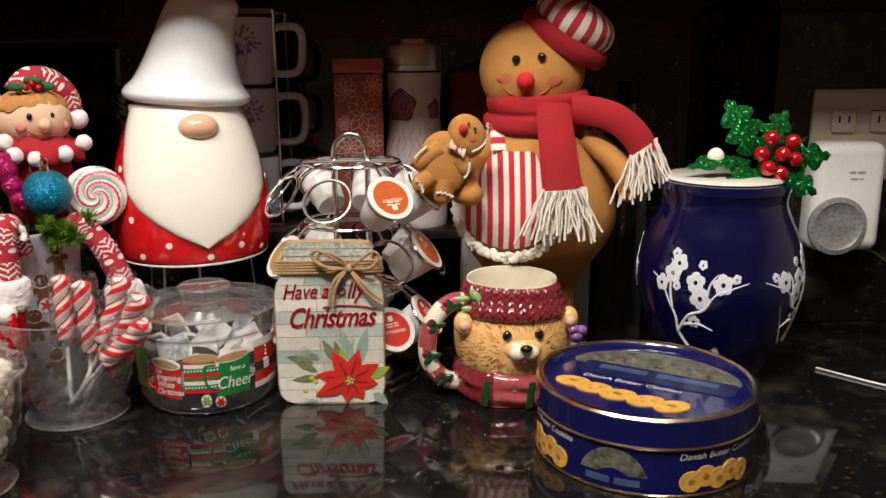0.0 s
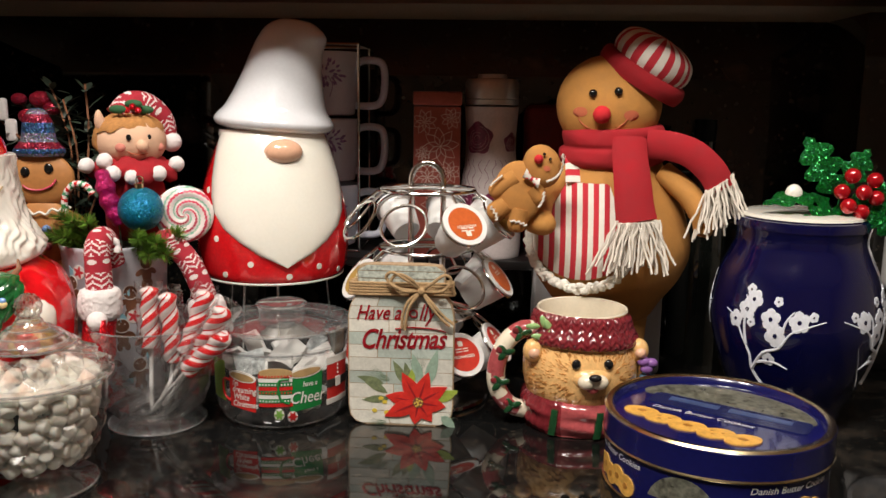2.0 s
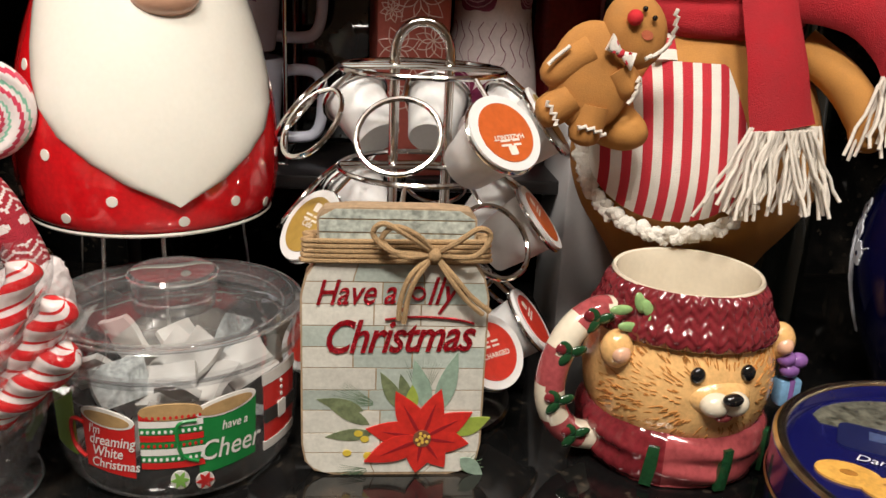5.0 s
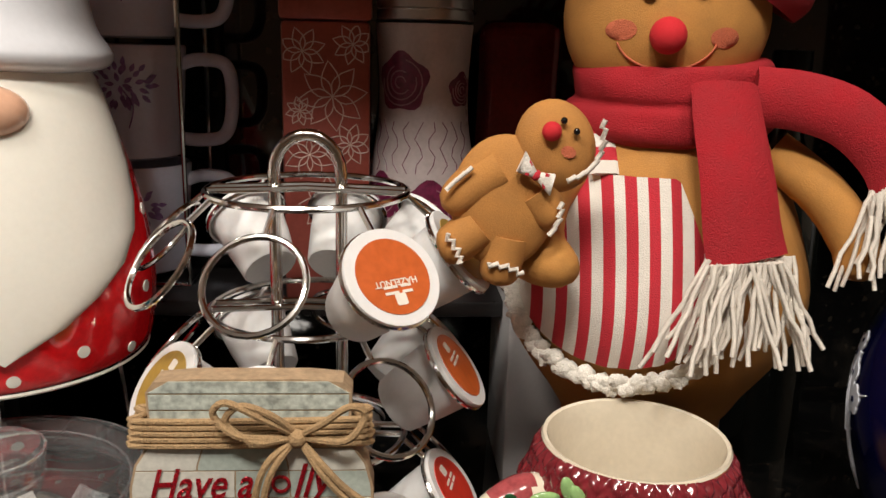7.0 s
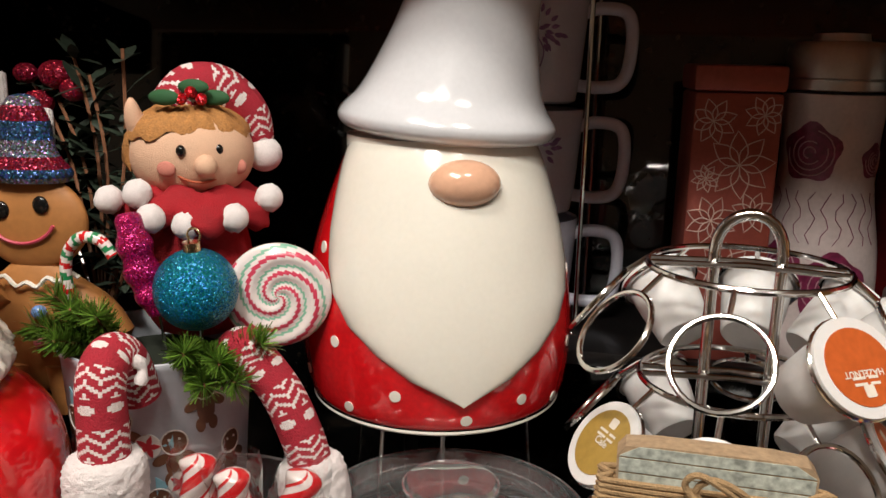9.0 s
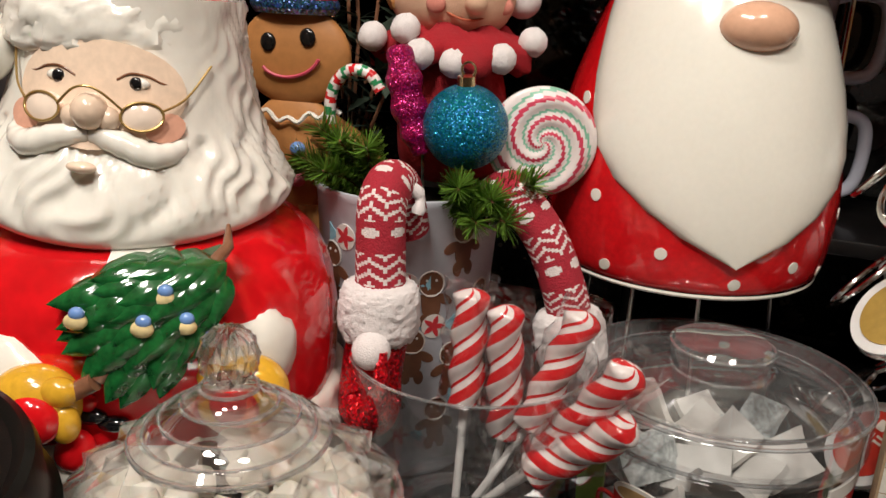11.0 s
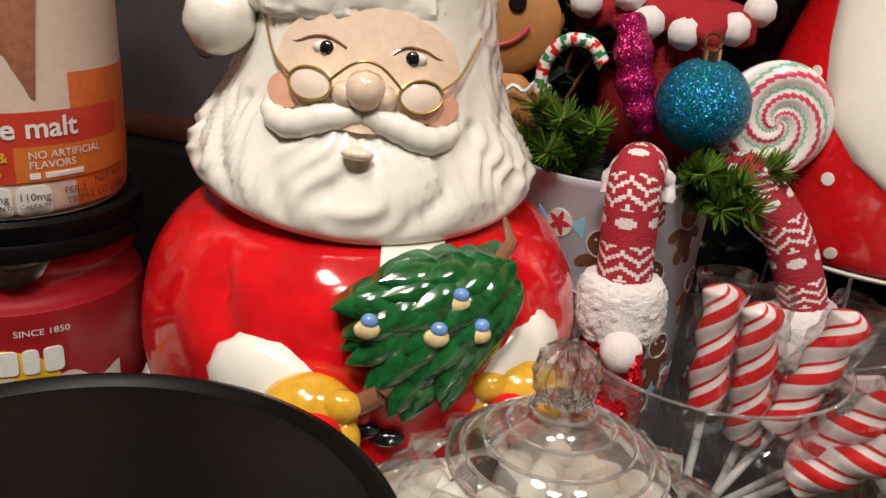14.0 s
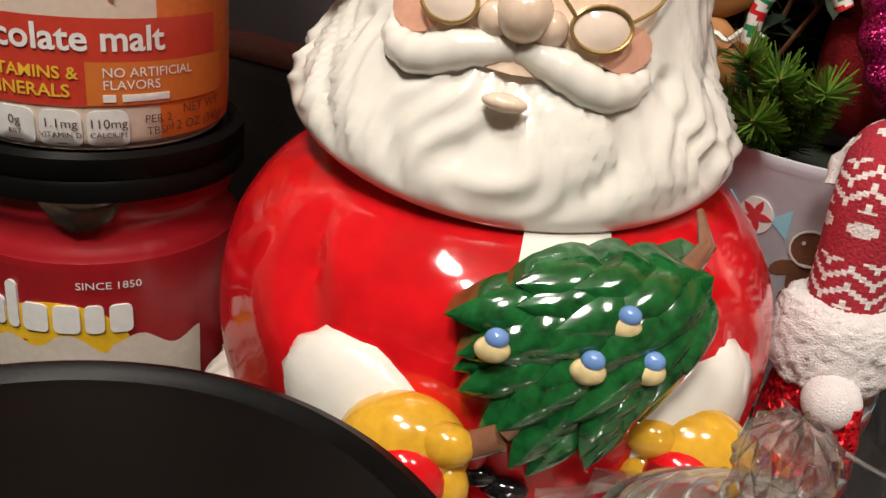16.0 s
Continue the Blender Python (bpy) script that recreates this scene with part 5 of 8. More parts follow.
# ---- footed clear cup with candy sticks ----
def footed_cup(x, y):
    t = thing("footed_cup", x, y, C, 0, "clear footed acrylic cup with cut facets holding candy sticks", "cup")
    prof = curve_prof([(0.042, 0.012), (0.047, 0.020), (0.053, 0.045), (0.060, 0.080), (0.0655, 0.108)], 6)
    bm = bmesh.new()
    lathe(bm, prof + [(0.066, 0.1092), (0.0648, 0.1092)], 64)
    part("bowl", bm, ACRYLIC, t)
    bm = bmesh.new()
    seg = 22
    rings = []
    for k, z in enumerate((0.016, 0.026, 0.036, 0.046, 0.056)):
        r = radius_at(prof, z) + 0.0012
        rings.append([bm.verts.new(((r + (0.0022 if (i + k) % 2 else -0.0002)) * math.cos(2 * math.pi * i / seg), (r + (0.0022 if (i + k) % 2 else -0.0002)) * math.sin(2 * math.pi * i / seg), z)) for i in range(seg)])
    for a, b in zip(rings, rings[1:]):
        for i in range(seg):
            j = (i + 1) % seg
            bm.faces.new((a[i], a[j], b[j]))
            bm.faces.new((a[i], b[j], b[i]))
    part("cut_band", bm, CRYSTAL, t, "diamond-cut facets", flat=True)
    bm = bmesh.new()
    lathe(bm, [(0.0, 0.003), (0.046, 0.0), (0.0495, 0.0008), (0.0498, 0.0025), (0.046, 0.0035), (0.030, 0.006), (0.026, 0.010), (0.030, 0.014), (0.042, 0.016)], 64)
    part("foot", bm, ACRYLIC, t, "flared clear foot")
    rim(t, 0.0655, 0.1092, 0.0009)
    rim(t, 0.0490, 0.0018, 0.0012, "foot_ring")


footed_cup(-0.345, 1.142)
CANDY_R = mat("red_candy", (0.60, 0.018, 0.022), 0.22, var=0.15, coat=0.5)
CANDY_W = mat("white_candy", (0.78, 0.70, 0.68), 0.25, var=0.08, coat=0.5, sss=0.1)
STICK = mat("white_paper_stick", (0.72, 0.70, 0.68), 0.5)


def candy_stick(top, low, foot, seed):
    """Twisted candy between two points on a paper stick that goes on down to the cup."""
    top, low, foot = Vector(top), Vector(low), Vector(foot)
    t = thing("candy_stick", *low, 0, "red and white twisted candy stick in clear wrap", "candy", "candy sticks in the cup")
    top, foot = top - low, foot - low
    low = Vector((0, 0, 0))
    d = (low - top).normalized()
    L = (low - top).length
    a = d.orthogonal().normalized()
    b = d.cross(a)
    n, seg = 60, 20
    bm = bmesh.new()
    rings = []
    for i in range(n + 1):
        q = i / n
        r = 0.0088 * (min(q / 0.06, 1) ** 0.5) * (min((1 - q) / 0.04 + 0.35, 1))
        tw = q * L / 0.0215 * 2 * math.pi * 0.5
        ring = []
        for k in range(seg):
            ang = 2 * math.pi * k / seg
            lobe = 1 + 0.13 * math.cos(2 * (ang))
            aa = ang + tw
            ring.append(bm.verts.new(top + d * (L * q) + (a * math.cos(aa) + b * math.sin(aa)) * max(r * lobe, 0.0008)))
        rings.append(ring)
    for i in range(n):
        for k in range(seg):
            f = bm.faces.new((rings[i][k], rings[i][(k + 1) % seg], rings[i + 1][(k + 1) % seg], rings[i + 1][k]))
            f.material_index = 0 if k % 10 in (0, 1, 2) or k in (5, 15) else 1
    bm.faces.new(rings[0])
    bm.faces.new(rings[-1])
    part("candy", bm, [CANDY_R, CANDY_W], t, sharp=2)
    bm = bmesh.new()
    tube(bm, [low - d * 0.004, (low + foot) / 2, foot], 0.0022, 10)
    part("stick", bm, STICK, t, "white paper stick")
    # loose clear wrap
    rnd = random.Random(seed)
    bm = bmesh.new()
    rings = []
    for i in range(13):
        q = i / 12
        r = 0.0125 if q < 0.86 else 0.0125 - 0.009 * (q - 0.86) / 0.14
        c = top - d * 0.006 + d * ((L + 0.022) * q)
        ring = []
        for k in range(10):
            aa = 2 * math.pi * k / 10
            rr = r * (1 + rnd.uniform(-0.12, 0.22))
            ring.append(bm.verts.new(c + (a * math.cos(aa) * 1.1 + b * math.sin(aa) * 0.85) * rr))
        rings.append(ring)
    for i in range(12):
        for k in range(10):
            bm.faces.new((rings[i][k], rings[i][(k + 1) % 10], rings[i + 1][(k + 1) % 10], rings[i + 1][k]))
    part("wrapper", bm, CELLO, t, "crinkled clear wrapper", flat=True)


candy_stick((-0.344, 1.132, 1.047), (-0.343, 1.128, 0.982), (-0.345, 1.128, 0.921), 1)
candy_stick((-0.326, 1.133, 1.041), (-0.322, 1.134, 0.966), (-0.332, 1.136, 0.921), 2)
candy_stick((-0.286, 1.138, 1.043), (-0.309, 1.132, 0.976), (-0.338, 1.124, 0.921), 3)
candy_stick((-0.256, 1.104, 1.034), (-0.298, 1.118, 0.968), (-0.334, 1.132, 0.921), 4)
candy_stick((-0.252, 1.100, 1.008), (-0.300, 1.108, 0.966), (-0.340, 1.118, 0.921), 5)


# ---- cut-crystal dish of marshmallows ----
def crystal_dish(x, y):
    t = thing("candy_dish", x, y, C, 0, "cut-crystal lidded candy dish filled with small marshmallows", "candy dish")
    t.scale = (0.92, 0.92, 1.075)
    prof = curve_prof([(0.030, 0.014), (0.045, 0.022), (0.057, 0.042), (0.064, 0.068), (0.0665, 0.088)], 5)
    bm = bmesh.new()
    seg = 26
    def facet(prof_pts, out, inner):
        rings = []
        for k, (r, z) in enumerate(prof_pts):
            ring = []
            for i in range(seg):
                rr = r + (out if (i + k) % 2 else 0)
                a = 2 * math.pi * (i + 0.0) / seg
                ring.append(bm.verts.new((rr * math.cos(a), rr * math.sin(a), z)))
            rings.append(ring)
        for k, (a, b) in enumerate(zip(rings, rings[1:])):
            for i in range(seg):
                j = (i + 1) % seg
                if (i + k) % 2:
                    bm.faces.new((a[i], a[j], b[i]))
                    bm.faces.new((a[j], b[j], b[i]))
                else:
                    bm.faces.new((a[i], a[j], b[j]))
                    bm.faces.new((a[i], b[j], b[i]))
    zs = np.linspace(0.016, 0.064, 6)
    facet([(radius_at(prof, z), z) for z in zs], 0.003, 0)
    part("cut_band", bm, CUT_GLASS, t, "diamond-cut lower bowl", flat=True)
    bm = bmesh.new()
    lathe(bm, [(radius_at(prof, z), z) for z in np.linspace(0.064, 0.088, 6)] + [(0.0685, 0.089), (0.0685, 0.092), (0.066, 0.0925)], 64)
    part("bowl", bm, CUT_GLASS, t)
    bm = bmesh.new()
    lathe(bm, [(0.0, 0.004), (0.048, 0.0), (0.0525, 0.001), (0.0525, 0.0028), (0.046, 0.004), (0.026, 0.008), (0.022, 0.012), (0.030, 0.0155)], 64)
    part("foot", bm, CRYSTAL, t, "scalloped clear foot")
    bm = bmesh.new()
    lathe(bm, [(0.0695, 0.0905), (0.0715, 0.0925), (0.0712, 0.0955), (0.068, 0.0970), (0.065, 0.0975)], 72)
    lathe(bm, [(0.0405, 0.1175), (0.0400, 0.1205), (0.0365, 0.1225), (0.034, 0.122), (0.030, 0.1265), (0.0265, 0.1275), (0.022, 0.131), (0.0175, 0.1325), (0.013, 0.1355), (0.0105, 0.1395)], 56)
    lid = part("lid", bm, CRYSTAL, t, "domed crystal lid")
    bm = bmesh.new()
    facet([(0.0655, 0.0975), (0.0590, 0.1040), (0.050, 0.1110), (0.0405, 0.1165)], 0.0075, 0)
    part("lid_dome", bm, CRYSTAL, lid, "diamond-cut lid dome", flat=True)
    for r, z, th in ((0.0708, 0.0945, 0.0010), (0.0402, 0.1190, 0.0010), (0.0345, 0.1222, 0.0007), (0.0280, 0.1272, 0.0008), (0.0195, 0.1320, 0.0008), (0.0118, 0.1375, 0.0008)):
        rim(lid, r, z, th)
    rim(t, 0.0520, 0.0018, 0.0012, "foot_ring")
    bm = bmesh.new()
    facet([(0.0, 0.1385), (0.0075, 0.1400), (0.0108, 0.1445), (0.0115, 0.1500), (0.0095, 0.1555), (0.0048, 0.1590), (0.0, 0.1600)], 0.0014, 0)
    part("knob", bm, CRYSTAL, lid, "faceted crystal knob", flat=True)


crystal_dish(-0.387, 0.986)
MARSH = mat("marshmallow", (0.86, 0.83, 0.75), 0.75, var=0.05, scale=90, bump=0.25, bscale=700, sss=0.2)


def marshmallows(x, y):
    rnd = random.Random(21)
    bm = bmesh.new()
    lathe(bm, curve_prof([(0.0, -0.0062), (0.0045, -0.0060), (0.0062, -0.0045), (0.0066, 0.0), (0.0062, 0.0045), (0.0045, 0.0060), (0.0, 0.0062)], 3), 14)
    first = part("marshmallow", bm, MARSH)
    tagged(first, "small white marshmallow in the crystal dish", "marshmallow", "marshmallows in the dish")
    spots = []
    for z in np.arange(0.028, 0.092, 0.0105):
        rmax = float(np.interp(z, [0.02, 0.042, 0.068, 0.09], [0.034, 0.046, 0.053, 0.056])) - 0.003
        for ring, count in ((rmax, int(2 * math.pi * rmax / 0.0128)), (rmax - 0.013, int(2 * math.pi * max(rmax - 0.013, 0) / 0.0135)), (max(rmax - 0.027, 0.0), 8 if z > 0.07 else 0)):
            if z < 0.075 and ring < rmax - 0.001:
                continue
            for i in range(count):
                a = 2 * math.pi * (i + rnd.random() * 0.6) / max(count, 1)
                spots.append((ring * math.cos(a), ring * math.sin(a), z + rnd.uniform(-0.003, 0.003)))
    for k, (u, v, z) in enumerate(spots):
        m = pose(x + 0.92 * u, y + 0.92 * v, C + 1.04 * z, rnd.uniform(0, 180), rnd.uniform(0, 180), rnd.uniform(0, 180))
        if k == 0:
            first.matrix_world = m
        else:
            copy_thing(first, m)


marshmallows(-0.387, 0.986)


# ---- coffee pod carousel ----
CAR = (-0.071, 1.255)
TIERS = ((0.209, 0), (0.143, 0), (0.068, 0))
POD_TILT = 52


def pod_pose(tier, deg, h=0.0):
    """Pose of a ring: local z points outwards and up, along the pod's lid."""
    z, off = TIERS[tier]
    a = radians(deg)
    R = 0.082
    base = Matrix.Translation((CAR[0] + R * math.sin(a), CAR[1] - R * math.cos(a), C + z))
    return base @ Matrix.Rotation(a, 4, "Z") @ Matrix.Rotation(radians(POD_TILT), 4, "X") @ Matrix.Translation((0, 0, h))


def carousel():
    t = thing("pod_carousel", CAR[0], CAR[1], C, 0, "chrome wire carousel rack for coffee pods", "pod rack")
    inv = Matrix.Translation((CAR[0], CAR[1], C)).inverted()
    bm = bmesh.new()
    lathe(bm, [(0, 0.0), (0.070, 0.0), (0.073, 0.002), (0.072, 0.005), (0.055, 0.007), (0, 0.008)], 48)
    part("base", bm, CHROME, t, "round chrome base")
    bm = bmesh.new()
    tube(bm, [(-0.018, 0, 0.006), (-0.018, 0, 0.12), (-0.018, 0, 0.245)] + [(0.018 * math.cos(a), 0, 0.248 + 0.021 * math.sin(a)) for a in np.linspace(math.pi, 0, 12)] + [(0.018, 0, 0.245), (0.018, 0, 0.12), (0.018, 0, 0.006)], 0.0034, 10)
    part("handle_post", bm, CHROME, t, "looped chrome post")
    for z, off in TIERS:
        bm = bmesh.new()
        tube(bm, circle((0, 0, z + 0.030), 0.054, 40), 0.0019, 8, closed=True)
        part("tier_ring", bm, CHROME, t)
        for s in (-0.006, 0.006):
            bm = bmesh.new()
            tube(bm, [(-0.054, s, z + 0.030), (0, s, z + 0.032), (0.054, s, z + 0.030)], 0.0018, 8)
            part("cross_bar", bm, CHROME, t)
    for tier in range(3):
        for k in range(8):
            deg = 33 + 45 * k + TIERS[tier][1]
            m = inv @ pod_pose(tier, deg)
            bm = bmesh.new()
            tube(bm, [m @ Vector((0.0245 * math.cos(a), 0.0245 * math.sin(a), 0)) for a in np.linspace(0, 2 * math.pi, 31)[:-1]], 0.0017, 8, closed=True)
            a = radians(deg)
            tube(bm, [m @ Vector((0, 0.0245, 0)), Vector((0.054 * math.sin(a), -0.054 * math.cos(a), TIERS[tier][0] + 0.030))], 0.0016, 8)
            part("pod_ring", bm, CHROME, t)


carousel()
POD_W = mat("pod_white_plastic", (0.70, 0.69, 0.68), 0.4, var=0.05, sss=0.1)


def coffee_pod(tier, k, col, text=(), band=None, upside=False):
    deg = 33 + 45 * k + TIERS[tier][1]
    t = new("coffee_pod")
    t.matrix_world = pod_pose(tier, deg, 0.002)
    t.empty_display_size = 0.02
    tagged(t, "white single-serve coffee pod with a printed foil lid, in the carousel", "coffee pod", "coffee pods in the carousel")
    bm = bmesh.new()
    lathe(bm, [(0, -0.043), (0.0155, -0.043), (0.0168, -0.0415), (0.0200, -0.020), (0.0215, -0.004), (0.0228, -0.0012), (0.0250, -0.001), (0.0254, 0.0004), (0.0250, 0.0016), (0.0, 0.0016)], 40)
    part("cup", bm, POD_W, t)
    if col:
        m = mat("pod_lid_print", col, 0.35, var=0.12, scale=160)
        lid = lambda u, v, h: Vector((u, v, 0.0018 + h))
        bm = bmesh.new()
        plate(bm, ellipse(0, 0, 0.0195, 0.0195, 36), 0.0003, lid, 0)
        if band:
            plate(bm, [(-0.0185, 0.001), (0.0185, 0.001), (0.0175, -0.008), (-0.0175, -0.008)], 0.0006, lid, 1)
        for s, size, u, v in text:
            words_bm(bm, s, size, lid, -u if upside else u, -v if upside else v, 1, 0.0007, upside=upside, bold=0.0001)
        plate(bm, rounded_rect(0, -0.012 if upside else 0.012, 0.006, 0.006, 0.001, 2), 0.0006, lid, 1)
        for r in range(2):
            bar_row(bm, 0, (0.006 if not upside else -0.0055) - 0.003 * r, 0.015, 0.0014, lid, 1, 0.0006, (4, 3))
        part("foil_lid", bm, [m, mat("pod_print_cream", (0.72, 0.66, 0.58), 0.4)], t, "printed foil lid")


ORANGE, GOLD, BRICK = (0.50, 0.10, 0.02), (0.36, 0.23, 0.05), (0.52, 0.035, 0.02)
coffee_pod(0, 0, ORANGE, (("HAZELNUT", 0.0046, 0, 0.002),), upside=True)
coffee_pod(0, 1, GOLD)
coffee_pod(0, 2, ORANGE)
coffee_pod(0, 3, None)
coffee_pod(0, 4, None)
coffee_pod(1, 6, GOLD, (("Cafe", 0.006, 0, -0.002),))
coffee_pod(1, 7, GOLD)
coffee_pod(1, 1, ORANGE)
coffee_pod(1, 2, GOLD)
coffee_pod(1, 4, None)
coffee_pod(2, 0, BRICK, (("RECHARGED", 0.0046, 0, -0.0045),))
coffee_pod(2, 1, BRICK)
coffee_pod(2, 7, ORANGE)
coffee_pod(2, 6, BRICK)
coffee_pod(2, 3, None)


# ---- stacked mugs in a wire rack ----
def mug_rack(x, y, z):
    t = thing("mug_rack", x, y, z, 0, "thin chrome wire rack holding three stacked white mugs", "rack")
    for s in (-1, 1):
        for q in (-1, 1):
            bm = bmesh.new()
            tube(bm, [(s * 0.046, q * 0.044, 0.002), (s * 0.046, q * 0.044, 0.272)], 0.0019, 8)
            part("upright", bm, CHROME, t)
    for zz in (0.002, 0.272):
        bm = bmesh.new()
        tube(bm, spline([(-0.046, -0.044, zz), (0.046, -0.044, zz), (0.046, 0.044, zz), (-0.046, 0.044, zz)], 1, closed=True), 0.0019, 8, closed=True)
        part("frame", bm, CHROME, t)
    MUGW = mat("lilac_white_glaze", (0.72, 0.74, 0.86), 0.2, var=0.05, coat=0.5)
    LIL = mat("lilac_transfer", (0.27, 0.15, 0.36), 0.4, var=0.4, scale=200)
    for k in range(3):
        m = thing("mug", x, y, z + 0.0042 + 0.088 * k, 0, "white mug with a lilac flower print in the wire rack", "mug", "stacked mugs")
        bm = bmesh.new()
        lathe(bm, [(0, 0.0), (0.030, 0.0), (0.033, 0.002), (0.036, 0.02), (0.039, 0.06), (0.0405, 0.082), (0.0395, 0.0835), (0.038, 0.082), (0.036, 0.05), (0.030, 0.006), (0, 0.005)], 48)
        part("bowl", bm, MUGW, m)
        bm = bmesh.new()
        tube(bm, spline([(0.037, 0, 0.070), (0.050, 0, 0.0735), (0.068, 0, 0.071), (0.074, 0, 0.058), (0.073, 0, 0.030), (0.066, 0, 0.016), (0.050, 0, 0.013), (0.035, 0, 0.014)], 6), 0.0052, 12)
        part("handle", bm, MUGW, m)
        place = round_place(lambda v: 0.036 + 0.045 * v / 0.82, radians(-5))
        rnd = random.Random(k)
        bm = bmesh.new()
        for i in range(52):
            a = rnd.uniform(0, 6.28)
            r = 0.015 * math.sqrt(rnd.random())
            plate(bm, leaf_shape(0.006 + r * math.cos(a) * 1.5, 0.056 + r * math.sin(a) * 0.9, 0.007, 0.0017, a, 4), 0.0004, place, 0)
        tube(bm, spline([place(0.008, 0.052, 0.0004), place(0.014, 0.040, 0.0004), place(0.010, 0.025, 0.0004)], 4), 0.0005, 5)
        part("flower_print", bm, LIL, m, "lilac flower print")


mug_rack(-0.222, 1.462, C + 0.135)


# ---- pink tin, flask, red bag, dark bottle on and beside the riser ----
bxt = thing("tea_tin", -0.074, 1.420, C + 0.135, 6, "square rose-pink metal tea tin with pale flower lines", "tin")
TINP = mat("rose_tin", (0.34, 0.085, 0.065), 0.35, metal=0.4, var=0.15, scale=40)
bm = bmesh.new()
slab(bm, 0.060, 0.060, 0.195, (0, 0, 0.0975), 0.003)
part("body", bm, TINP, bxt)
bm = bmesh.new()
slab(bm, 0.0625, 0.0625, 0.018, (0, 0, 0.2045), 0.003)
part("lid", bm, TINP, bxt)
LINES = mat("pale_line_print", (0.62, 0.46, 0.40), 0.4)
rnd = random.Random(2)
for cx, cz, r in ((0.004, 0.145, 0.024), (-0.016, 0.175, 0.016), (0.018, 0.180, 0.014), (-0.012, 0.105, 0.018), (0.016, 0.112, 0.015), (0.0, 0.070, 0.02), (-0.018, 0.135, 0.010)):
    bm = bmesh.new()
    for k in range(8):
        a = k * math.pi / 4 + cx * 30
        pts = [(cx + u, cz + v) for u, v in leaf_shape(0, 0, r, r * 0.26, a, 6)]
        pts = [(max(-0.0285, min(0.0285, u)), min(v, 0.192)) for u, v in pts]
        tube(bm, [(u, -0.0303, v) for u, v in pts], 0.00045, 4, closed=True)
    part("flower_line", bm, LINES, bxt, "pale flower line print")

fl = thing("flask", -0.003, 1.430, C + 0.135, 0, "white flask with purple rose print and steel cap", "flask")
FLP = [(0.036, 0.0), (0.041, 0.003), (0.042, 0.05), (0.040, 0.085), (0.0335, 0.125), (0.0325, 0.155), (0.035, 0.195)]
fprof = curve_prof(FLP, 5)
bm = bmesh.new()
lathe(bm, [(0, 0)] + fprof + [(0, 0.197)], 48)
part("body", bm, mat("cream_flask_paint", (0.56, 0.49, 0.48), 0.3, var=0.12), fl)
bm = bmesh.new()
lathe(bm, [(0.033, 0.197), (0.0345, 0.198), (0.0345, 0.204), (0.0332, 0.205), (0.0345, 0.206), (0.0342, 0.226), (0.031, 0.230), (0.019, 0.231), (0.018, 0.236), (0, 0.237)], 48)
part("cap", bm, STEEL, fl, "brushed steel screw cap")
ROSE = mat("purple_rose_print", (0.16, 0.018, 0.06), 0.35, var=0.5, scale=160)
RLINE = mat("rose_line", (0.42, 0.24, 0.28), 0.4)
place = round_place(lambda v: radius_at(fprof, v))
for u, v, r in ((0.004, 0.062, 0.024), (-0.018, 0.155, 0.020), (0.030, 0.150, 0.012), (-0.034, 0.075, 0.016)):
    bm = bmesh.new()
    plate(bm, [(u + r * (1 + 0.1 * math.sin(5 * a)) * math.cos(a), v + r * (1 + 0.1 * math.sin(5 * a)) * math.sin(a)) for a in np.linspace(0, 2 * math.pi, 31)[:-1]], 0.0005, place, 0)
    for k in range(4):
        pts = [place(u + r * (0.2 + 0.2 * k) * math.cos(a), v + r * (0.2 + 0.2 * k) * math.sin(a), 0.0008) for a in np.linspace(k, k + 4.6, 14)]
        tube(bm, pts, 0.0005, 4, 1)
    part("rose_print", bm, [ROSE, RLINE], fl, "purple rose print")
bm = bmesh.new()
for k in range(9):
    u = -0.04 + 0.009 * k
    tube(bm, [place(u + 0.003 * math.sin(i * 1.7 + k), 0.092 + 0.006 * i, 0.0003) for i in range(7)], 0.00035, 4)
part("branch_print", bm, ROSE, fl)

bag = thing("snack_bag", 0.072, 1.470, C + 0.135, -8, "dark red crinkled foil bag behind the plush doll", "bag")
bm = bmesh.new()
slab(bm, 0.062, 0.040, 0.20, (0, 0, 0.10), 0.012, segs=3)
bmesh.ops.subdivide_edges(bm, edges=bm.edges[:], cuts=3, use_grid_fill=True)
for v in bm.verts:
    q = v.co
    v.co = q + Vector((0.004 * noise.noise(q * 45), 0.005 * noise.noise(q * 60 + Vector((3, 1, 2))) - 0.09 * q.y * max(q.z - 0.1, 0) * 10 * 0.6, 0.0))
    v.co.z = max(v.co.z, 0.0)
part("pouch", bm, mat("dark_red_foil", (0.12, 0.004, 0.008), 0.25, metal=0.3, var=0.3, scale=50), bag, flat=False)
bm = bmesh.new()
slab(bm, 0.03, 0.002, 0.006, (0.004, -0.0235, 0.055), 0.0005)
part("gold_seal", bm, mat("dull_gold_foil", (0.35, 0.25, 0.05), 0.3, metal=0.8), bag, "dull gold strip")

db = thing("bottle", 0.272, 1.430, C, 0, "tall dark glass bottle in the shade by the backsplash", "bottle")
bm = bmesh.new()
lathe(bm, curve_prof([(0.0, 0.0), (0.034, 0.0), (0.036, 0.004), (0.036, 0.19), (0.030, 0.225), (0.014, 0.255), (0.0125, 0.31), (0.0, 0.312)], 4), 40)
part("glass", bm, mat("dark_bottle_glass", (0.006, 0.007, 0.006), 0.05, coat=0.5), db)
bm = bmesh.new()
lathe(bm, [(0.0135, 0.29), (0.0142, 0.291), (0.0142, 0.318), (0.0, 0.3185)], 28)
part("cap", bm, BLACK_PLASTIC, db)


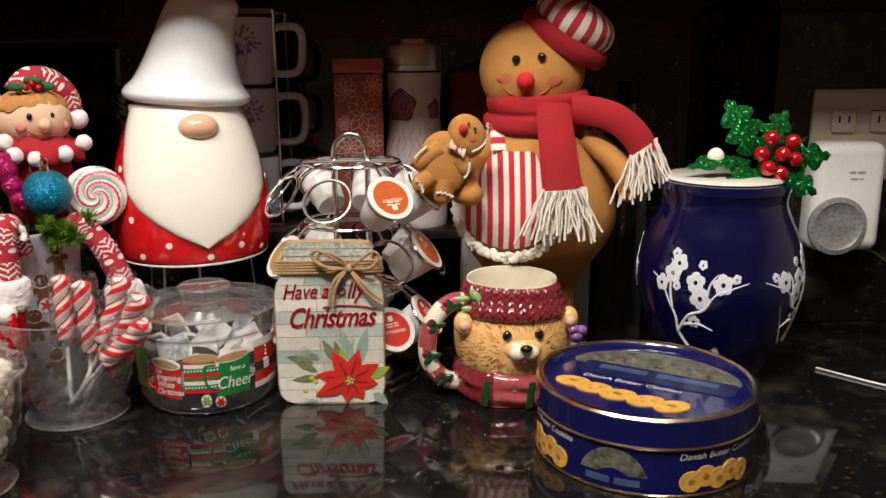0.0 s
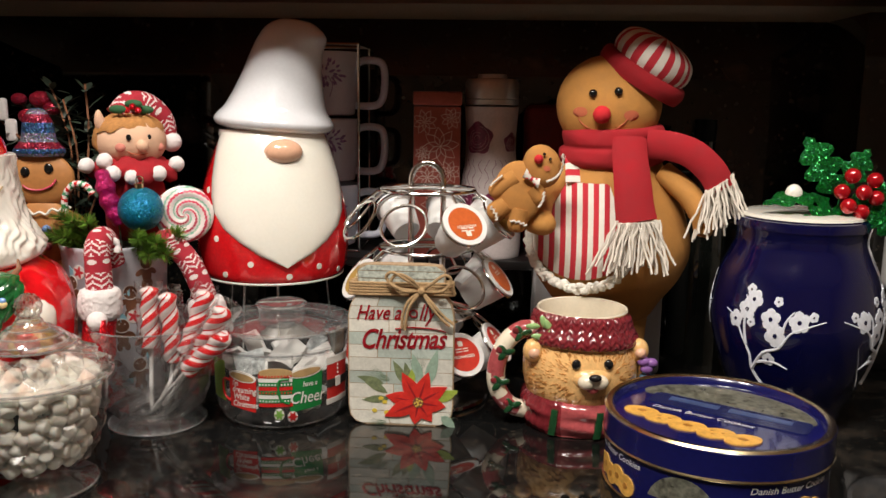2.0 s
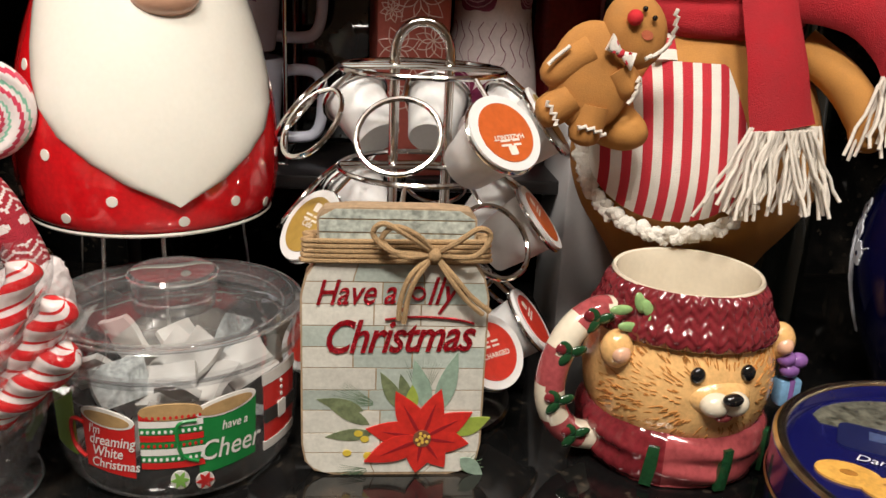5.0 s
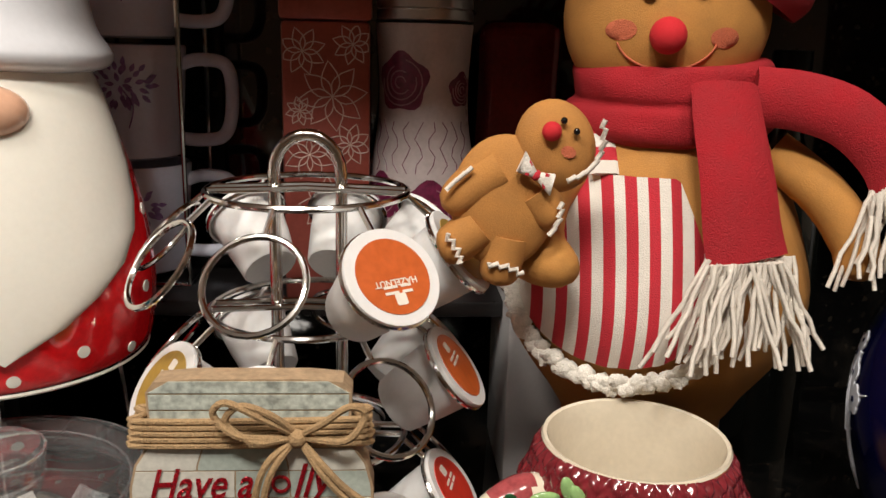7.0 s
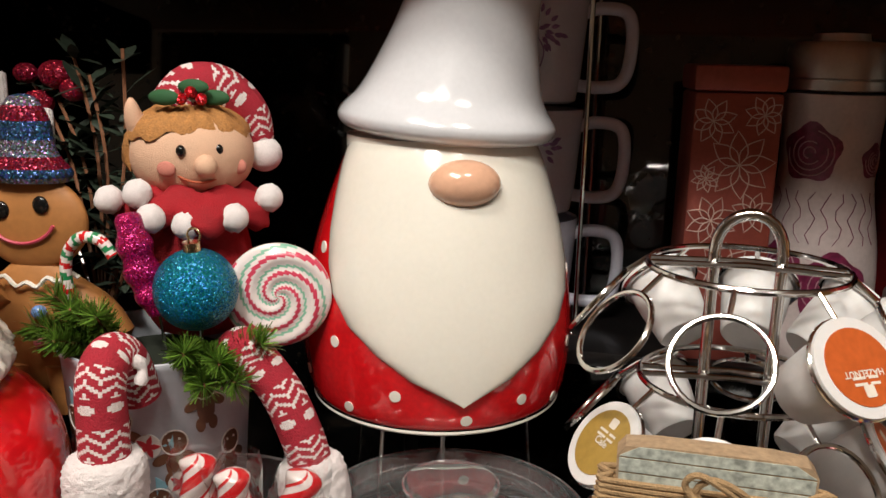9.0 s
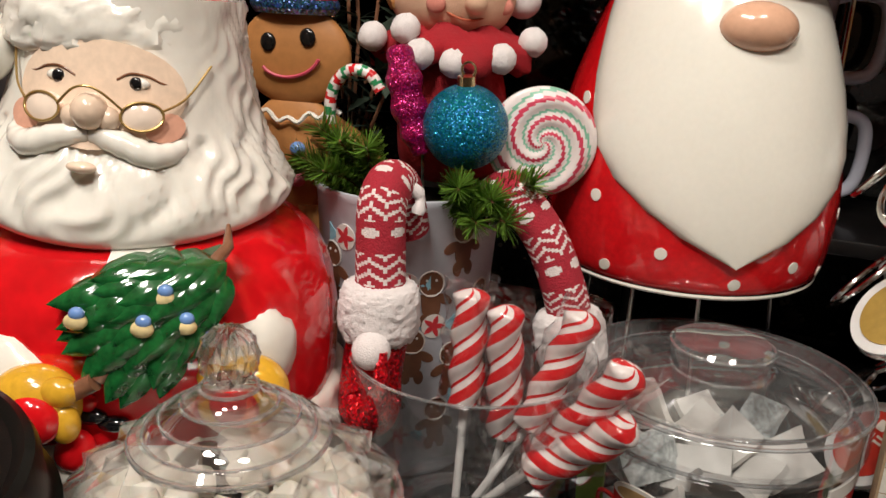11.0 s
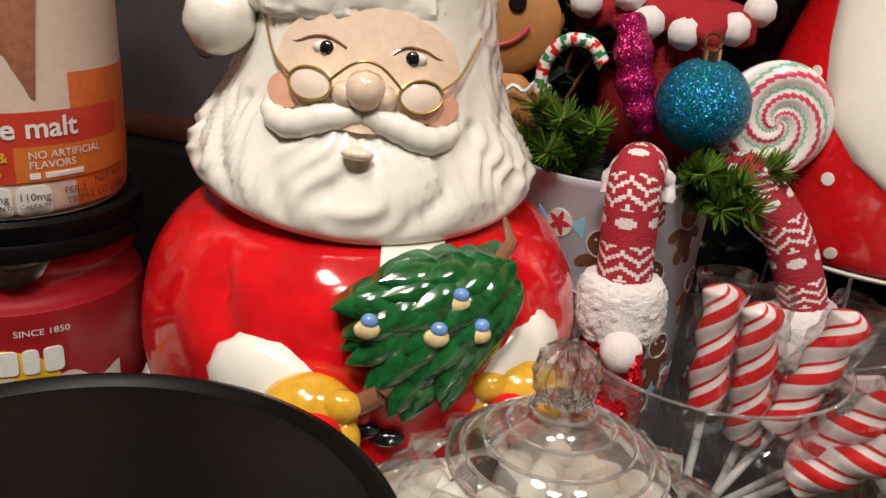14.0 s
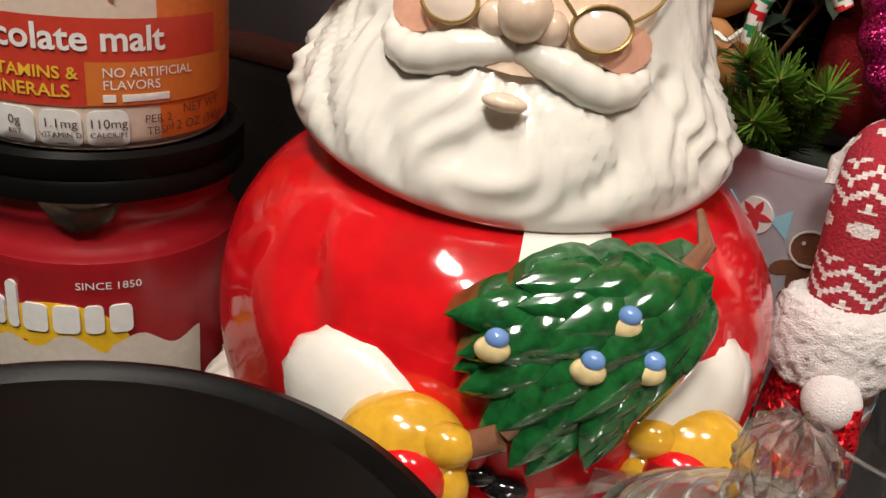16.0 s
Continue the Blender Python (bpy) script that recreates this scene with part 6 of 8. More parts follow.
# ---- wall socket, plug-in unit and cord ----
sk = thing("wall_socket", 0.556, 1.3985, 1.150, 0, "ivory wall socket plate on the granite pier", "socket", kind="structure")
IVORY_P = mat("ivory_plastic", (0.50, 0.44, 0.36), 0.4, var=0.06)
bm = bmesh.new()
slab(bm, 0.118, 0.007, 0.115, (0, 0, 0), 0.003)
part("plate", bm, IVORY_P, sk)
for dx in (-0.02, 0.03):
    bm = bmesh.new()
    slab(bm, 0.032, 0.004, 0.027, (dx, -0.0052, 0.018), 0.004)
    for q in (-0.006, 0.006):
        slab(bm, 0.002, 0.001, 0.009, (dx + q, -0.0073, 0.020), 0, 1)
    part("outlet", bm, [IVORY_P, BLACK_PLASTIC], sk)
pu = thing("plug_in_unit", 0.530, 1.3935, 1.078, 0, "white plastic plug-in unit with a round silver speaker grille", "plug-in device")
WPL = mat("glossy_white_plastic", (0.74, 0.72, 0.72), 0.25, var=0.04)
bm = bmesh.new()
slab(bm, 0.088, 0.046, 0.135, (0, -0.026, 0), 0.014, segs=4)
part("case", bm, WPL, pu)
bm = bmesh.new()
lathe(bm, [(0.036, 0.0), (0.036, 0.004), (0.030, 0.0055), (0.026, 0.003), (0.010, 0.0035), (0.0, 0.005)], 40, 0, Matrix.Translation((-0.014, -0.049, -0.034)) @ Matrix.Rotation(radians(90), 4, "X"))
part("grille", bm, mat("silver_grille", (0.42, 0.42, 0.44), 0.35, metal=0.6, var=0.3, scale=300), pu, "round silver grille")
bm = bmesh.new()
bar_row(bm, 0.006, 0.032, 0.02, 0.003, lambda u, v, h: Vector((u, -0.0492 - h, v)), 0, words=(3, 4))
bar_row(bm, 0.006, 0.024, 0.016, 0.002, lambda u, v, h: Vector((u, -0.0492 - h, v)), 0, words=(4, 2))
part("marking", bm, mat("grey_marking", (0.35, 0.35, 0.35), 0.5), pu)
cd = thing("power_cord", 0.457, 1.231, C, 0, "thin white power cord lying on the granite counter", "cord")
bm = bmesh.new()
tube(bm, spline([(-0.002, 0.004, 0.0013), (0.02, -0.020, 0.0013), (0.05, -0.051, 0.0013), (0.11, -0.10, 0.0013), (0.18, -0.08, 0.0013), (0.22, 0.02, 0.0013), (0.19, 0.13, 0.0013)], 8), 0.0012, 8)
part("cable", bm, WPL, cd)


# ---- Santa-shaped cookie jar ----
def santa_jar(x, y):
    t = thing("cookie_jar", x, y, C, 22, "glossy Santa-shaped ceramic cookie jar holding a small green tree", "cookie jar")
    tprof = curve_prof([(0.086, 0.0), (0.093, 0.006), (0.096, 0.05), (0.0975, 0.09), (0.0985, 0.12), (0.0955, 0.150), (0.088, 0.172), (0.078, 0.188), (0.068, 0.196)], 6)
    bprof = curve_prof([(0.086, 0.0), (0.093, 0.006), (0.096, 0.05), (0.0975, 0.09), (0.0985, 0.120), (0.0965, 0.143), (0.0905, 0.160), (0.081, 0.171), (0.070, 0.178), (0.058, 0.184)], 6)
    def coat(p):
        a = math.atan2(p.y, p.x)
        d = abs(((a + math.pi / 2 + math.pi) % (2 * math.pi)) - math.pi)
        arm = 0.045 * math.exp(-((d - 1.10) / 0.34) ** 2) * math.exp(-((p.z - 0.130) / 0.045) ** 2)
        fore = 0.035 * math.exp(-((d - 0.62 - 6.0 * (p.z - 0.130)) / 0.16) ** 2) * math.exp(-((p.z - 0.135) / 0.022) ** 2)
        crease = -0.055 * math.exp(-((d - 0.60 - 5.0 * (p.z - 0.158)) / 0.055) ** 2) * math.exp(-((p.z - 0.158) / 0.017) ** 2)
        elbow = -0.030 * math.exp(-((d - 0.92 + 7.0 * (p.z - 0.150)) / 0.06) ** 2) * math.exp(-((p.z - 0.150) / 0.012) ** 2)
        seam = -0.012 * math.exp(-((d - 0.26) / 0.03) ** 2) * math.exp(-((p.z - 0.165) / 0.02) ** 2)
        k = 1 + arm + fore + crease + elbow + seam + 0.010 * noise.noise(p * 48)
        return Vector((p.x * k, p.y * k, p.z))
    bm = bmesh.new()
    lathe(bm, [(0, 0)] + bprof + [(0.05, 0.186), (0, 0.186)], 120, 0, warp=coat)
    body = part("jar", bm, SANTA_R, t, "red glazed jar body")
    place = round_place(lambda v: radius_at(tprof, v) * 1.004)
    chest = round_place(lambda v: radius_at(bprof, v) * 1.004)
    # white fur trim round the seat, with lumps
    rnd = random.Random(4)
    bm = bmesh.new()
    def lumps(p):
        k = 1 + 0.045 * noise.noise(p * 75) + 0.02 * noise.noise(p * 190)
        return Vector((p.x * k, p.y * k, p.z + 0.003 * noise.noise(p * 70)))
    lathe(bm, curve_prof([(0.094, 0.036), (0.103, 0.042), (0.1068, 0.056), (0.1068, 0.076), (0.103, 0.091), (0.095, 0.097)], 5), 110, 0, warp=lumps)
    part("fur_trim", bm, SANTA_W, t, "white glazed fur trim")
    # front placket
    bm = bmesh.new()
    strip(bm, [0.010 + 0.0025 * i for i in range(11)], [0.178] * 11, [0.145] * 11, 0.0026, chest)
    part("placket", bm, SANTA_W, t, "white coat front")
    # cuffs and mittens
    for u, v, ru, rv, tr in ((-0.032, 0.122, 0.024, 0.020, 0.5), (0.076, 0.126, 0.020, 0.022, -0.6)):
        c = place(u, v, -0.004)
        bm = bmesh.new()
        m = Matrix.Rotation(u / 0.1, 3, "Z")
        lathe(bm, [(0.024 * math.sin(math.pi * k / 14), -0.024 * math.cos(math.pi * k / 14)) for k in range(15)], 32, 0, Matrix.Translation(c) @ m.to_4x4() @ Matrix.Rotation(tr, 4, "Y") @ Matrix.Diagonal((1.12, 0.55, 0.92, 1)), warp=lambda p: p * (1 + 0.07 * noise.noise(p * 160)))
        part("cuff", bm, SANTA_W, t, "white glazed cuff")
    for u, v, s in ((-0.0125, 0.1205, 1), (0.070, 0.118, -1)):
        c = place(u, v, 0.006)
        bm = bmesh.new()
        ball(bm, c, 0.0170, 0, 28, 18, (1.12, 0.8, 0.98))
        ball(bm, c + Vector((s * 0.0125, -0.006, 0.008)), 0.0072, 0, 18, 12, (1.1, 0.8, 0.9))
        ball(bm, c + Vector((s * 0.0135, -0.006, -0.006)), 0.0075, 0, 18, 12, (0.9, 0.8, 1.2))
        part("mitten", bm, GOLD_GLAZE, t, "mustard glazed mitten")
        bm = bmesh.new()
        ball(bm, c + Vector((s * 0.003, -0.0105, -0.0025)), 0.0115, 0, 20, 14, (1.0, 0.62, 0.92), Matrix.Rotation(0.7, 3, "Y"))
        part("mitten_palm", bm, SANTA_R, t, "red glazed patch")
    bm = bmesh.new()
    ball(bm, place(0.001, 0.0985, 0.006), 0.0095, 0, 18, 12, (0.9, 0.6, 1.1), Matrix.Rotation(0.5, 3, "Y"))
    part("ribbon", bm, SANTA_R, t, "red glazed ribbon end")
    for u, v in ((0.0065, 0.1125), (0.0160, 0.1085)):
        bm = bmesh.new()
        ball(bm, place(u, v, 0.001), 0.0062, 0, 14, 10, (1.2, 0.6, 0.6))
        part("button", bm, BLACK_GLAZE, t, "black glazed spot")
    bm = bmesh.new()
    ball(bm, place(0.006, 0.119, 0.001), 0.0042, 0, 12, 8)
    part("button", bm, SANTA_R, t, "red glazed spot")
    for s in (-1, 1):
        bm = bmesh.new()
        ball(bm, (s * 0.048 + 0.007, -0.104, 0.066), 0.0225, 0, 28, 18, (1.0, 1.05, 1.65))
        part("boot", bm, BLACK_GLAZE, t, "shiny black boot")
    # little tree: layered glazed boughs that fan out from its tip
    bm = bmesh.new()
    tube(bm, [place(-0.001, 0.1245, 0.009), place(0.012, 0.1330, 0.011)], [0.0042, 0.004], 10)
    tube(bm, [place(0.012, 0.1330, 0.008), place(0.034, 0.160, 0.006), place(0.052, 0.174, 0.009), place(0.0575, 0.1815, 0.011), place(0.0585, 0.188, 0.007)], [0.004, 0.004, 0.0036, 0.0026, 0.001], 10)
    tree = part("tree_trunk", bm, BROWN_GLAZE, t, "brown glazed tree trunk")
    rnd = random.Random(8)
    tip = (0.0555, 0.1775)
    def reach(th):
        return float(np.interp(th, (184, 192, 200, 208, 216, 229, 238, 247, 255, 262), (0.046, 0.056, 0.066, 0.064, 0.067, 0.071, 0.068, 0.058, 0.049, 0.040)))
    bm = bmesh.new()
    plate(bm, [(tip[0] + 0.004, tip[1] + 0.002)] + [(tip[0] + (reach(th) - 0.024) * math.cos(radians(th)), tip[1] + (reach(th) - 0.024) * math.sin(radians(th))) for th in np.linspace(188, 262, 16)], 0.008, place, 0, 0.003)
    part("foliage", bm, GREEN_GLAZE, tree)
    for row in range(7):
        q = row / 6
        count = 9 - row
        for k in range(count):
            th = 189 + 72 * (k + 0.5 * (row % 2)) / max(count - 0.5, 1) + rnd.uniform(-2.5, 2.5)
            rho = (reach(th) - 0.023) * (1 - q) + 0.001 * q + rnd.uniform(-0.0015, 0.0015)
            u, v = tip[0] + rho * math.cos(radians(th)), tip[1] + rho * math.sin(radians(th))
            bm = bmesh.new()
            plate(bm, leaf_shape(u, v, rnd.uniform(0.0205, 0.0265), 0.0058, radians(th + rnd.uniform(-9, 9)), 7), 0.0086 + 0.0012 * row + 0.0014 * (k % 2), place, 0, 0.0026)
            part("bough", bm, GREEN_GLAZE, tree)
    for u, v in ((0.0066, 0.159), (0.035, 0.1662), (0.0284, 0.1553), (0.0429, 0.1547)):
        c = place(u, v, 0.0150)
        bm = bmesh.new()
        ball(bm, c, 0.0046, 0, 16, 10, (1.05, 0.7, 0.8))
        part("bauble", bm, mat("cream_glaze", (0.72, 0.58, 0.30), 0.15, var=0.3, scale=200, coat=0.5), tree)
        bm = bmesh.new()
        ball(bm, c + Vector((0.0008, -0.0002, 0.0034)), 0.0036, 0, 14, 10, (0.9, 0.75, 0.8))
        part("bauble_cap", bm, BLUE_PAINT, tree, "light blue bauble cap")
    # head as lid: wavy beard, hair, hat
    hprof = curve_prof([(0.060, 0.184), (0.073, 0.182), (0.0795, 0.1865), (0.0795, 0.196), (0.0735, 0.209), (0.0645, 0.223), (0.0580, 0.240), (0.0535, 0.258), (0.0515, 0.272), (0.0510, 0.284)], 7)
    def beard(p):
        a = math.atan2(p.y, p.x)
        front = max(0.0, math.cos(a + math.pi / 2))
        low = max(0.0, min(1.0, (0.232 - p.z) / 0.032))
        side = max(0.0, 1 - front * 1.35) if p.z > 0.225 else 1.0
        curl = 1.6 * abs(math.sin(8 * a + 0.9 * math.sin(p.z * 130 + 3 * a) + 1.6 * noise.noise(p * 24))) - 1
        strand = 1 - 2 * abs(math.sin(24 * a + 2.6 * math.sin(p.z * 120 + 5 * a) + 2.5 * noise.noise(p * 40)))
        hem = max(0.0, min(1.0, (p.z - 0.1865) / 0.010))
        k = 1 + (0.026 * curl + 0.019 * strand) * max(low, side) * hem
        drop = (0.006 * (1 - front) - 0.005 * front ** 2) * max(0, min(1, (0.21 - p.z) / 0.02))
        return Vector((p.x * k, p.y * k, p.z + drop))
    bm = bmesh.new()
    lathe(bm, [(0, 0.184)] + hprof + [(0, 0.285)], 200, 0, warp=beard)
    lid = part("lid", bm, SANTA_W, t, "white glazed head-shaped lid", sharp=1.4)
    lid.matrix_local = Matrix.Translation((-0.003, 0, 0.185)) @ Matrix.Rotation(radians(4), 4, "Y") @ Matrix.Diagonal((0.965, 0.965, 1, 1)) @ Matrix.Translation((0, 0, -0.185))
    hp = round_place(lambda v: radius_at(hprof, min(max(v, 0.16), 0.283)))
    # face
    FACE = mat("ivory_peach_glaze", (0.78, 0.60, 0.46), 0.15, var=0.12, scale=45, coat=0.6)
    bm = bmesh.new()
    fo = [(0.038 * math.cos(a) + 0.001, 0.2420 + 0.0225 * math.sin(a)) for a in np.linspace(0, 2 * math.pi, 33)[:-1]]
    plate(bm, fo, 0.0022, hp, 0, 0.001)
    part("face", bm, FACE, lid, "peach glazed face")
    bm = bmesh.new()
    ball(bm, hp(0.001, 0.2355, 0.0065), 0.0080, 0, 22, 14, (1, 1.05, 1.0))
    ball(bm, hp(-0.006, 0.2325, 0.004), 0.0055, 0, 14, 10)
    ball(bm, hp(0.008, 0.2325, 0.004), 0.0055, 0, 14, 10)
    part("nose", bm, FACE, lid)
    for s in (-1, 1):
        bm = bmesh.new()
        plate(bm, ellipse(s * 0.0310, 0.2300, 0.0090, 0.0062, 18), 0.0024, hp, 0, 0.001)
        part("cheek", bm, BLUSH_GLAZE, lid, "blushed cheek")
        bm = bmesh.new()
        tube(bm, spline([hp(0.001 + s * 0.0005, 0.2260, 0.0010), hp(s * 0.013, 0.2232, 0.0022), hp(s * 0.027, 0.2185, 0.0012), hp(s * 0.039, 0.2205, -0.0015), hp(s * 0.045, 0.2290, -0.0050)], 6), [0.0040 + 0.0019 * math.sin(math.pi * min(1, i / 20)) + 0.00035 * math.sin(i * 2.1) - 0.002 * max(0, (i - 18) / 6) for i in range(25)], 16)
        part("moustache", bm, SANTA_W, lid)
        bm = bmesh.new()
        c = hp(s * 0.0165 + 0.001, 0.2475, 0.0015)
        ball(bm, c, 0.0050, 0, 18, 12, (1.15, 0.5, 0.55))
        ball(bm, c + Vector((0, -0.0014, 0)), 0.0030, 1, 14, 10, (1, 0.6, 1.0))
        part("eye", bm, [SANTA_W, BLACK_GLAZE], lid, "black painted eye")
        bm = bmesh.new()
        tube(bm, spline([hp(s * 0.0085 + 0.001, 0.2485, 0.0028), hp(s * 0.0145, 0.2515, 0.0030), hp(s * 0.0215, 0.2508, 0.0028), hp(s * 0.028, 0.2480, 0.0022), hp(s * 0.034, 0.2478, 0.0014)], 5), 0.0006, 6)
        part("brow_line", bm, BROWN_GLAZE, lid, "thin painted brow line")
        bm = bmesh.new()
        ring = [hp(s * 0.0198 + 0.001 + 0.0080 * math.cos(a), 0.2350 + 0.0058 * math.sin(a), 0.0075) for a in np.linspace(0, 2 * math.pi, 25)[:-1]]
        tube(bm, ring, 0.0006, 6, closed=True)
        tube(bm, spline([hp(s * 0.0275, 0.2370, 0.007), hp(s * 0.038, 0.2425, 0.004), hp(s * 0.050, 0.2560, 0.002)], 5), 0.0006, 6)
        part("spectacle_rim", bm, GOLD_LINE, lid, "thin gilt spectacle rim")
        bm = bmesh.new()
        plate(bm, ellipse(s * 0.0198 + 0.001, 0.2350, 0.0077, 0.0055, 20), 0.0068, hp, 0, 0.0016)
        part("lens", bm, mat("pale_peach_lens", (0.80, 0.66, 0.55), 0.08, var=0.05, coat=0.8), lid, "glossy pale lens")
    bm = bmesh.new()
    tube(bm, spline([hp(-0.0112, 0.2375, 0.008), hp(-0.004, 0.2445, 0.0135), hp(0.001, 0.2465, 0.0145), hp(0.006, 0.2445, 0.0135), hp(0.0130, 0.2375, 0.008)], 5), 0.0006, 6)
    part("spectacle_bridge", bm, GOLD_LINE, lid)
    bm = bmesh.new()
    ball(bm, hp(0.001, 0.2132, 0.0042), 0.0060, 0, 18, 12, (1.1, 0.6, 0.42))
    part("lip", bm, FACE, lid)
    # hat: lumpy fur band, pompom, red crown
    bm = bmesh.new()
    def fur(p):
        k = 1 + 0.030 * noise.noise(p * 120) + 0.030 * noise.noise(p * 300)
        return Vector((p.x * k, p.y * k, p.z + 0.002 * noise.noise(p * 100)))
    lathe(bm, curve_prof([(0.052, 0.2545), (0.0565, 0.2555), (0.0595, 0.262), (0.0590, 0.274), (0.0555, 0.282), (0.049, 0.285)], 6), 130, 0, warp=fur)
    part("hat_band", bm, SANTA_W, lid, "bumpy white fur band").matrix_local = Matrix.Translation((-0.006, 0.002, 0)) @ Matrix.Diagonal((0.945, 0.96, 1, 1))
    bm = bmesh.new()
    lathe(bm, [(0.0150 * math.sin(math.pi * k / 16), -0.0150 * math.cos(math.pi * k / 16)) for k in range(17)], 40, 0, Matrix.Translation((-0.0640, -0.027, 0.2500)), warp=lambda p: p * (1 + 0.06 * noise.noise(p * 170)))
    part("pompom", bm, SANTA_W, lid, "white glazed pompom")
    bm = bmesh.new()
    lathe(bm, curve_prof([(0.051, 0.280), (0.0505, 0.288), (0.045, 0.299), (0.034, 0.307), (0.016, 0.311), (0.0, 0.312)], 5), 64)
    part("hat_crown", bm, SANTA_R, lid, "red glazed hat crown").matrix_local = Matrix.Translation((-0.006, 0.002, 0)) @ Matrix.Diagonal((0.96, 0.97, 1, 1))


santa_jar(-0.507, 1.084)


# ---- bucket with elf doll and Christmas picks ----
def bucket(x, y):
    t = thing("bucket", x, y, C, 0, "white metal bucket printed with gingerbread men and mints", "bucket")
    t.scale = (1, 1, 1.035)
    prof = [(0.044, 0.0), (0.0455, 0.002), (0.056, 0.168), (0.0575, 0.170), (0.0575, 0.173), (0.055, 0.173), (0.054, 0.165), (0.044, 0.006), (0, 0.005)]
    bm = bmesh.new()
    lathe(bm, [(0, 0)] + prof, 56)
    part("shell", bm, mat("white_bucket_enamel", (0.62, 0.64, 0.70), 0.35, var=0.06), t)
    bm = bmesh.new()
    lathe(bm, curve_prof([(0.0535, 0.150), (0.04, 0.160), (0.0, 0.164)], 4), 32)
    part("filling", bm, mat("dark_foam", (0.015, 0.02, 0.012), 0.9), t)
    place = round_place(lambda v: 0.0455 + 0.0105 * v / 0.168)
    BR = mat("gingerbread_print", (0.15, 0.06, 0.03), 0.5, var=0.2)
    IC = mat("icing_print", (0.66, 0.62, 0.58), 0.5)
    AQ = mat("aqua_print", (0.25, 0.50, 0.60), 0.5)
    RD = mat("mint_red_print", (0.50, 0.03, 0.04), 0.5)
    for deg, v in ((-30, 0.13), (8, 0.135), (40, 0.12), (62, 0.15), (-8, 0.10), (28, 0.085), (55, 0.075), (80, 0.11), (-45, 0.085), (10, 0.055), (45, 0.04), (-25, 0.045)):
        u = radians(deg) * 0.052
        bm = bmesh.new()
        plate(bm, ellipse(u, v + 0.006, 0.0075, 0.0075, 16), 0.0004, place, 0)
        plate(bm, ellipse(u, v - 0.007, 0.0058, 0.010, 16), 0.0005, place, 0)
        for s in (-1, 1):
            plate(bm, ellipse(u + s * 0.008, v - 0.004, 0.0055, 0.003, 12, -s * 0.5), 0.0005, place, 0)
            plate(bm, ellipse(u + s * 0.004, v - 0.017, 0.003, 0.0045, 12), 0.0005, place, 0)
            plate(bm, ellipse(u + s * 0.0028, v + 0.008, 0.0008, 0.0008, 6), 0.0009, place, 1)
        tube(bm, [place(u + 0.0075 * math.cos(a), v + 0.006 + 0.0075 * math.sin(a), 0.0006) for a in np.linspace(0, 6.28, 17)[:-1]], 0.0005, 4, 1, closed=True)
        tube(bm, [place(u - 0.002 + 0.001 * k, v - 0.001, 0.0009) for k in range(5)], 0.0006, 4, 1)
        part("printed_gingerbread", bm, [BR, IC], t)
    for deg, v in ((-18, 0.148), (24, 0.125), (-2, 0.073), (42, 0.100), (70, 0.055), (-40, 0.112), (20, 0.03)):
        u = radians(deg) * 0.052
        bm = bmesh.new()
        for s in (-1, 1):
            plate(bm, [(u + s * 0.006, v), (u + s * 0.014, v + 0.006), (u + s * 0.014, v - 0.006)], 0.0004, place, 2)
        plate(bm, ellipse(u, v, 0.0075, 0.0075, 18), 0.0006, place, 1)
        for k in range(5):
            plate(bm, leaf_shape(u, v, 0.0072, 0.0016, k * 1.2566, 4), 0.0009, place, 0)
        part("printed_mint", bm, [RD, IC, AQ], t)


bucket(-0.415, 1.212)


def knit(bm, path, r0, r1, seg=16):
    """A knitted limb: red with white zigzag stitches."""
    path = [a.lerp(b, q) for a, b in zip(path, path[1:]) for q in (0, 0.34, 0.67)] + [path[-1]]
    seg *= 2
    n = len(path)
    fs = tube(bm, path, [r0 + (r1 - r0) * i / (n - 1) for i in range(n)], seg, 0)
    for i, f in enumerate(fs[:-2]):
        ring, k = divmod(i, seg)
        m = ring % 34
        tri = abs(k % 8 - 4)
        if (4 <= m <= 20 and (m - tri * 1.2) % 6.0 < 2.4) or (24 <= m <= 28 and abs(k % 8 - 4) < 3 - abs(m - 26) * 0.9):
            f.material_index = 1


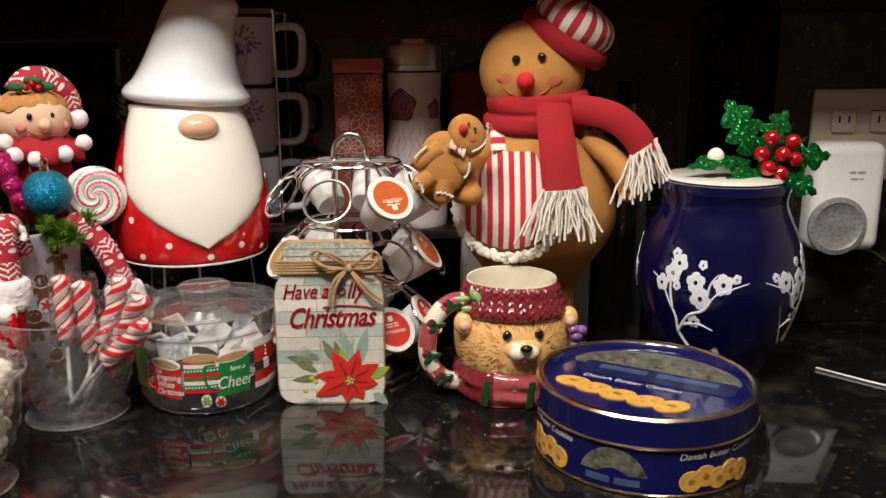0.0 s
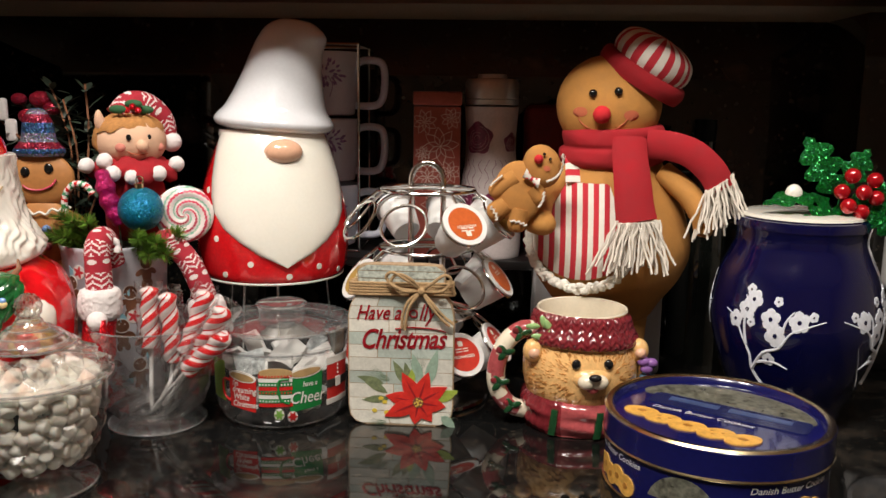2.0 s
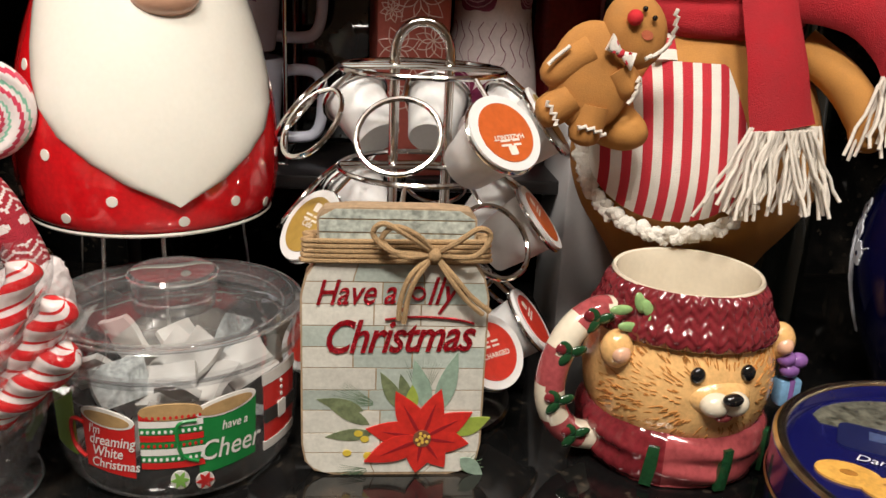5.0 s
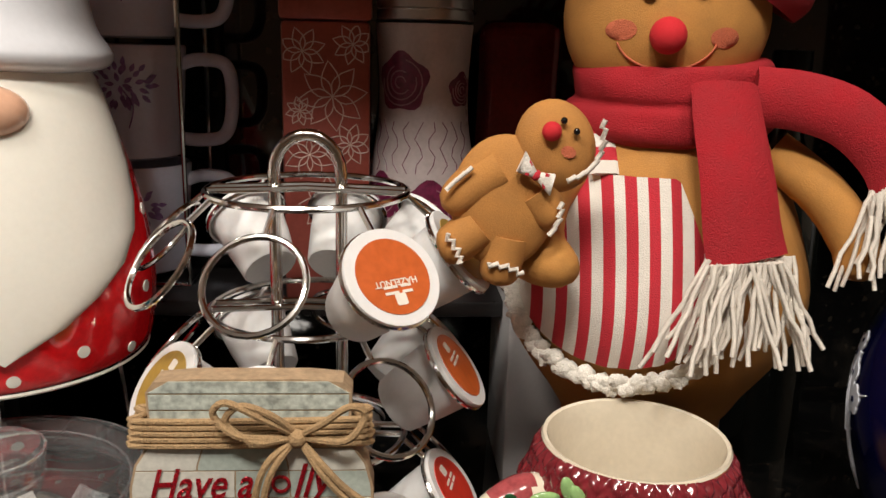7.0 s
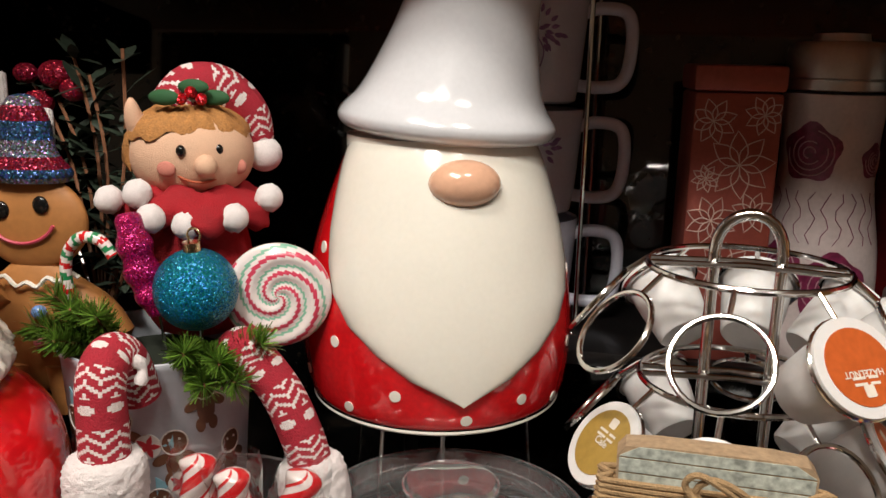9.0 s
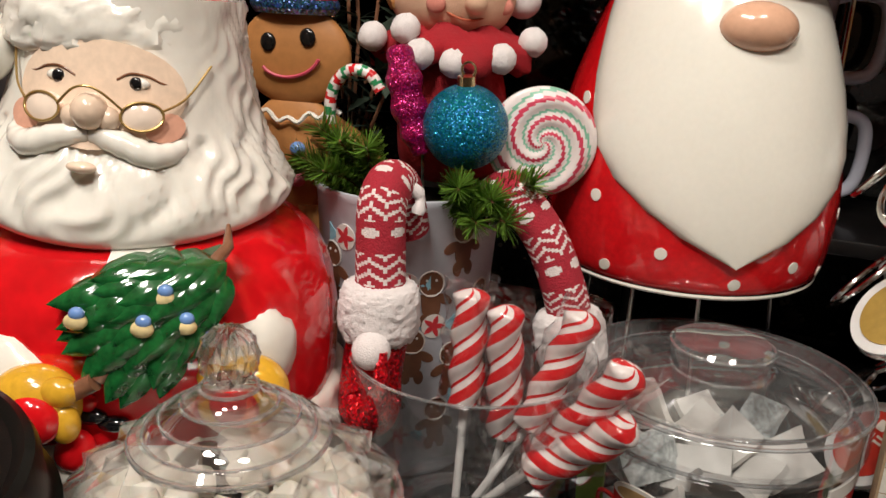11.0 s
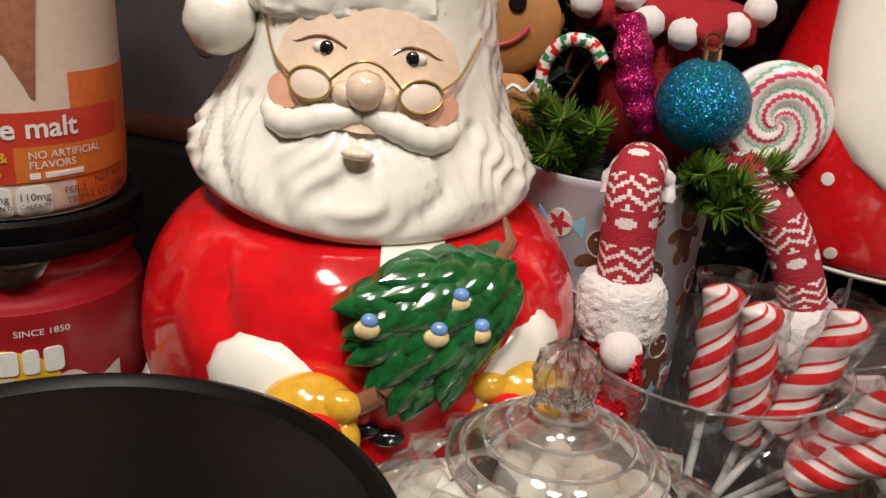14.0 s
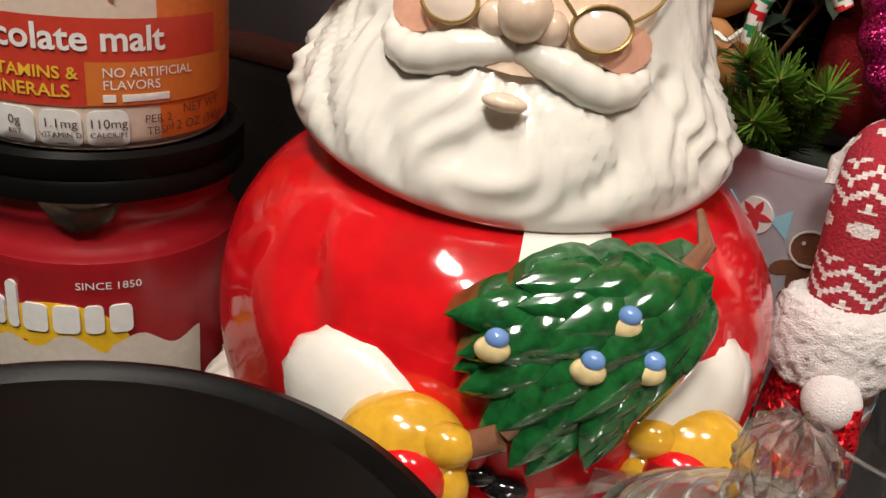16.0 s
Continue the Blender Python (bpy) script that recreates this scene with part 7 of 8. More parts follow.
def elf(x, y, z):
    o = Vector((x, y, z))
    def W(a, b, c):
        return Vector((a, b, c)) - o
    bm = bmesh.new()
    # torso and fleecy collar
    hc = W(-0.406, 1.246, 1.188)
    turn = Matrix.Rotation(radians(42), 3, "Z")
    H = lambda a, b, c: hc + turn @ Vector((a, b, c))
    lathe(bm, curve_prof([(0.0, 0.0), (0.028, 0.002), (0.034, 0.03), (0.030, 0.062), (0.020, 0.080), (0.0, 0.084)], 4), 28, 2, Matrix.Translation(W(-0.400, 1.240, 1.078)))
    def flare(p):
        a = math.atan2(p.y, p.x)
        k = 1 + 0.10 * math.cos(7 * a) + 0.08 * noise.noise(p * 130)
        return Vector((p.x * k, p.y * k, p.z - 0.003 * math.cos(7 * a) + 0.003 * noise.noise(p * 160)))
    lathe(bm, curve_prof([(0.016, 0.004), (0.028, 0.006), (0.042, -0.002), (0.046, -0.012), (0.040, -0.017), (0.018, -0.010)], 4), 56, 2, Matrix.Translation(hc + Vector((0.003, -0.004, -0.024))), warp=flare)
    side, ahead = Vector((0.91, 0.41, 0)), Vector((0.41, -0.91, 0))
    for a, b, c in ((-0.028, 0.036, -0.020), (0.0, 0.046, -0.037), (0.027, 0.042, -0.034), (0.047, 0.024, -0.025), (-0.047, 0.020, -0.026), (-0.020, 0.046, -0.033)):
        lathe(bm, [(0.0086 * math.sin(math.pi * k / 10), -0.0086 * math.cos(math.pi * k / 10)) for k in range(11)], 22, 3, Matrix.Translation(hc + side * a + ahead * b + Vector((0, 0, c))), warp=lambda p: p * (1 + 0.12 * noise.noise(p * 500)))
    # head
    ball(bm, hc, 0.0365, 4, 36, 24, (1.06, 1.0, 0.86))
    for s in (-1, 1):
        tube(bm, spline([H(s * 0.030, 0, 0.014), H(s * 0.034, -0.003, 0.024), H(s * 0.035, -0.004, 0.034)], 3), [0.007, 0.007, 0.0065, 0.0055, 0.0045, 0.003, 0.001], 10, 4)
    # combed wool hair with a soft fringe
    n = 72
    rows = []
    for k in range(9):
        row = []
        for i in range(n):
            a = 2 * math.pi * i / n
            low = 0.42 + 0.10 * math.sin(3 * a + 0.5) + 0.06 * math.sin(11 * a) if math.sin(a) < 0 else -0.35
            e = low + (1.5 - low) * k / 8
            r = 1.05 + 0.05 * noise.noise(Vector((math.cos(a) * 9, math.sin(a) * 9, e * 1.5))) - (0.05 if k == 0 else 0)
            row.append(bm.verts.new(H(0.0387 * r * math.cos(a) * math.cos(e), 0.0365 * r * math.sin(a) * math.cos(e), 0.0314 * r * math.sin(e))))
        rows.append(row)
    for p, q in zip(rows, rows[1:]):
        for i in range(n):
            bm.faces.new((p[i], p[(i + 1) % n], q[(i + 1) % n], q[i])).material_index = 5
    bm.faces.new(rows[-1]).material_index = 5
    for u in (-0.0135, 0.0085):
        ball(bm, H(u, -0.0345, 0.005), 0.0032, 6, 12, 8, (0.9, 0.9, 1.1))
    ball(bm, H(0.0, -0.0375, -0.004), 0.0068, 4, 14, 10)
    tube(bm, [H(-0.002 + 0.016 * math.sin(q), -0.0350 + 0.005 * q * q, -0.004 - 0.010 * math.cos(q)) for q in np.linspace(-1.15, 1.15, 12)], 0.0007, 6, 7)
    for s in (-1, 1):
        ball(bm, H(s * 0.021, -0.0285, -0.006), 0.0062, 8, 12, 8, (1, 0.5, 0.8))
    # stocking hat that droops to one side, with holly on the brim
    knit(bm, spline([H(-0.002, 0.006, 0.024), H(0.006, 0.006, 0.036), H(0.022, 0.004, 0.037), H(0.038, 0.0, 0.024), H(0.044, -0.002, 0.006)], 8), 0.023, 0.008, 20)
    ball(bm, H(0.045, -0.004, -0.002), 0.0115, 3, 18, 12)
    for k in range(3):
        ball(bm, H(-0.010 + 0.006 * k, -0.0235, 0.034 + 0.004 * (k == 1)), 0.0036, 9, 10, 8)
    for a in (0.2, 1.4, 2.9):
        ball(bm, H(-0.004 + 0.015 * math.cos(a), -0.019, 0.033 + 0.008 * math.sin(a)), 0.0080, 10, 10, 8, (1.3, 0.4, 0.6))
    # legs over the bucket's rim
    leg = spline([W(-0.389, 1.152, 1.066), W(-0.390, 1.143, 1.088), W(-0.391, 1.132, 1.095), W(-0.391, 1.122, 1.085), W(-0.390, 1.120, 1.062), W(-0.389, 1.119, 1.038)], 9)
    knit(bm, leg, 0.0115, 0.0132, 20)
    leg2 = spline([W(-0.362, 1.200, 1.074), W(-0.346, 1.188, 1.086), W(-0.334, 1.186, 1.078), W(-0.320, 1.186, 1.060), W(-0.309, 1.186, 1.036), W(-0.304, 1.186, 1.020)], 9)
    knit(bm, leg2, 0.0115, 0.0125, 20)
    def furr(p):
        return p * (1 + 0.035 * noise.noise(p * 200) + 0.04 * noise.noise(p * 700) + 0.05 * noise.noise(p * 1500))
    lathe(bm, curve_prof([(0.0, -0.026), (0.016, -0.025), (0.0205, -0.016), (0.021, 0.0), (0.0195, 0.013), (0.014, 0.018), (0.0, 0.018)], 9), 90, 3, Matrix.Translation(W(-0.389, 1.118, 1.034)) @ Matrix.Diagonal((1, 1, 0.72, 1)), warp=furr)
    lathe(bm, curve_prof([(0.0, -0.026), (0.016, -0.025), (0.0195, -0.016), (0.020, 0.0), (0.0185, 0.013), (0.013, 0.018), (0.0, 0.018)], 9), 90, 3, Matrix.Translation(W(-0.303, 1.186, 1.010)) @ Matrix.Rotation(-0.2, 4, "Y") @ Matrix.Diagonal((1, 1, 0.78, 1)), warp=furr)
    ring = [W(-0.391, 1.136, 1.084) + Vector((0.0145 * math.cos(a), 0.0015 * math.sin(5 * a), 0.0150 * math.sin(a))) for a in np.linspace(-0.25, math.pi + 0.25, 21)]
    tube(bm, ring, [0.0032 + 0.0008 * math.sin(i * 1.9) for i in range(21)], 8, 3)
    # glitter boots with curled toes
    for bx, by, bz in ((-0.389, 1.116, 1.016), (-0.300, 1.184, 0.990)):
        tube(bm, spline([W(bx, by, bz), W(bx - 0.002, by - 0.002, bz - 0.022), W(bx + 0.002, by - 0.010, bz - 0.034), W(bx + 0.010, by - 0.020, bz - 0.030), W(bx + 0.014, by - 0.024, bz - 0.012), W(bx + 0.013, by - 0.022, bz + 0.004)], 5), [0.016] * 6 + [0.0165] * 5 + [0.015, 0.014, 0.012, 0.010, 0.009, 0.008, 0.007, 0.006, 0.005, 0.004, 0.004, 0.0035, 0.003, 0.003, 0.003][:15], 14, 9)
        ball(bm, W(bx + 0.006, by - 0.019, bz + 0.002), 0.0098, 3, 16, 12)
    KNIT_R = mat("red_knit", (0.36, 0.014, 0.030), 0.95, var=0.2, scale=200, bump=1.0, bscale=900)
    KNIT_W = mat("white_knit", (0.74, 0.67, 0.65), 0.95, var=0.12, scale=200, bump=1.0, bscale=900)
    FELT_F = mat("peach_felt", (0.68, 0.43, 0.29), 0.95, var=0.08, bump=0.5, bscale=1300)
    HAIR = mat("ginger_wool", (0.42, 0.19, 0.055), 0.95, var=0.3, scale=300, bump=1.0, bscale=800)
    ob = part("elf_doll", bm, [KNIT_R, KNIT_W, RED_CLOTH, FUR, FELT_F, HAIR, BLACK_BEAD, ROUGE, BLUSH_FELT, glitter("red_glitter", (0.60, 0.006, 0.014), 900), mat("dark_holly_cloth", (0.02, 0.09, 0.03), 0.8)], sharp=1.3)
    ob.matrix_world = pose(x, y, z)
    tagged(ob, "small elf doll in red knit sitting in the bucket", "elf doll")


BLUSH_FELT = mat("pink_felt", (0.55, 0.20, 0.15), 0.95, bump=0.5, bscale=1300)
elf(-0.378, 1.205, 1.05)


def lollipop(c, r, foot):
    t = thing("lollipop", *c, 22, "large swirl lollipop in pink, green and white candy", "lollipop")
    bm = bmesh.new()
    n, rings = 96, 26
    grid = []
    for side in (-1, 1):
        lines = []
        for k in range(rings + 1):
            q = k / rings
            h = 0.0048 * (1 - 0.75 * max(0, (q - 0.75) / 0.25) ** 2)
            ridge = 0.0
            lines.append([bm.verts.new((r * q * math.cos(2 * math.pi * i / n), side * (h + ridge + (0.0007 * math.sin(2 * math.pi * ((i / n) * 3 + 3.2 * q ** 0.8)) if q > 0.1 else 0)), r * q * math.sin(2 * math.pi * i / n))) if k else None for i in range(n)])
        mid = bm.verts.new((0, side * 0.0050, 0))
        for k in range(rings):
            for i in range(n):
                j = (i + 1) % n
                ph = ((i + 0.5) / n * 3 + 3.2 * ((k + 0.5) / rings) ** 0.8) % 1.0
                s = int(((i + 0.5) / n * 3 + 3.2 * ((k + 0.5) / rings) ** 0.8) // 1) % 2
                if k == 0:
                    f = bm.faces.new((mid, lines[1][i], lines[1][j]))
                else:
                    f = bm.faces.new((lines[k][i], lines[k][j], lines[k + 1][j], lines[k + 1][i]))
                f.material_index = 0 if ph < 0.30 or 0.52 < ph < 0.72 or ph > 0.86 else (1 if ph < 0.60 else 2)
        grid.append(lines[-1])
    for i in range(n):
        bm.faces.new((grid[0][i], grid[0][(i + 1) % n], grid[1][(i + 1) % n], grid[1][i]))
    part("candy", bm, [CANDY_W, mat("pink_candy", (0.58, 0.05, 0.10), 0.3, coat=0.4), mat("mint_green_candy", (0.22, 0.48, 0.34), 0.3, coat=0.4)], t, sharp=1.2)
    bm = bmesh.new()
    inv = pose(*c, 0, 0, 22).inverted()
    tube(bm, [Vector((0, 0, -r + 0.003)), inv @ Vector(foot)], 0.0022, 8)
    part("stick", bm, STICK, t)


lollipop((-0.336, 1.216, 1.110), 0.0315, (-0.378, 1.224, 1.062))

bb = thing("bauble", -0.371, 1.184, 1.119, 0, "teal glitter bauble resting among the bucket's pine sprigs", "bauble")
bm = bmesh.new()
ball(bm, (0, 0, 0), 0.0235, 0, 40, 26)
part("globe", bm, glitter("teal_glitter", (0.0, 0.20, 0.29), 1900), bb)
bm = bmesh.new()
lathe(bm, [(0.0, 0.023), (0.005, 0.023), (0.005, 0.028), (0.0, 0.0285)], 16, 0, Matrix.Rotation(0.1, 4, "X"))
tube(bm, circle((0, 0, 0.031), 0.004, 16, "y"), 0.0007, 6, closed=True)
part("cap", bm, TIN_GOLD, bb, "gilt cap and loop")
bm = bmesh.new()
tube(bm, [(0.0, 0.004, -0.022), (-0.006, 0.014, -0.055)], 0.0012, 6)
part("wire", bm, CHROME, bb)

pk = thing("glitter_pick", -0.405, 1.186, 1.128, 0, "magenta glitter twisted pick standing in the bucket", "decoration")
pk.scale = (0.85, 0.85, 0.78)
bm = bmesh.new()
tube(bm, spline([(-0.010, 0, 0.040), (-0.006, -0.002, 0.026), (-0.003, -0.001, 0.008), (0.001, 0, -0.010), (0.006, 0, -0.024), (0.009, 0.002, -0.034)], 6), [0.004 + (0.0092 + 0.0016 * math.sin(0.9 * i)) * math.sin(math.pi * (i + 1) / 33) ** 0.6 * (1 - 0.012 * i) for i in range(31)], 16)
part("drop", bm, glitter("magenta_glitter", (0.42, 0.008, 0.10), 1500), pk)
bm = bmesh.new()
tube(bm, [(0.009, 0.002, -0.034), (0.006, 0.012, -0.066)], 0.0012, 6)
part("wire", bm, CHROME, pk)


def gingerbread_pick():
    t = thing("gingerbread_pick", -0.486, 1.197, 1.029, 8, "flat gingerbread man pick with icing and a striped hat", "decoration")
    t.scale = (1.45, 1.3, 1.28)
    BRN = mat("gingerbread_paint", (0.38, 0.16, 0.045), 0.6, var=0.15, scale=80)
    def pl(u, v, h):
        return Vector((u, -0.004 - h, v))
    bm = bmesh.new()
    ball(bm, (0, 0, 0.093), 0.0245, 0, 32, 20, (1, 0.3, 0.95))
    ball(bm, (0, 0.0, 0.042), 0.025, 0, 28, 18, (0.95, 0.3, 1.35))
    for s in (-1, 1):
        tube(bm, spline([(s * 0.012, 0, 0.060), (s * 0.026, 0, 0.050), (s * 0.034, 0, 0.036)], 4), [0.009] * 8 + [0.006], 12)
        tube(bm, [(s * 0.010, 0, 0.024), (s * 0.012, 0, 0.008), (s * 0.013, 0, 0.0)], 0.009, 12)
    part("cookie", bm, BRN, t)
    bm = bmesh.new()
    zz = [pl(-0.023 + 0.0046 * i, 0.062 + 0.0035 * (i % 2) + 0.0014 * abs(i - 5), 0.0048) for i in range(11)]
    tube(bm, spline(zz, 3), 0.0011, 6)
    part("icing", bm, CERAMIC_W, t, "white icing zigzag")
    for u, v in ((-0.009, 0.099), (0.008, 0.102)):
        bm = bmesh.new()
        ball(bm, pl(u, v, 0.003), 0.0038, 0, 14, 10, (0.9, 0.5, 1.15))
        part("eye", bm, BLACK_BEAD, t)
    bm = bmesh.new()
    tube(bm, [pl(0.001 + 0.013 * math.sin(q), 0.094 - 0.010 * math.cos(q) + 0.002 * q, 0.0038) for q in np.linspace(-1.2, 1.2, 12)], 0.0008, 6)
    part("smile", bm, mat("pink_icing", (0.50, 0.06, 0.10), 0.5), t)
    for v, col in ((0.051, BLUE_PAINT), (0.036, mat("pink_button", (0.60, 0.16, 0.20), 0.5))):
        bm = bmesh.new()
        ball(bm, pl(0.004, v, 0.004), 0.0034, 0, 12, 8)
        part("button", bm, col, t)
    bm = bmesh.new()
    fs = lathe(bm, curve_prof([(0.017, 0.112), (0.019, 0.117), (0.013, 0.126), (0.011, 0.140), (0.006, 0.150), (0.0, 0.152)], 5), 24, 0, sy=0.6)
    for i, f in enumerate(fs):
        f.material_index = (i // 24 // 3) % 3
    # stripe colours darkened to carry the wall cabinet's shade on the hat
    part("hat", bm, [glitter("silver_glitter", (0.16, 0.17, 0.20), 1500), glitter("blue_glitter", (0.03, 0.09, 0.18), 1500), glitter("crimson_glitter", (0.22, 0.01, 0.03), 1500)], t, "striped glitter hat")


gingerbread_pick()

cc = thing("candy_cane", -0.452, 1.186, 1.092, 0, "red, green and white candy cane hooked in the bucket", "candy cane")
bm = bmesh.new()
path = spline([(0.006, 0.012, -0.030), (0.0, 0.0, 0.0), (-0.003, -0.002, 0.026), (0.0, -0.003, 0.042), (0.010, -0.004, 0.052), (0.022, -0.003, 0.051), (0.029, -0.002, 0.042)], 8)
fs = tube(bm, path, 0.0035, 12)
for i, f in enumerate(fs[:-2]):
    ring, k = divmod(i, 12)
    f.material_index = (0, 1, 0, 2)[((ring * 3 + k) // 5) % 4]
part("cane", bm, [CANDY_W, CANDY_R, mat("green_candy", (0.02, 0.22, 0.08), 0.3, coat=0.4)], cc)

NEEDLE = mat("green_tinsel_needles", (0.12, 0.23, 0.03), 0.3, metal=0.25, var=0.5, scale=500, island=0.55)


def pine_sprig(name_at, tips, seed, dense=420, length=0.0135):
    ob_at = Vector(name_at)
    t = thing("pine_sprig", *ob_at, 0, "green tinsel pine sprig in the printed bucket", "pine sprig")
    rnd = random.Random(seed)
    bm = bmesh.new()
    wood = bmesh.new()
    for tip in tips:
        tip = Vector(tip) - ob_at
        tube(wood, [Vector((0, 0, 0)), tip * 0.5 + Vector((0, 0, 0.004)), tip], 0.0011, 6)
        d = tip.normalized()
        a = d.orthogonal().normalized()
        b = d.cross(a)
        for i in range(dense):
            q = rnd.uniform(0.15, 1.0)
            ang = rnd.uniform(0, 6.28)
            out = (a * math.cos(ang) + b * math.sin(ang)) * 0.8 + d * 0.75
            out.normalize()
            p = tip * q + Vector((0, 0, 0.004 * math.sin(q * math.pi)))
            L = length * rnd.uniform(0.7, 1.15)
            s = out.cross(Vector((rnd.random(), rnd.random(), rnd.random()))).normalized() * 0.00055
            v = [bm.verts.new(p - s), bm.verts.new(p + s), bm.verts.new(p + out * L + s * 0.5), bm.verts.new(p + out * L - s * 0.5)]
            bm.faces.new(v)
    part("twig", wood, BROWN_GLAZE, t)
    n = part("needles", bm, NEEDLE, t, flat=True)
    n["kind"] = "stuff"


pine_sprig((-0.432, 1.196, 1.066), [(-0.464, 1.165, 1.094), (-0.452, 1.168, 1.112), (-0.436, 1.160, 1.108), (-0.418, 1.158, 1.106), (-0.470, 1.180, 1.086), (-0.440, 1.150, 1.092)], 1)
pine_sprig((-0.375, 1.190, 1.070), [(-0.345, 1.160, 1.086), (-0.330, 1.180, 1.092), (-0.352, 1.155, 1.074), (-0.338, 1.164, 1.074), (-0.362, 1.152, 1.092)], 2)

LEAFD = mat("dark_eucalyptus", (0.022, 0.036, 0.022), 0.6, var=0.35, scale=120, island=0.3)


def floral_spray():
    t = thing("floral_spray", -0.470, 1.235, 1.066, 0, "dusky green foliage stems with red glitter bits behind the bucket", "foliage")
    rnd = random.Random(14)
    leaves = bmesh.new()
    o = Vector((-0.470, 1.235, 1.066))
    for tip in ((-0.600, 1.300, 1.215), (-0.575, 1.310, 1.235), (-0.545, 1.300, 1.222), (-0.520, 1.290, 1.250), (-0.500, 1.280, 1.232), (-0.470, 1.275, 1.250), (-0.440, 1.260, 1.205), (-0.450, 1.230, 1.160), (-0.432, 1.215, 1.140)):
        tip = Vector(tip) - o
        path = spline([(0, 0, 0), tip * 0.5 + Vector((0.01, 0, 0.02)), tip], 6)
        stem = bmesh.new()
        tube(stem, path, 0.0013, 6)
        part("stem", stem, BROWN_GLAZE, t)
        for i in range(26):
            p = path[min(int(rnd.uniform(0.3, 1.0) * 12), 12)]
            a, e = rnd.uniform(0, 6.28), rnd.uniform(-0.3, 1.1)
            d = Vector((math.cos(a) * math.cos(e), math.sin(a) * math.cos(e), math.sin(e)))
            s = d.cross(Vector((0, 0, 1))).normalized()
            L, w = rnd.uniform(0.016, 0.028), rnd.uniform(0.0035, 0.006)
            nn = s.cross(d) * 0.002
            vs = [leaves.verts.new(q) for q in (p, p + d * L * 0.35 + s * w, p + d * L * 0.75 + s * w * 0.7 - nn, p + d * L - nn * 2, p + d * L * 0.75 - s * w * 0.7 - nn, p + d * L * 0.35 - s * w)]
            leaves.faces.new(vs)
    part("leaves", leaves, LEAFD, t, flat=True)["kind"] = "stuff"
    rg = glitter("spray_red_glitter", (0.30, 0.01, 0.03), 1400)
    for a, b, c, r in ((-0.592, 1.290, 1.215, 0.011), (-0.548, 1.288, 1.212, 0.010), (-0.530, 1.285, 1.232, 0.011), (-0.515, 1.283, 1.222, 0.009), (-0.560, 1.292, 1.232, 0.008), (-0.606, 1.300, 1.226, 0.008)):
        bm = bmesh.new()
        ball(bm, Vector((a, b, c)) - o, r, 0, 16, 10, (1.2, 0.8, 0.9))
        part("glitter_berry", bm, rg, t, "red glitter berry")
    for a, b, c in ((-0.578, 1.285, 1.220), (-0.540, 1.282, 1.196), (-0.568, 1.285, 1.196)):
        bm = bmesh.new()
        slab(bm, 0.014, 0.006, 0.026, Vector((a, b, c)) - o, 0.003, 0)
        part("ribbon_end", bm, FUR, t, "white fuzzy ribbon end")


floral_spray()


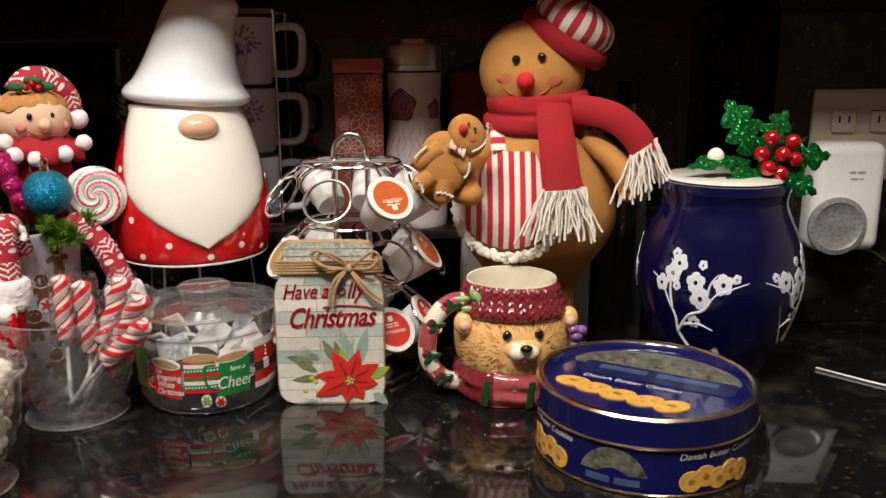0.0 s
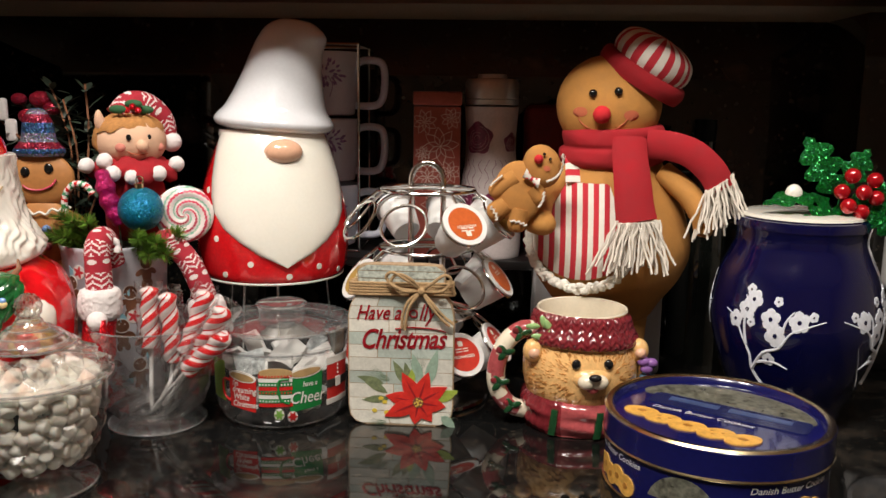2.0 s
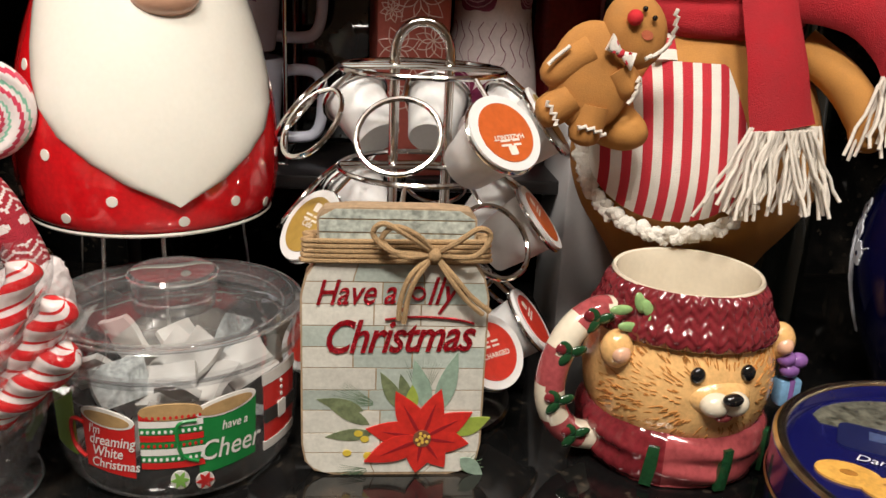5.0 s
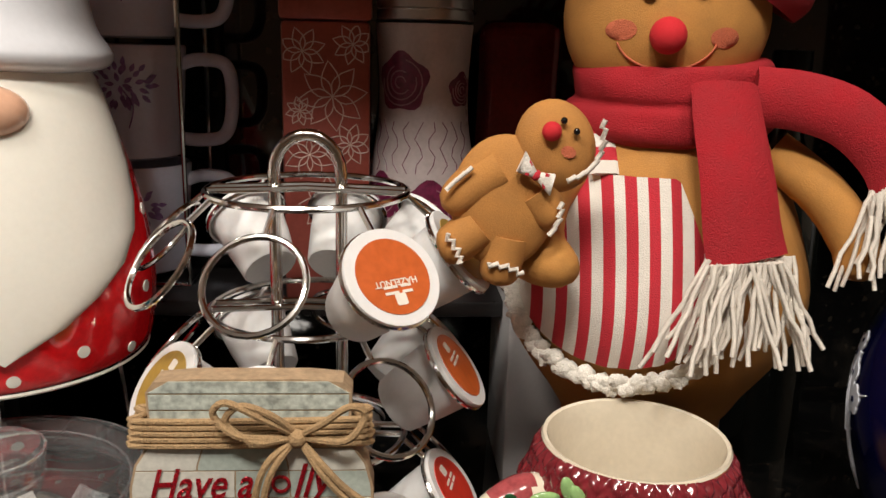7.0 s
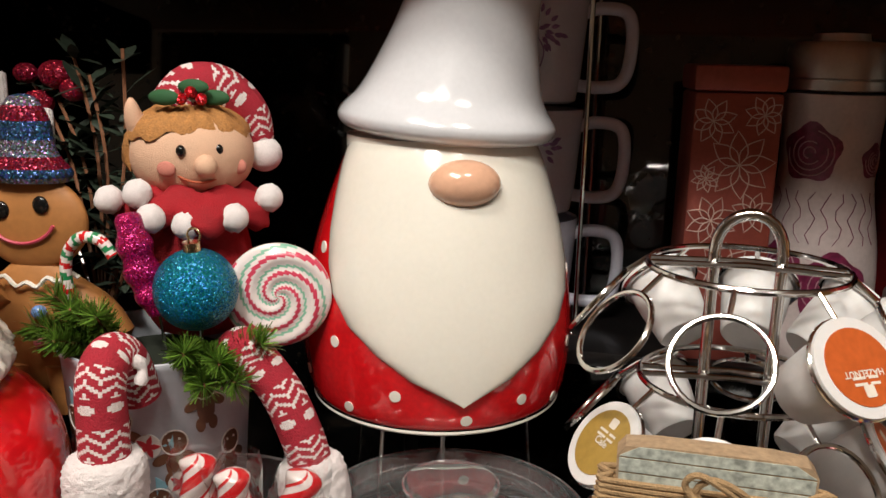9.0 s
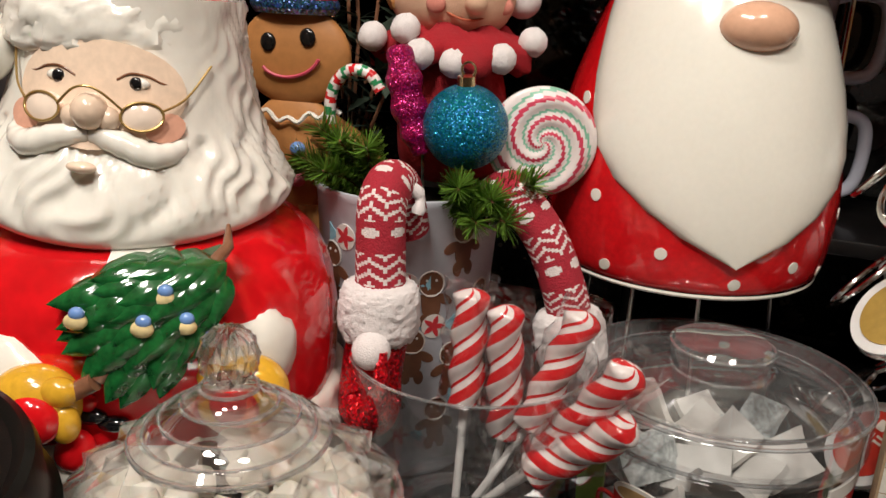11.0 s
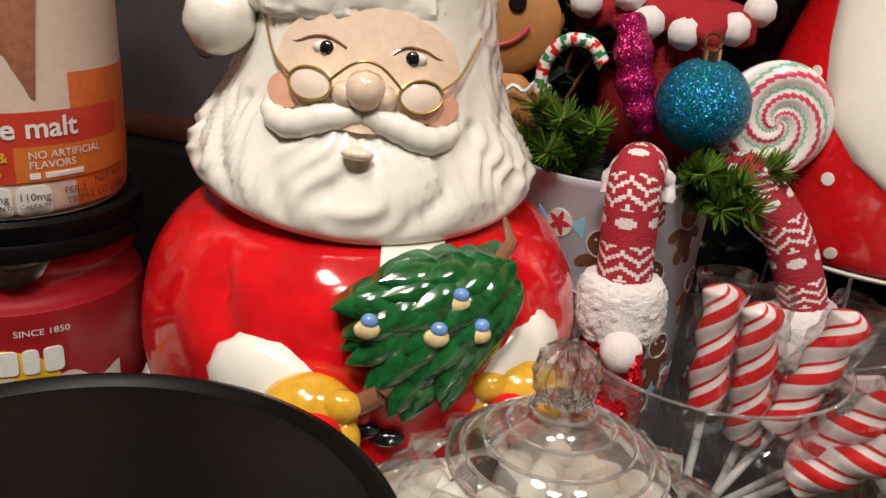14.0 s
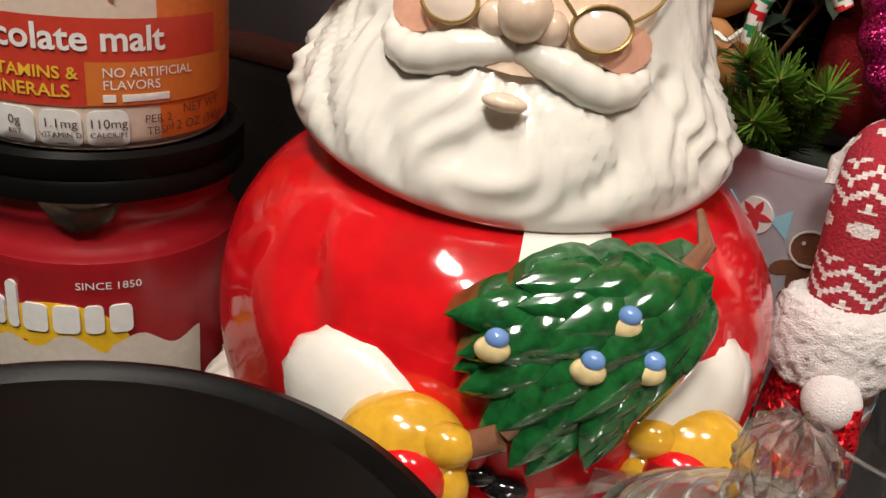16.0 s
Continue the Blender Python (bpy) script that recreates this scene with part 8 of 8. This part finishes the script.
# ---- coffee canister with the malt drink tub on it ----
def coffee_canister(x, y):
    t = thing("coffee_canister", x, y, C, 0, "red plastic ground coffee canister with black lid and hazelnut label", "canister")
    t.scale = (1.05, 1.05, 0.95)
    prof = curve_prof([(0.0, 0.0), (0.045, 0.0), (0.051, 0.004), (0.0535, 0.014), (0.0535, 0.116), (0.0525, 0.127), (0.0495, 0.134), (0.0490, 0.140), (0.0512, 0.146), (0.0512, 0.157)], 5)
    bm = bmesh.new()
    lathe(bm, prof, 72)
    part("body", bm, mat("red_plastic", (0.30, 0.010, 0.016), 0.3, var=0.1, scale=25, bump=0.05), t)
    bm = bmesh.new()
    lathe(bm, [(0.0515, 0.1525), (0.0552, 0.1535), (0.0556, 0.160), (0.0545, 0.162), (0.0556, 0.164), (0.0552, 0.171), (0.053, 0.173), (0.050, 0.172), (0.049, 0.1705), (0.0, 0.1705)], 72)
    part("lid", bm, BLACK_PLASTIC, t, "ribbed black plastic lid")
    place = round_place(lambda v: radius_at(prof, v) if v < 0.14 else 0.0512, radians(31))
    CRM = mat("label_cream", (0.56, 0.50, 0.43), 0.4, var=0.12)
    LRED = mat("label_red", (0.27, 0.010, 0.014), 0.35, var=0.15)
    YEL = mat("label_yellow", (0.72, 0.44, 0.02), 0.4, var=0.15)
    bm = bmesh.new()
    n = 16
    W2 = 0.054
    ridge = lambda q: 0.094 - 0.010 * abs(q) ** 0.8 + 0.003 * math.sin(14 * q) + (0.004 if q > 0.35 else 0)
    us = [-W2 + 2 * W2 * i / 48 for i in range(49)]
    strip(bm, us, [0.124] * 49, [0.084] * 49, 0.0004, place)
    label = part("label_top", bm, LRED, t, "dark red label top")
    bm = bmesh.new()
    strip(bm, us, [ridge(u / W2) for u in us], [0.022] * 49, 0.0008, place)
    part("label_lower", bm, CRM, t, "cream label with mountain edge")
    bm = bmesh.new()
    plate(bm, [(0.027 * math.cos(a), 0.088 + 0.022 * math.sin(a)) for a in np.linspace(0.0, math.pi, 20)] + [(-0.016, 0.078), (0.0, 0.074), (0.016, 0.078)], 0.0006, place, 0)
    part("printed_sun", bm, YEL, t, "yellow printed sun")
    bm = bmesh.new()
    words_bm(bm, "HAZELNUT", 0.0142, place, -0.001, 0.066, 0, 0.0013, bold=0.0001, space=1.12)
    tube(bm, spline([place(-0.038, 0.0640, 0.0012), place(-0.020, 0.0612, 0.0012), place(-0.001, 0.0602, 0.0012), place(0.018, 0.0612, 0.0012), place(0.036, 0.0640, 0.0012)], 6), 0.0005, 5)
    words_bm(bm, "ARTIFICIALLY", 0.0048, place, 0.043, 0.044, 0, 0.0013)
    words_bm(bm, "FLAVORED", 0.0048, place, 0.043, 0.039, 0, 0.0013)
    words_bm(bm, "GROUND COFFEE", 0.0044, place, 0.043, 0.034, 0, 0.0013)
    part("lettering", bm, mat("label_brown_ink", (0.05, 0.03, 0.02), 0.5), t, "dark brown lettering")
    bm = bmesh.new()
    # the maker's name as plain rounded bars, and the small line over it
    words_bm(bm, "SINCE 1850", 0.0045, place, 0.020, 0.1165, 0, 0.0010)
    part("lettering", bm, PRINT_W, t, "small white lettering")
    for u, w, h in ((-0.034, 0.012, 0.021), (-0.0225, 0.010, 0.0125), (-0.0145, 0.005, 0.021), (-0.006, 0.0105, 0.0125), (0.005, 0.0105, 0.0125), (0.0145, 0.0075, 0.0125), (0.0235, 0.009, 0.0125)):
        bm = bmesh.new()
        plate(bm, rounded_rect(u, 0.103 + (h - 0.0125) / 2, w * 0.88, h, 0.0022, 3), 0.0014, place, 0)
        part("name_bar", bm, PRINT_W, t)
    rnd = random.Random(3)
    HZ = mat("printed_hazelnut", (0.24, 0.13, 0.06), 0.5, var=0.9, scale=260, bscale=500)
    bm = bmesh.new()
    plate(bm, [(0.002 + (0.036 + rnd.uniform(-0.002, 0.002)) * math.cos(a), 0.040 + (0.0165 + rnd.uniform(-0.001, 0.001)) * math.sin(a)) for a in np.linspace(0, 2 * math.pi, 41)[:-1]], 0.0012, place, 0)
    part("printed_nut_cluster", bm, HZ, t, "printed hazelnut cluster")
    for i in range(46):
        a, r = rnd.uniform(0, 6.28), math.sqrt(rnd.random())
        bm = bmesh.new()
        plate(bm, ellipse(0.002 + 0.033 * r * math.cos(a), 0.040 + 0.0145 * r * math.sin(a), rnd.uniform(0.0014, 0.0032), rnd.uniform(0.0012, 0.0022), 7, rnd.uniform(0, 3)), 0.0015, place, 0)
        part("printed_nut", bm, (mat("nut_pale", (0.52, 0.36, 0.18), 0.5), mat("nut_dark", (0.10, 0.045, 0.03), 0.5))[i % 2] if i < 2 else bpy.data.materials[("nut_pale", "nut_dark")[i % 2]], t)
    # silver seal flap under the lid
    bm = bmesh.new()
    sp = round_place(lambda v: 0.0518, radians(44))
    plate(bm, [(-0.014, 0.1535), (-0.007, 0.1540), (0.0, 0.1540), (0.007, 0.1540), (0.014, 0.1535), (0.010, 0.146), (0.004, 0.1415), (-0.003, 0.141), (-0.009, 0.145)], 0.0012, sp, 0, 0.001)
    part("seal_flap", bm, mat("silver_foil", (0.62, 0.58, 0.54), 0.2, metal=1.0, var=0.3, scale=120), t, "crumpled silver seal flap")


coffee_canister(-0.672, 1.036)


def malt_tub(x, y, z):
    t = thing("drink_mix_tub", x, y, z, 0, "orange and white chocolate malt drink mix tub on the coffee canister", "canister")
    t.scale = (1.04, 1.04, 1.02)
    prof = curve_prof([(0.0, 0.0), (0.042, 0.0), (0.047, 0.002), (0.0495, 0.009), (0.0500, 0.05), (0.0490, 0.12), (0.0475, 0.16), (0.044, 0.170)], 5)
    MW = mat("tub_cream_print", (0.60, 0.49, 0.40), 0.35, var=0.1, scale=20)
    OR = mat("tub_orange_print", (0.58, 0.13, 0.02), 0.35, var=0.2, scale=22)
    RE = mat("tub_red_print", (0.50, 0.045, 0.025), 0.35, var=0.1)
    CO = mat("tub_cocoa_print", (0.34, 0.14, 0.08), 0.4, var=0.35, scale=40)
    bm = bmesh.new()
    lathe(bm, prof, 64)
    part("body", bm, MW, t)
    bm = bmesh.new()
    lathe(bm, [(0.0445, 0.168), (0.0490, 0.169), (0.0490, 0.186), (0.046, 0.188), (0, 0.188)], 56)
    part("lid", bm, mat("orange_plastic", (0.52, 0.10, 0.015), 0.35), t, "orange plastic lid")
    place = round_place(lambda v: radius_at(prof, v), radians(47))
    def patch(name, u0, u1, v0, v1, m, h, bow=0.0):
        bm = bmesh.new()
        n = max(4, int((u1 - u0) / 0.003))
        strip(bm, [u0 + (u1 - u0) * i / n for i in range(n + 1)], [v1] * (n + 1), [v0] * (n + 1), h, place)
        return part(name, bm, m, t)
    patch("orange_side", 0.026, 0.070, 0.004, 0.062, OR, 0.0003)
    patch("orange_side", -0.070, -0.040, 0.004, 0.165, OR, 0.0003)
    patch("red_band", -0.070, 0.052, 0.017, 0.047, RE, 0.0006, -0.002)
    patch("orange_panel", 0.002, 0.056, 0.0175, 0.0325, mat("panel_orange", (0.56, 0.16, 0.03), 0.35), 0.0009)
    # drink picture and oval name panel
    bm = bmesh.new()
    plate(bm, [(-0.034, 0.052), (0.012, 0.052), (0.016, 0.092), (0.022, 0.100), (0.012, 0.098), (0.006, 0.106), (-0.002, 0.096), (-0.020, 0.104), (-0.036, 0.094)], 0.0006, place, 0)
    part("printed_drink", bm, CO, t, "printed chocolate drink")
    bm = bmesh.new()
    plate(bm, ellipse(-0.010, 0.135, 0.036, 0.021, 28), 0.0007, place, 0)
    tube(bm, [place(-0.010 + 0.036 * math.cos(a), 0.135 + 0.021 * math.sin(a), 0.0008) for a in np.linspace(0, 2 * math.pi, 41)[:-1]], 0.0007, 5, 1, closed=True)
    for k in range(6):
        plate(bm, rounded_rect(-0.034 + 0.0095 * k, 0.135, 0.0062, 0.012, 0.0018, 2), 0.0012, place, 2)
    part("name_panel", bm, [mat("dark_brown_panel", (0.035, 0.014, 0.012), 0.35), TIN_GOLD, PRINT_W], t, "dark brown oval panel with white shapes")
    bm = bmesh.new()
    words_bm(bm, "chocolate malt", 0.0120, place, -0.008, 0.0365, 0, 0.0012, bold=0.00025)
    words_bm(bm, "NO ARTIFICIAL", 0.0046, place, 0.007, 0.0275, 0, 0.0014, align="LEFT")
    words_bm(bm, "FLAVORS", 0.0046, place, 0.007, 0.0232, 0, 0.0014, align="LEFT")
    bar_row(bm, 0.018, 0.0200, 0.022, 0.0024, place, 0, 0.0014, (2, 8))
    part("lettering", bm, PRINT_W, t, "white lettering")
    bm = bmesh.new()
    words_bm(bm, "12", 0.013, place, -0.041, 0.0205, 0, 0.0012, bold=0.0003)
    words_bm(bm, "VITAMINS &", 0.0058, place, -0.031, 0.0268, 0, 0.0012, align="LEFT", bold=0.0001)
    words_bm(bm, "MINERALS", 0.0062, place, -0.031, 0.0205, 0, 0.0012, align="LEFT", bold=0.0001)
    part("lettering", bm, mat("yellow_print", (0.72, 0.45, 0.04), 0.4), t, "yellow lettering")
    BR = mat("malt_brown_ink", (0.10, 0.045, 0.03), 0.5)
    for k, (a, b) in enumerate((("50", "CAL"), ("0g", "FAT"), ("1.1mg", "VITAMIN D"), ("110mg", "CALCIUM"))):
        u = -0.037 + 0.0150 * k
        bm = bmesh.new()
        plate(bm, rounded_rect(u, 0.0088, 0.0135, 0.0135, 0.003, 3), 0.0008, place, 0)
        words_bm(bm, a, 0.0046, place, u, 0.0095, 1, 0.0012)
        words_bm(bm, b, 0.0027, place, u, 0.0060, 1, 0.0012)
        part("nutrition_tab", bm, [PRINT_W, BR], t, "small white nutrition tab")
    bm = bmesh.new()
    words_bm(bm, "PER 2", 0.0042, place, 0.0250, 0.0105, 0, 0.0010)
    words_bm(bm, "TBSP", 0.0042, place, 0.0250, 0.0060, 0, 0.0010)
    words_bm(bm, "NET WT", 0.0050, place, 0.0440, 0.0125, 0, 0.0010)
    words_bm(bm, "12 OZ (340g)", 0.0050, place, 0.0430, 0.0065, 0, 0.0010)
    part("lettering", bm, BR, t, "brown small lettering")


malt_tub(-0.672, 1.036, C + 0.1712 * 0.95)


# ---- canister with a black lid, close to the camera ----
def black_lid_canister(x, y):
    t = thing("canister", x, y, C, 0, "round brown canister with a broad matt black lid", "canister")
    bm = bmesh.new()
    lathe(bm, [(0, 0), (0.082, 0), (0.088, 0.004), (0.0895, 0.02), (0.0895, 0.118), (0, 0.118)], 72)
    part("body", bm, mat("brown_plastic", (0.16, 0.075, 0.045), 0.35, var=0.12), t)
    bm = bmesh.new()
    lathe(bm, [(0.0915, 0.108), (0.1010, 0.110), (0.1020, 0.114), (0.1015, 0.121), (0.0985, 0.123), (0.0970, 0.126), (0.0965, 0.137), (0.0945, 0.1415), (0.0915, 0.1428), (0.0895, 0.1418), (0.0875, 0.1400), (0.0, 0.1395)], 96)
    part("lid", bm, BLACK_PLASTIC, t, "broad matt black lid")


black_lid_canister(-0.491, 0.864)


# ---- framed coffee picture on a black box, and the coffee maker behind ----
CANVAS = mat("mauve_grey_canvas", (0.055, 0.044, 0.046), 0.9, var=0.25, scale=14, bump=0.2, bscale=900)
pb = thing("black_box", -0.72, 1.205, C, 0, "plain black box carrying the framed coffee picture", "box")
bm = bmesh.new()
slab(bm, 0.30, 0.070, 0.150, (0, 0, 0.075), 0.004)
part("body", bm, RISER, pb)
pc = thing("framed_picture", -0.715, 1.205, C + 0.150, 0, "framed mauve coffee print with cup and beans", "picture")
FR = mat("mahogany_frame", (0.07, 0.018, 0.012), 0.25, var=0.3, scale=30, coat=0.4)
FRB = mat("beige_frame_side", (0.34, 0.29, 0.23), 0.45, var=0.1)
bm = bmesh.new()
slab(bm, 0.290, 0.010, 0.290, (0, 0, 0.152), 0.001)
part("canvas", bm, CANVAS, pc)
for nm, sx, sz, cx, cz, m in (("frame_rail", 0.310, 0.016, 0, 0.008, FR), ("frame_rail", 0.310, 0.016, 0, 0.300, FR), ("frame_stile", 0.014, 0.2755, -0.148, 0.154, FR), ("frame_stile", 0.014, 0.2755, 0.148, 0.154, FRB)):
    bm = bmesh.new()
    slab(bm, sx, 0.020, sz, (cx, -0.003, cz), 0.003)
    part(nm, bm, m, pc)
INK = mat("dark_plum_ink", (0.035, 0.022, 0.028), 0.5)
pl = flat_place(-0.0052)
bm = bmesh.new()
def ink(points, r=0.0008):
    tube(bm, spline([Vector((u, -0.0056, v)) for u, v in points], 5), r, 5)
cu, cv = 0.070, 0.155
ink([(cu - 0.026, cv + 0.022), (cu - 0.022, cv - 0.008), (cu, cv - 0.014), (cu + 0.022, cv - 0.008), (cu + 0.026, cv + 0.022)])
ink([(cu - 0.026, cv + 0.022), (cu, cv + 0.017), (cu + 0.026, cv + 0.022), (cu, cv + 0.027), (cu - 0.026, cv + 0.022)])
ink([(cu + 0.025, cv + 0.016), (cu + 0.038, cv + 0.014), (cu + 0.034, cv - 0.002), (cu + 0.022, cv - 0.002)])
ink([(cu - 0.040, cv - 0.014), (cu, cv - 0.022), (cu + 0.042, cv - 0.014)], 0.0012)
ink([(cu - 0.006, cv + 0.034), (cu + 0.004, cv + 0.045), (cu - 0.004, cv + 0.055), (cu + 0.006, cv + 0.066)])
ink([(cu + 0.058, cv - 0.004), (cu + 0.060, cv + 0.03), (cu + 0.058, cv + 0.06)])
part("cup_drawing", bm, INK, pc, "dark ink drawing of a cup")
for u, v, a in ((0.052, 0.082, 0.3), (0.074, 0.070, 1.0), (0.094, 0.086, -0.4), (0.066, 0.056, 0.1), (0.108, 0.066, 0.8), (0.034, 0.066, -0.7), (0.120, 0.090, 0.2), (0.088, 0.050, 1.3)):
    bm = bmesh.new()
    plate(bm, ellipse(u, v, 0.010, 0.0065, 18, a), 0.0006, pl, 0)
    plate(bm, leaf_shape(u - 0.009 * math.cos(a), v - 0.009 * math.sin(a), 0.018, 0.0008, a, 6), 0.0009, pl, 1)
    part("bean_drawing", bm, [mat("bean_ink", (0.06, 0.035, 0.035), 0.45), CANVAS], pc)

cm = thing("coffee_maker", -0.86, 1.44, C, 0, "black plastic coffee maker with a small cyan display", "coffee maker")
bm = bmesh.new()
slab(bm, 0.20, 0.16, 0.03, (0, 0, 0.015), 0.006)
slab(bm, 0.20, 0.06, 0.33, (0, 0.05, 0.19), 0.006)
slab(bm, 0.20, 0.16, 0.085, (0, 0, 0.392), 0.010)
part("housing", bm, BLACK_PLASTIC, cm)
bm = bmesh.new()
slab(bm, 0.030, 0.003, 0.017, (0.075, -0.0805, 0.395), 0.001)
part("display", bm, mat("cyan_display", (0.0, 0.16, 0.30), 0.3, emit=0.7), cm, "small glowing cyan display")
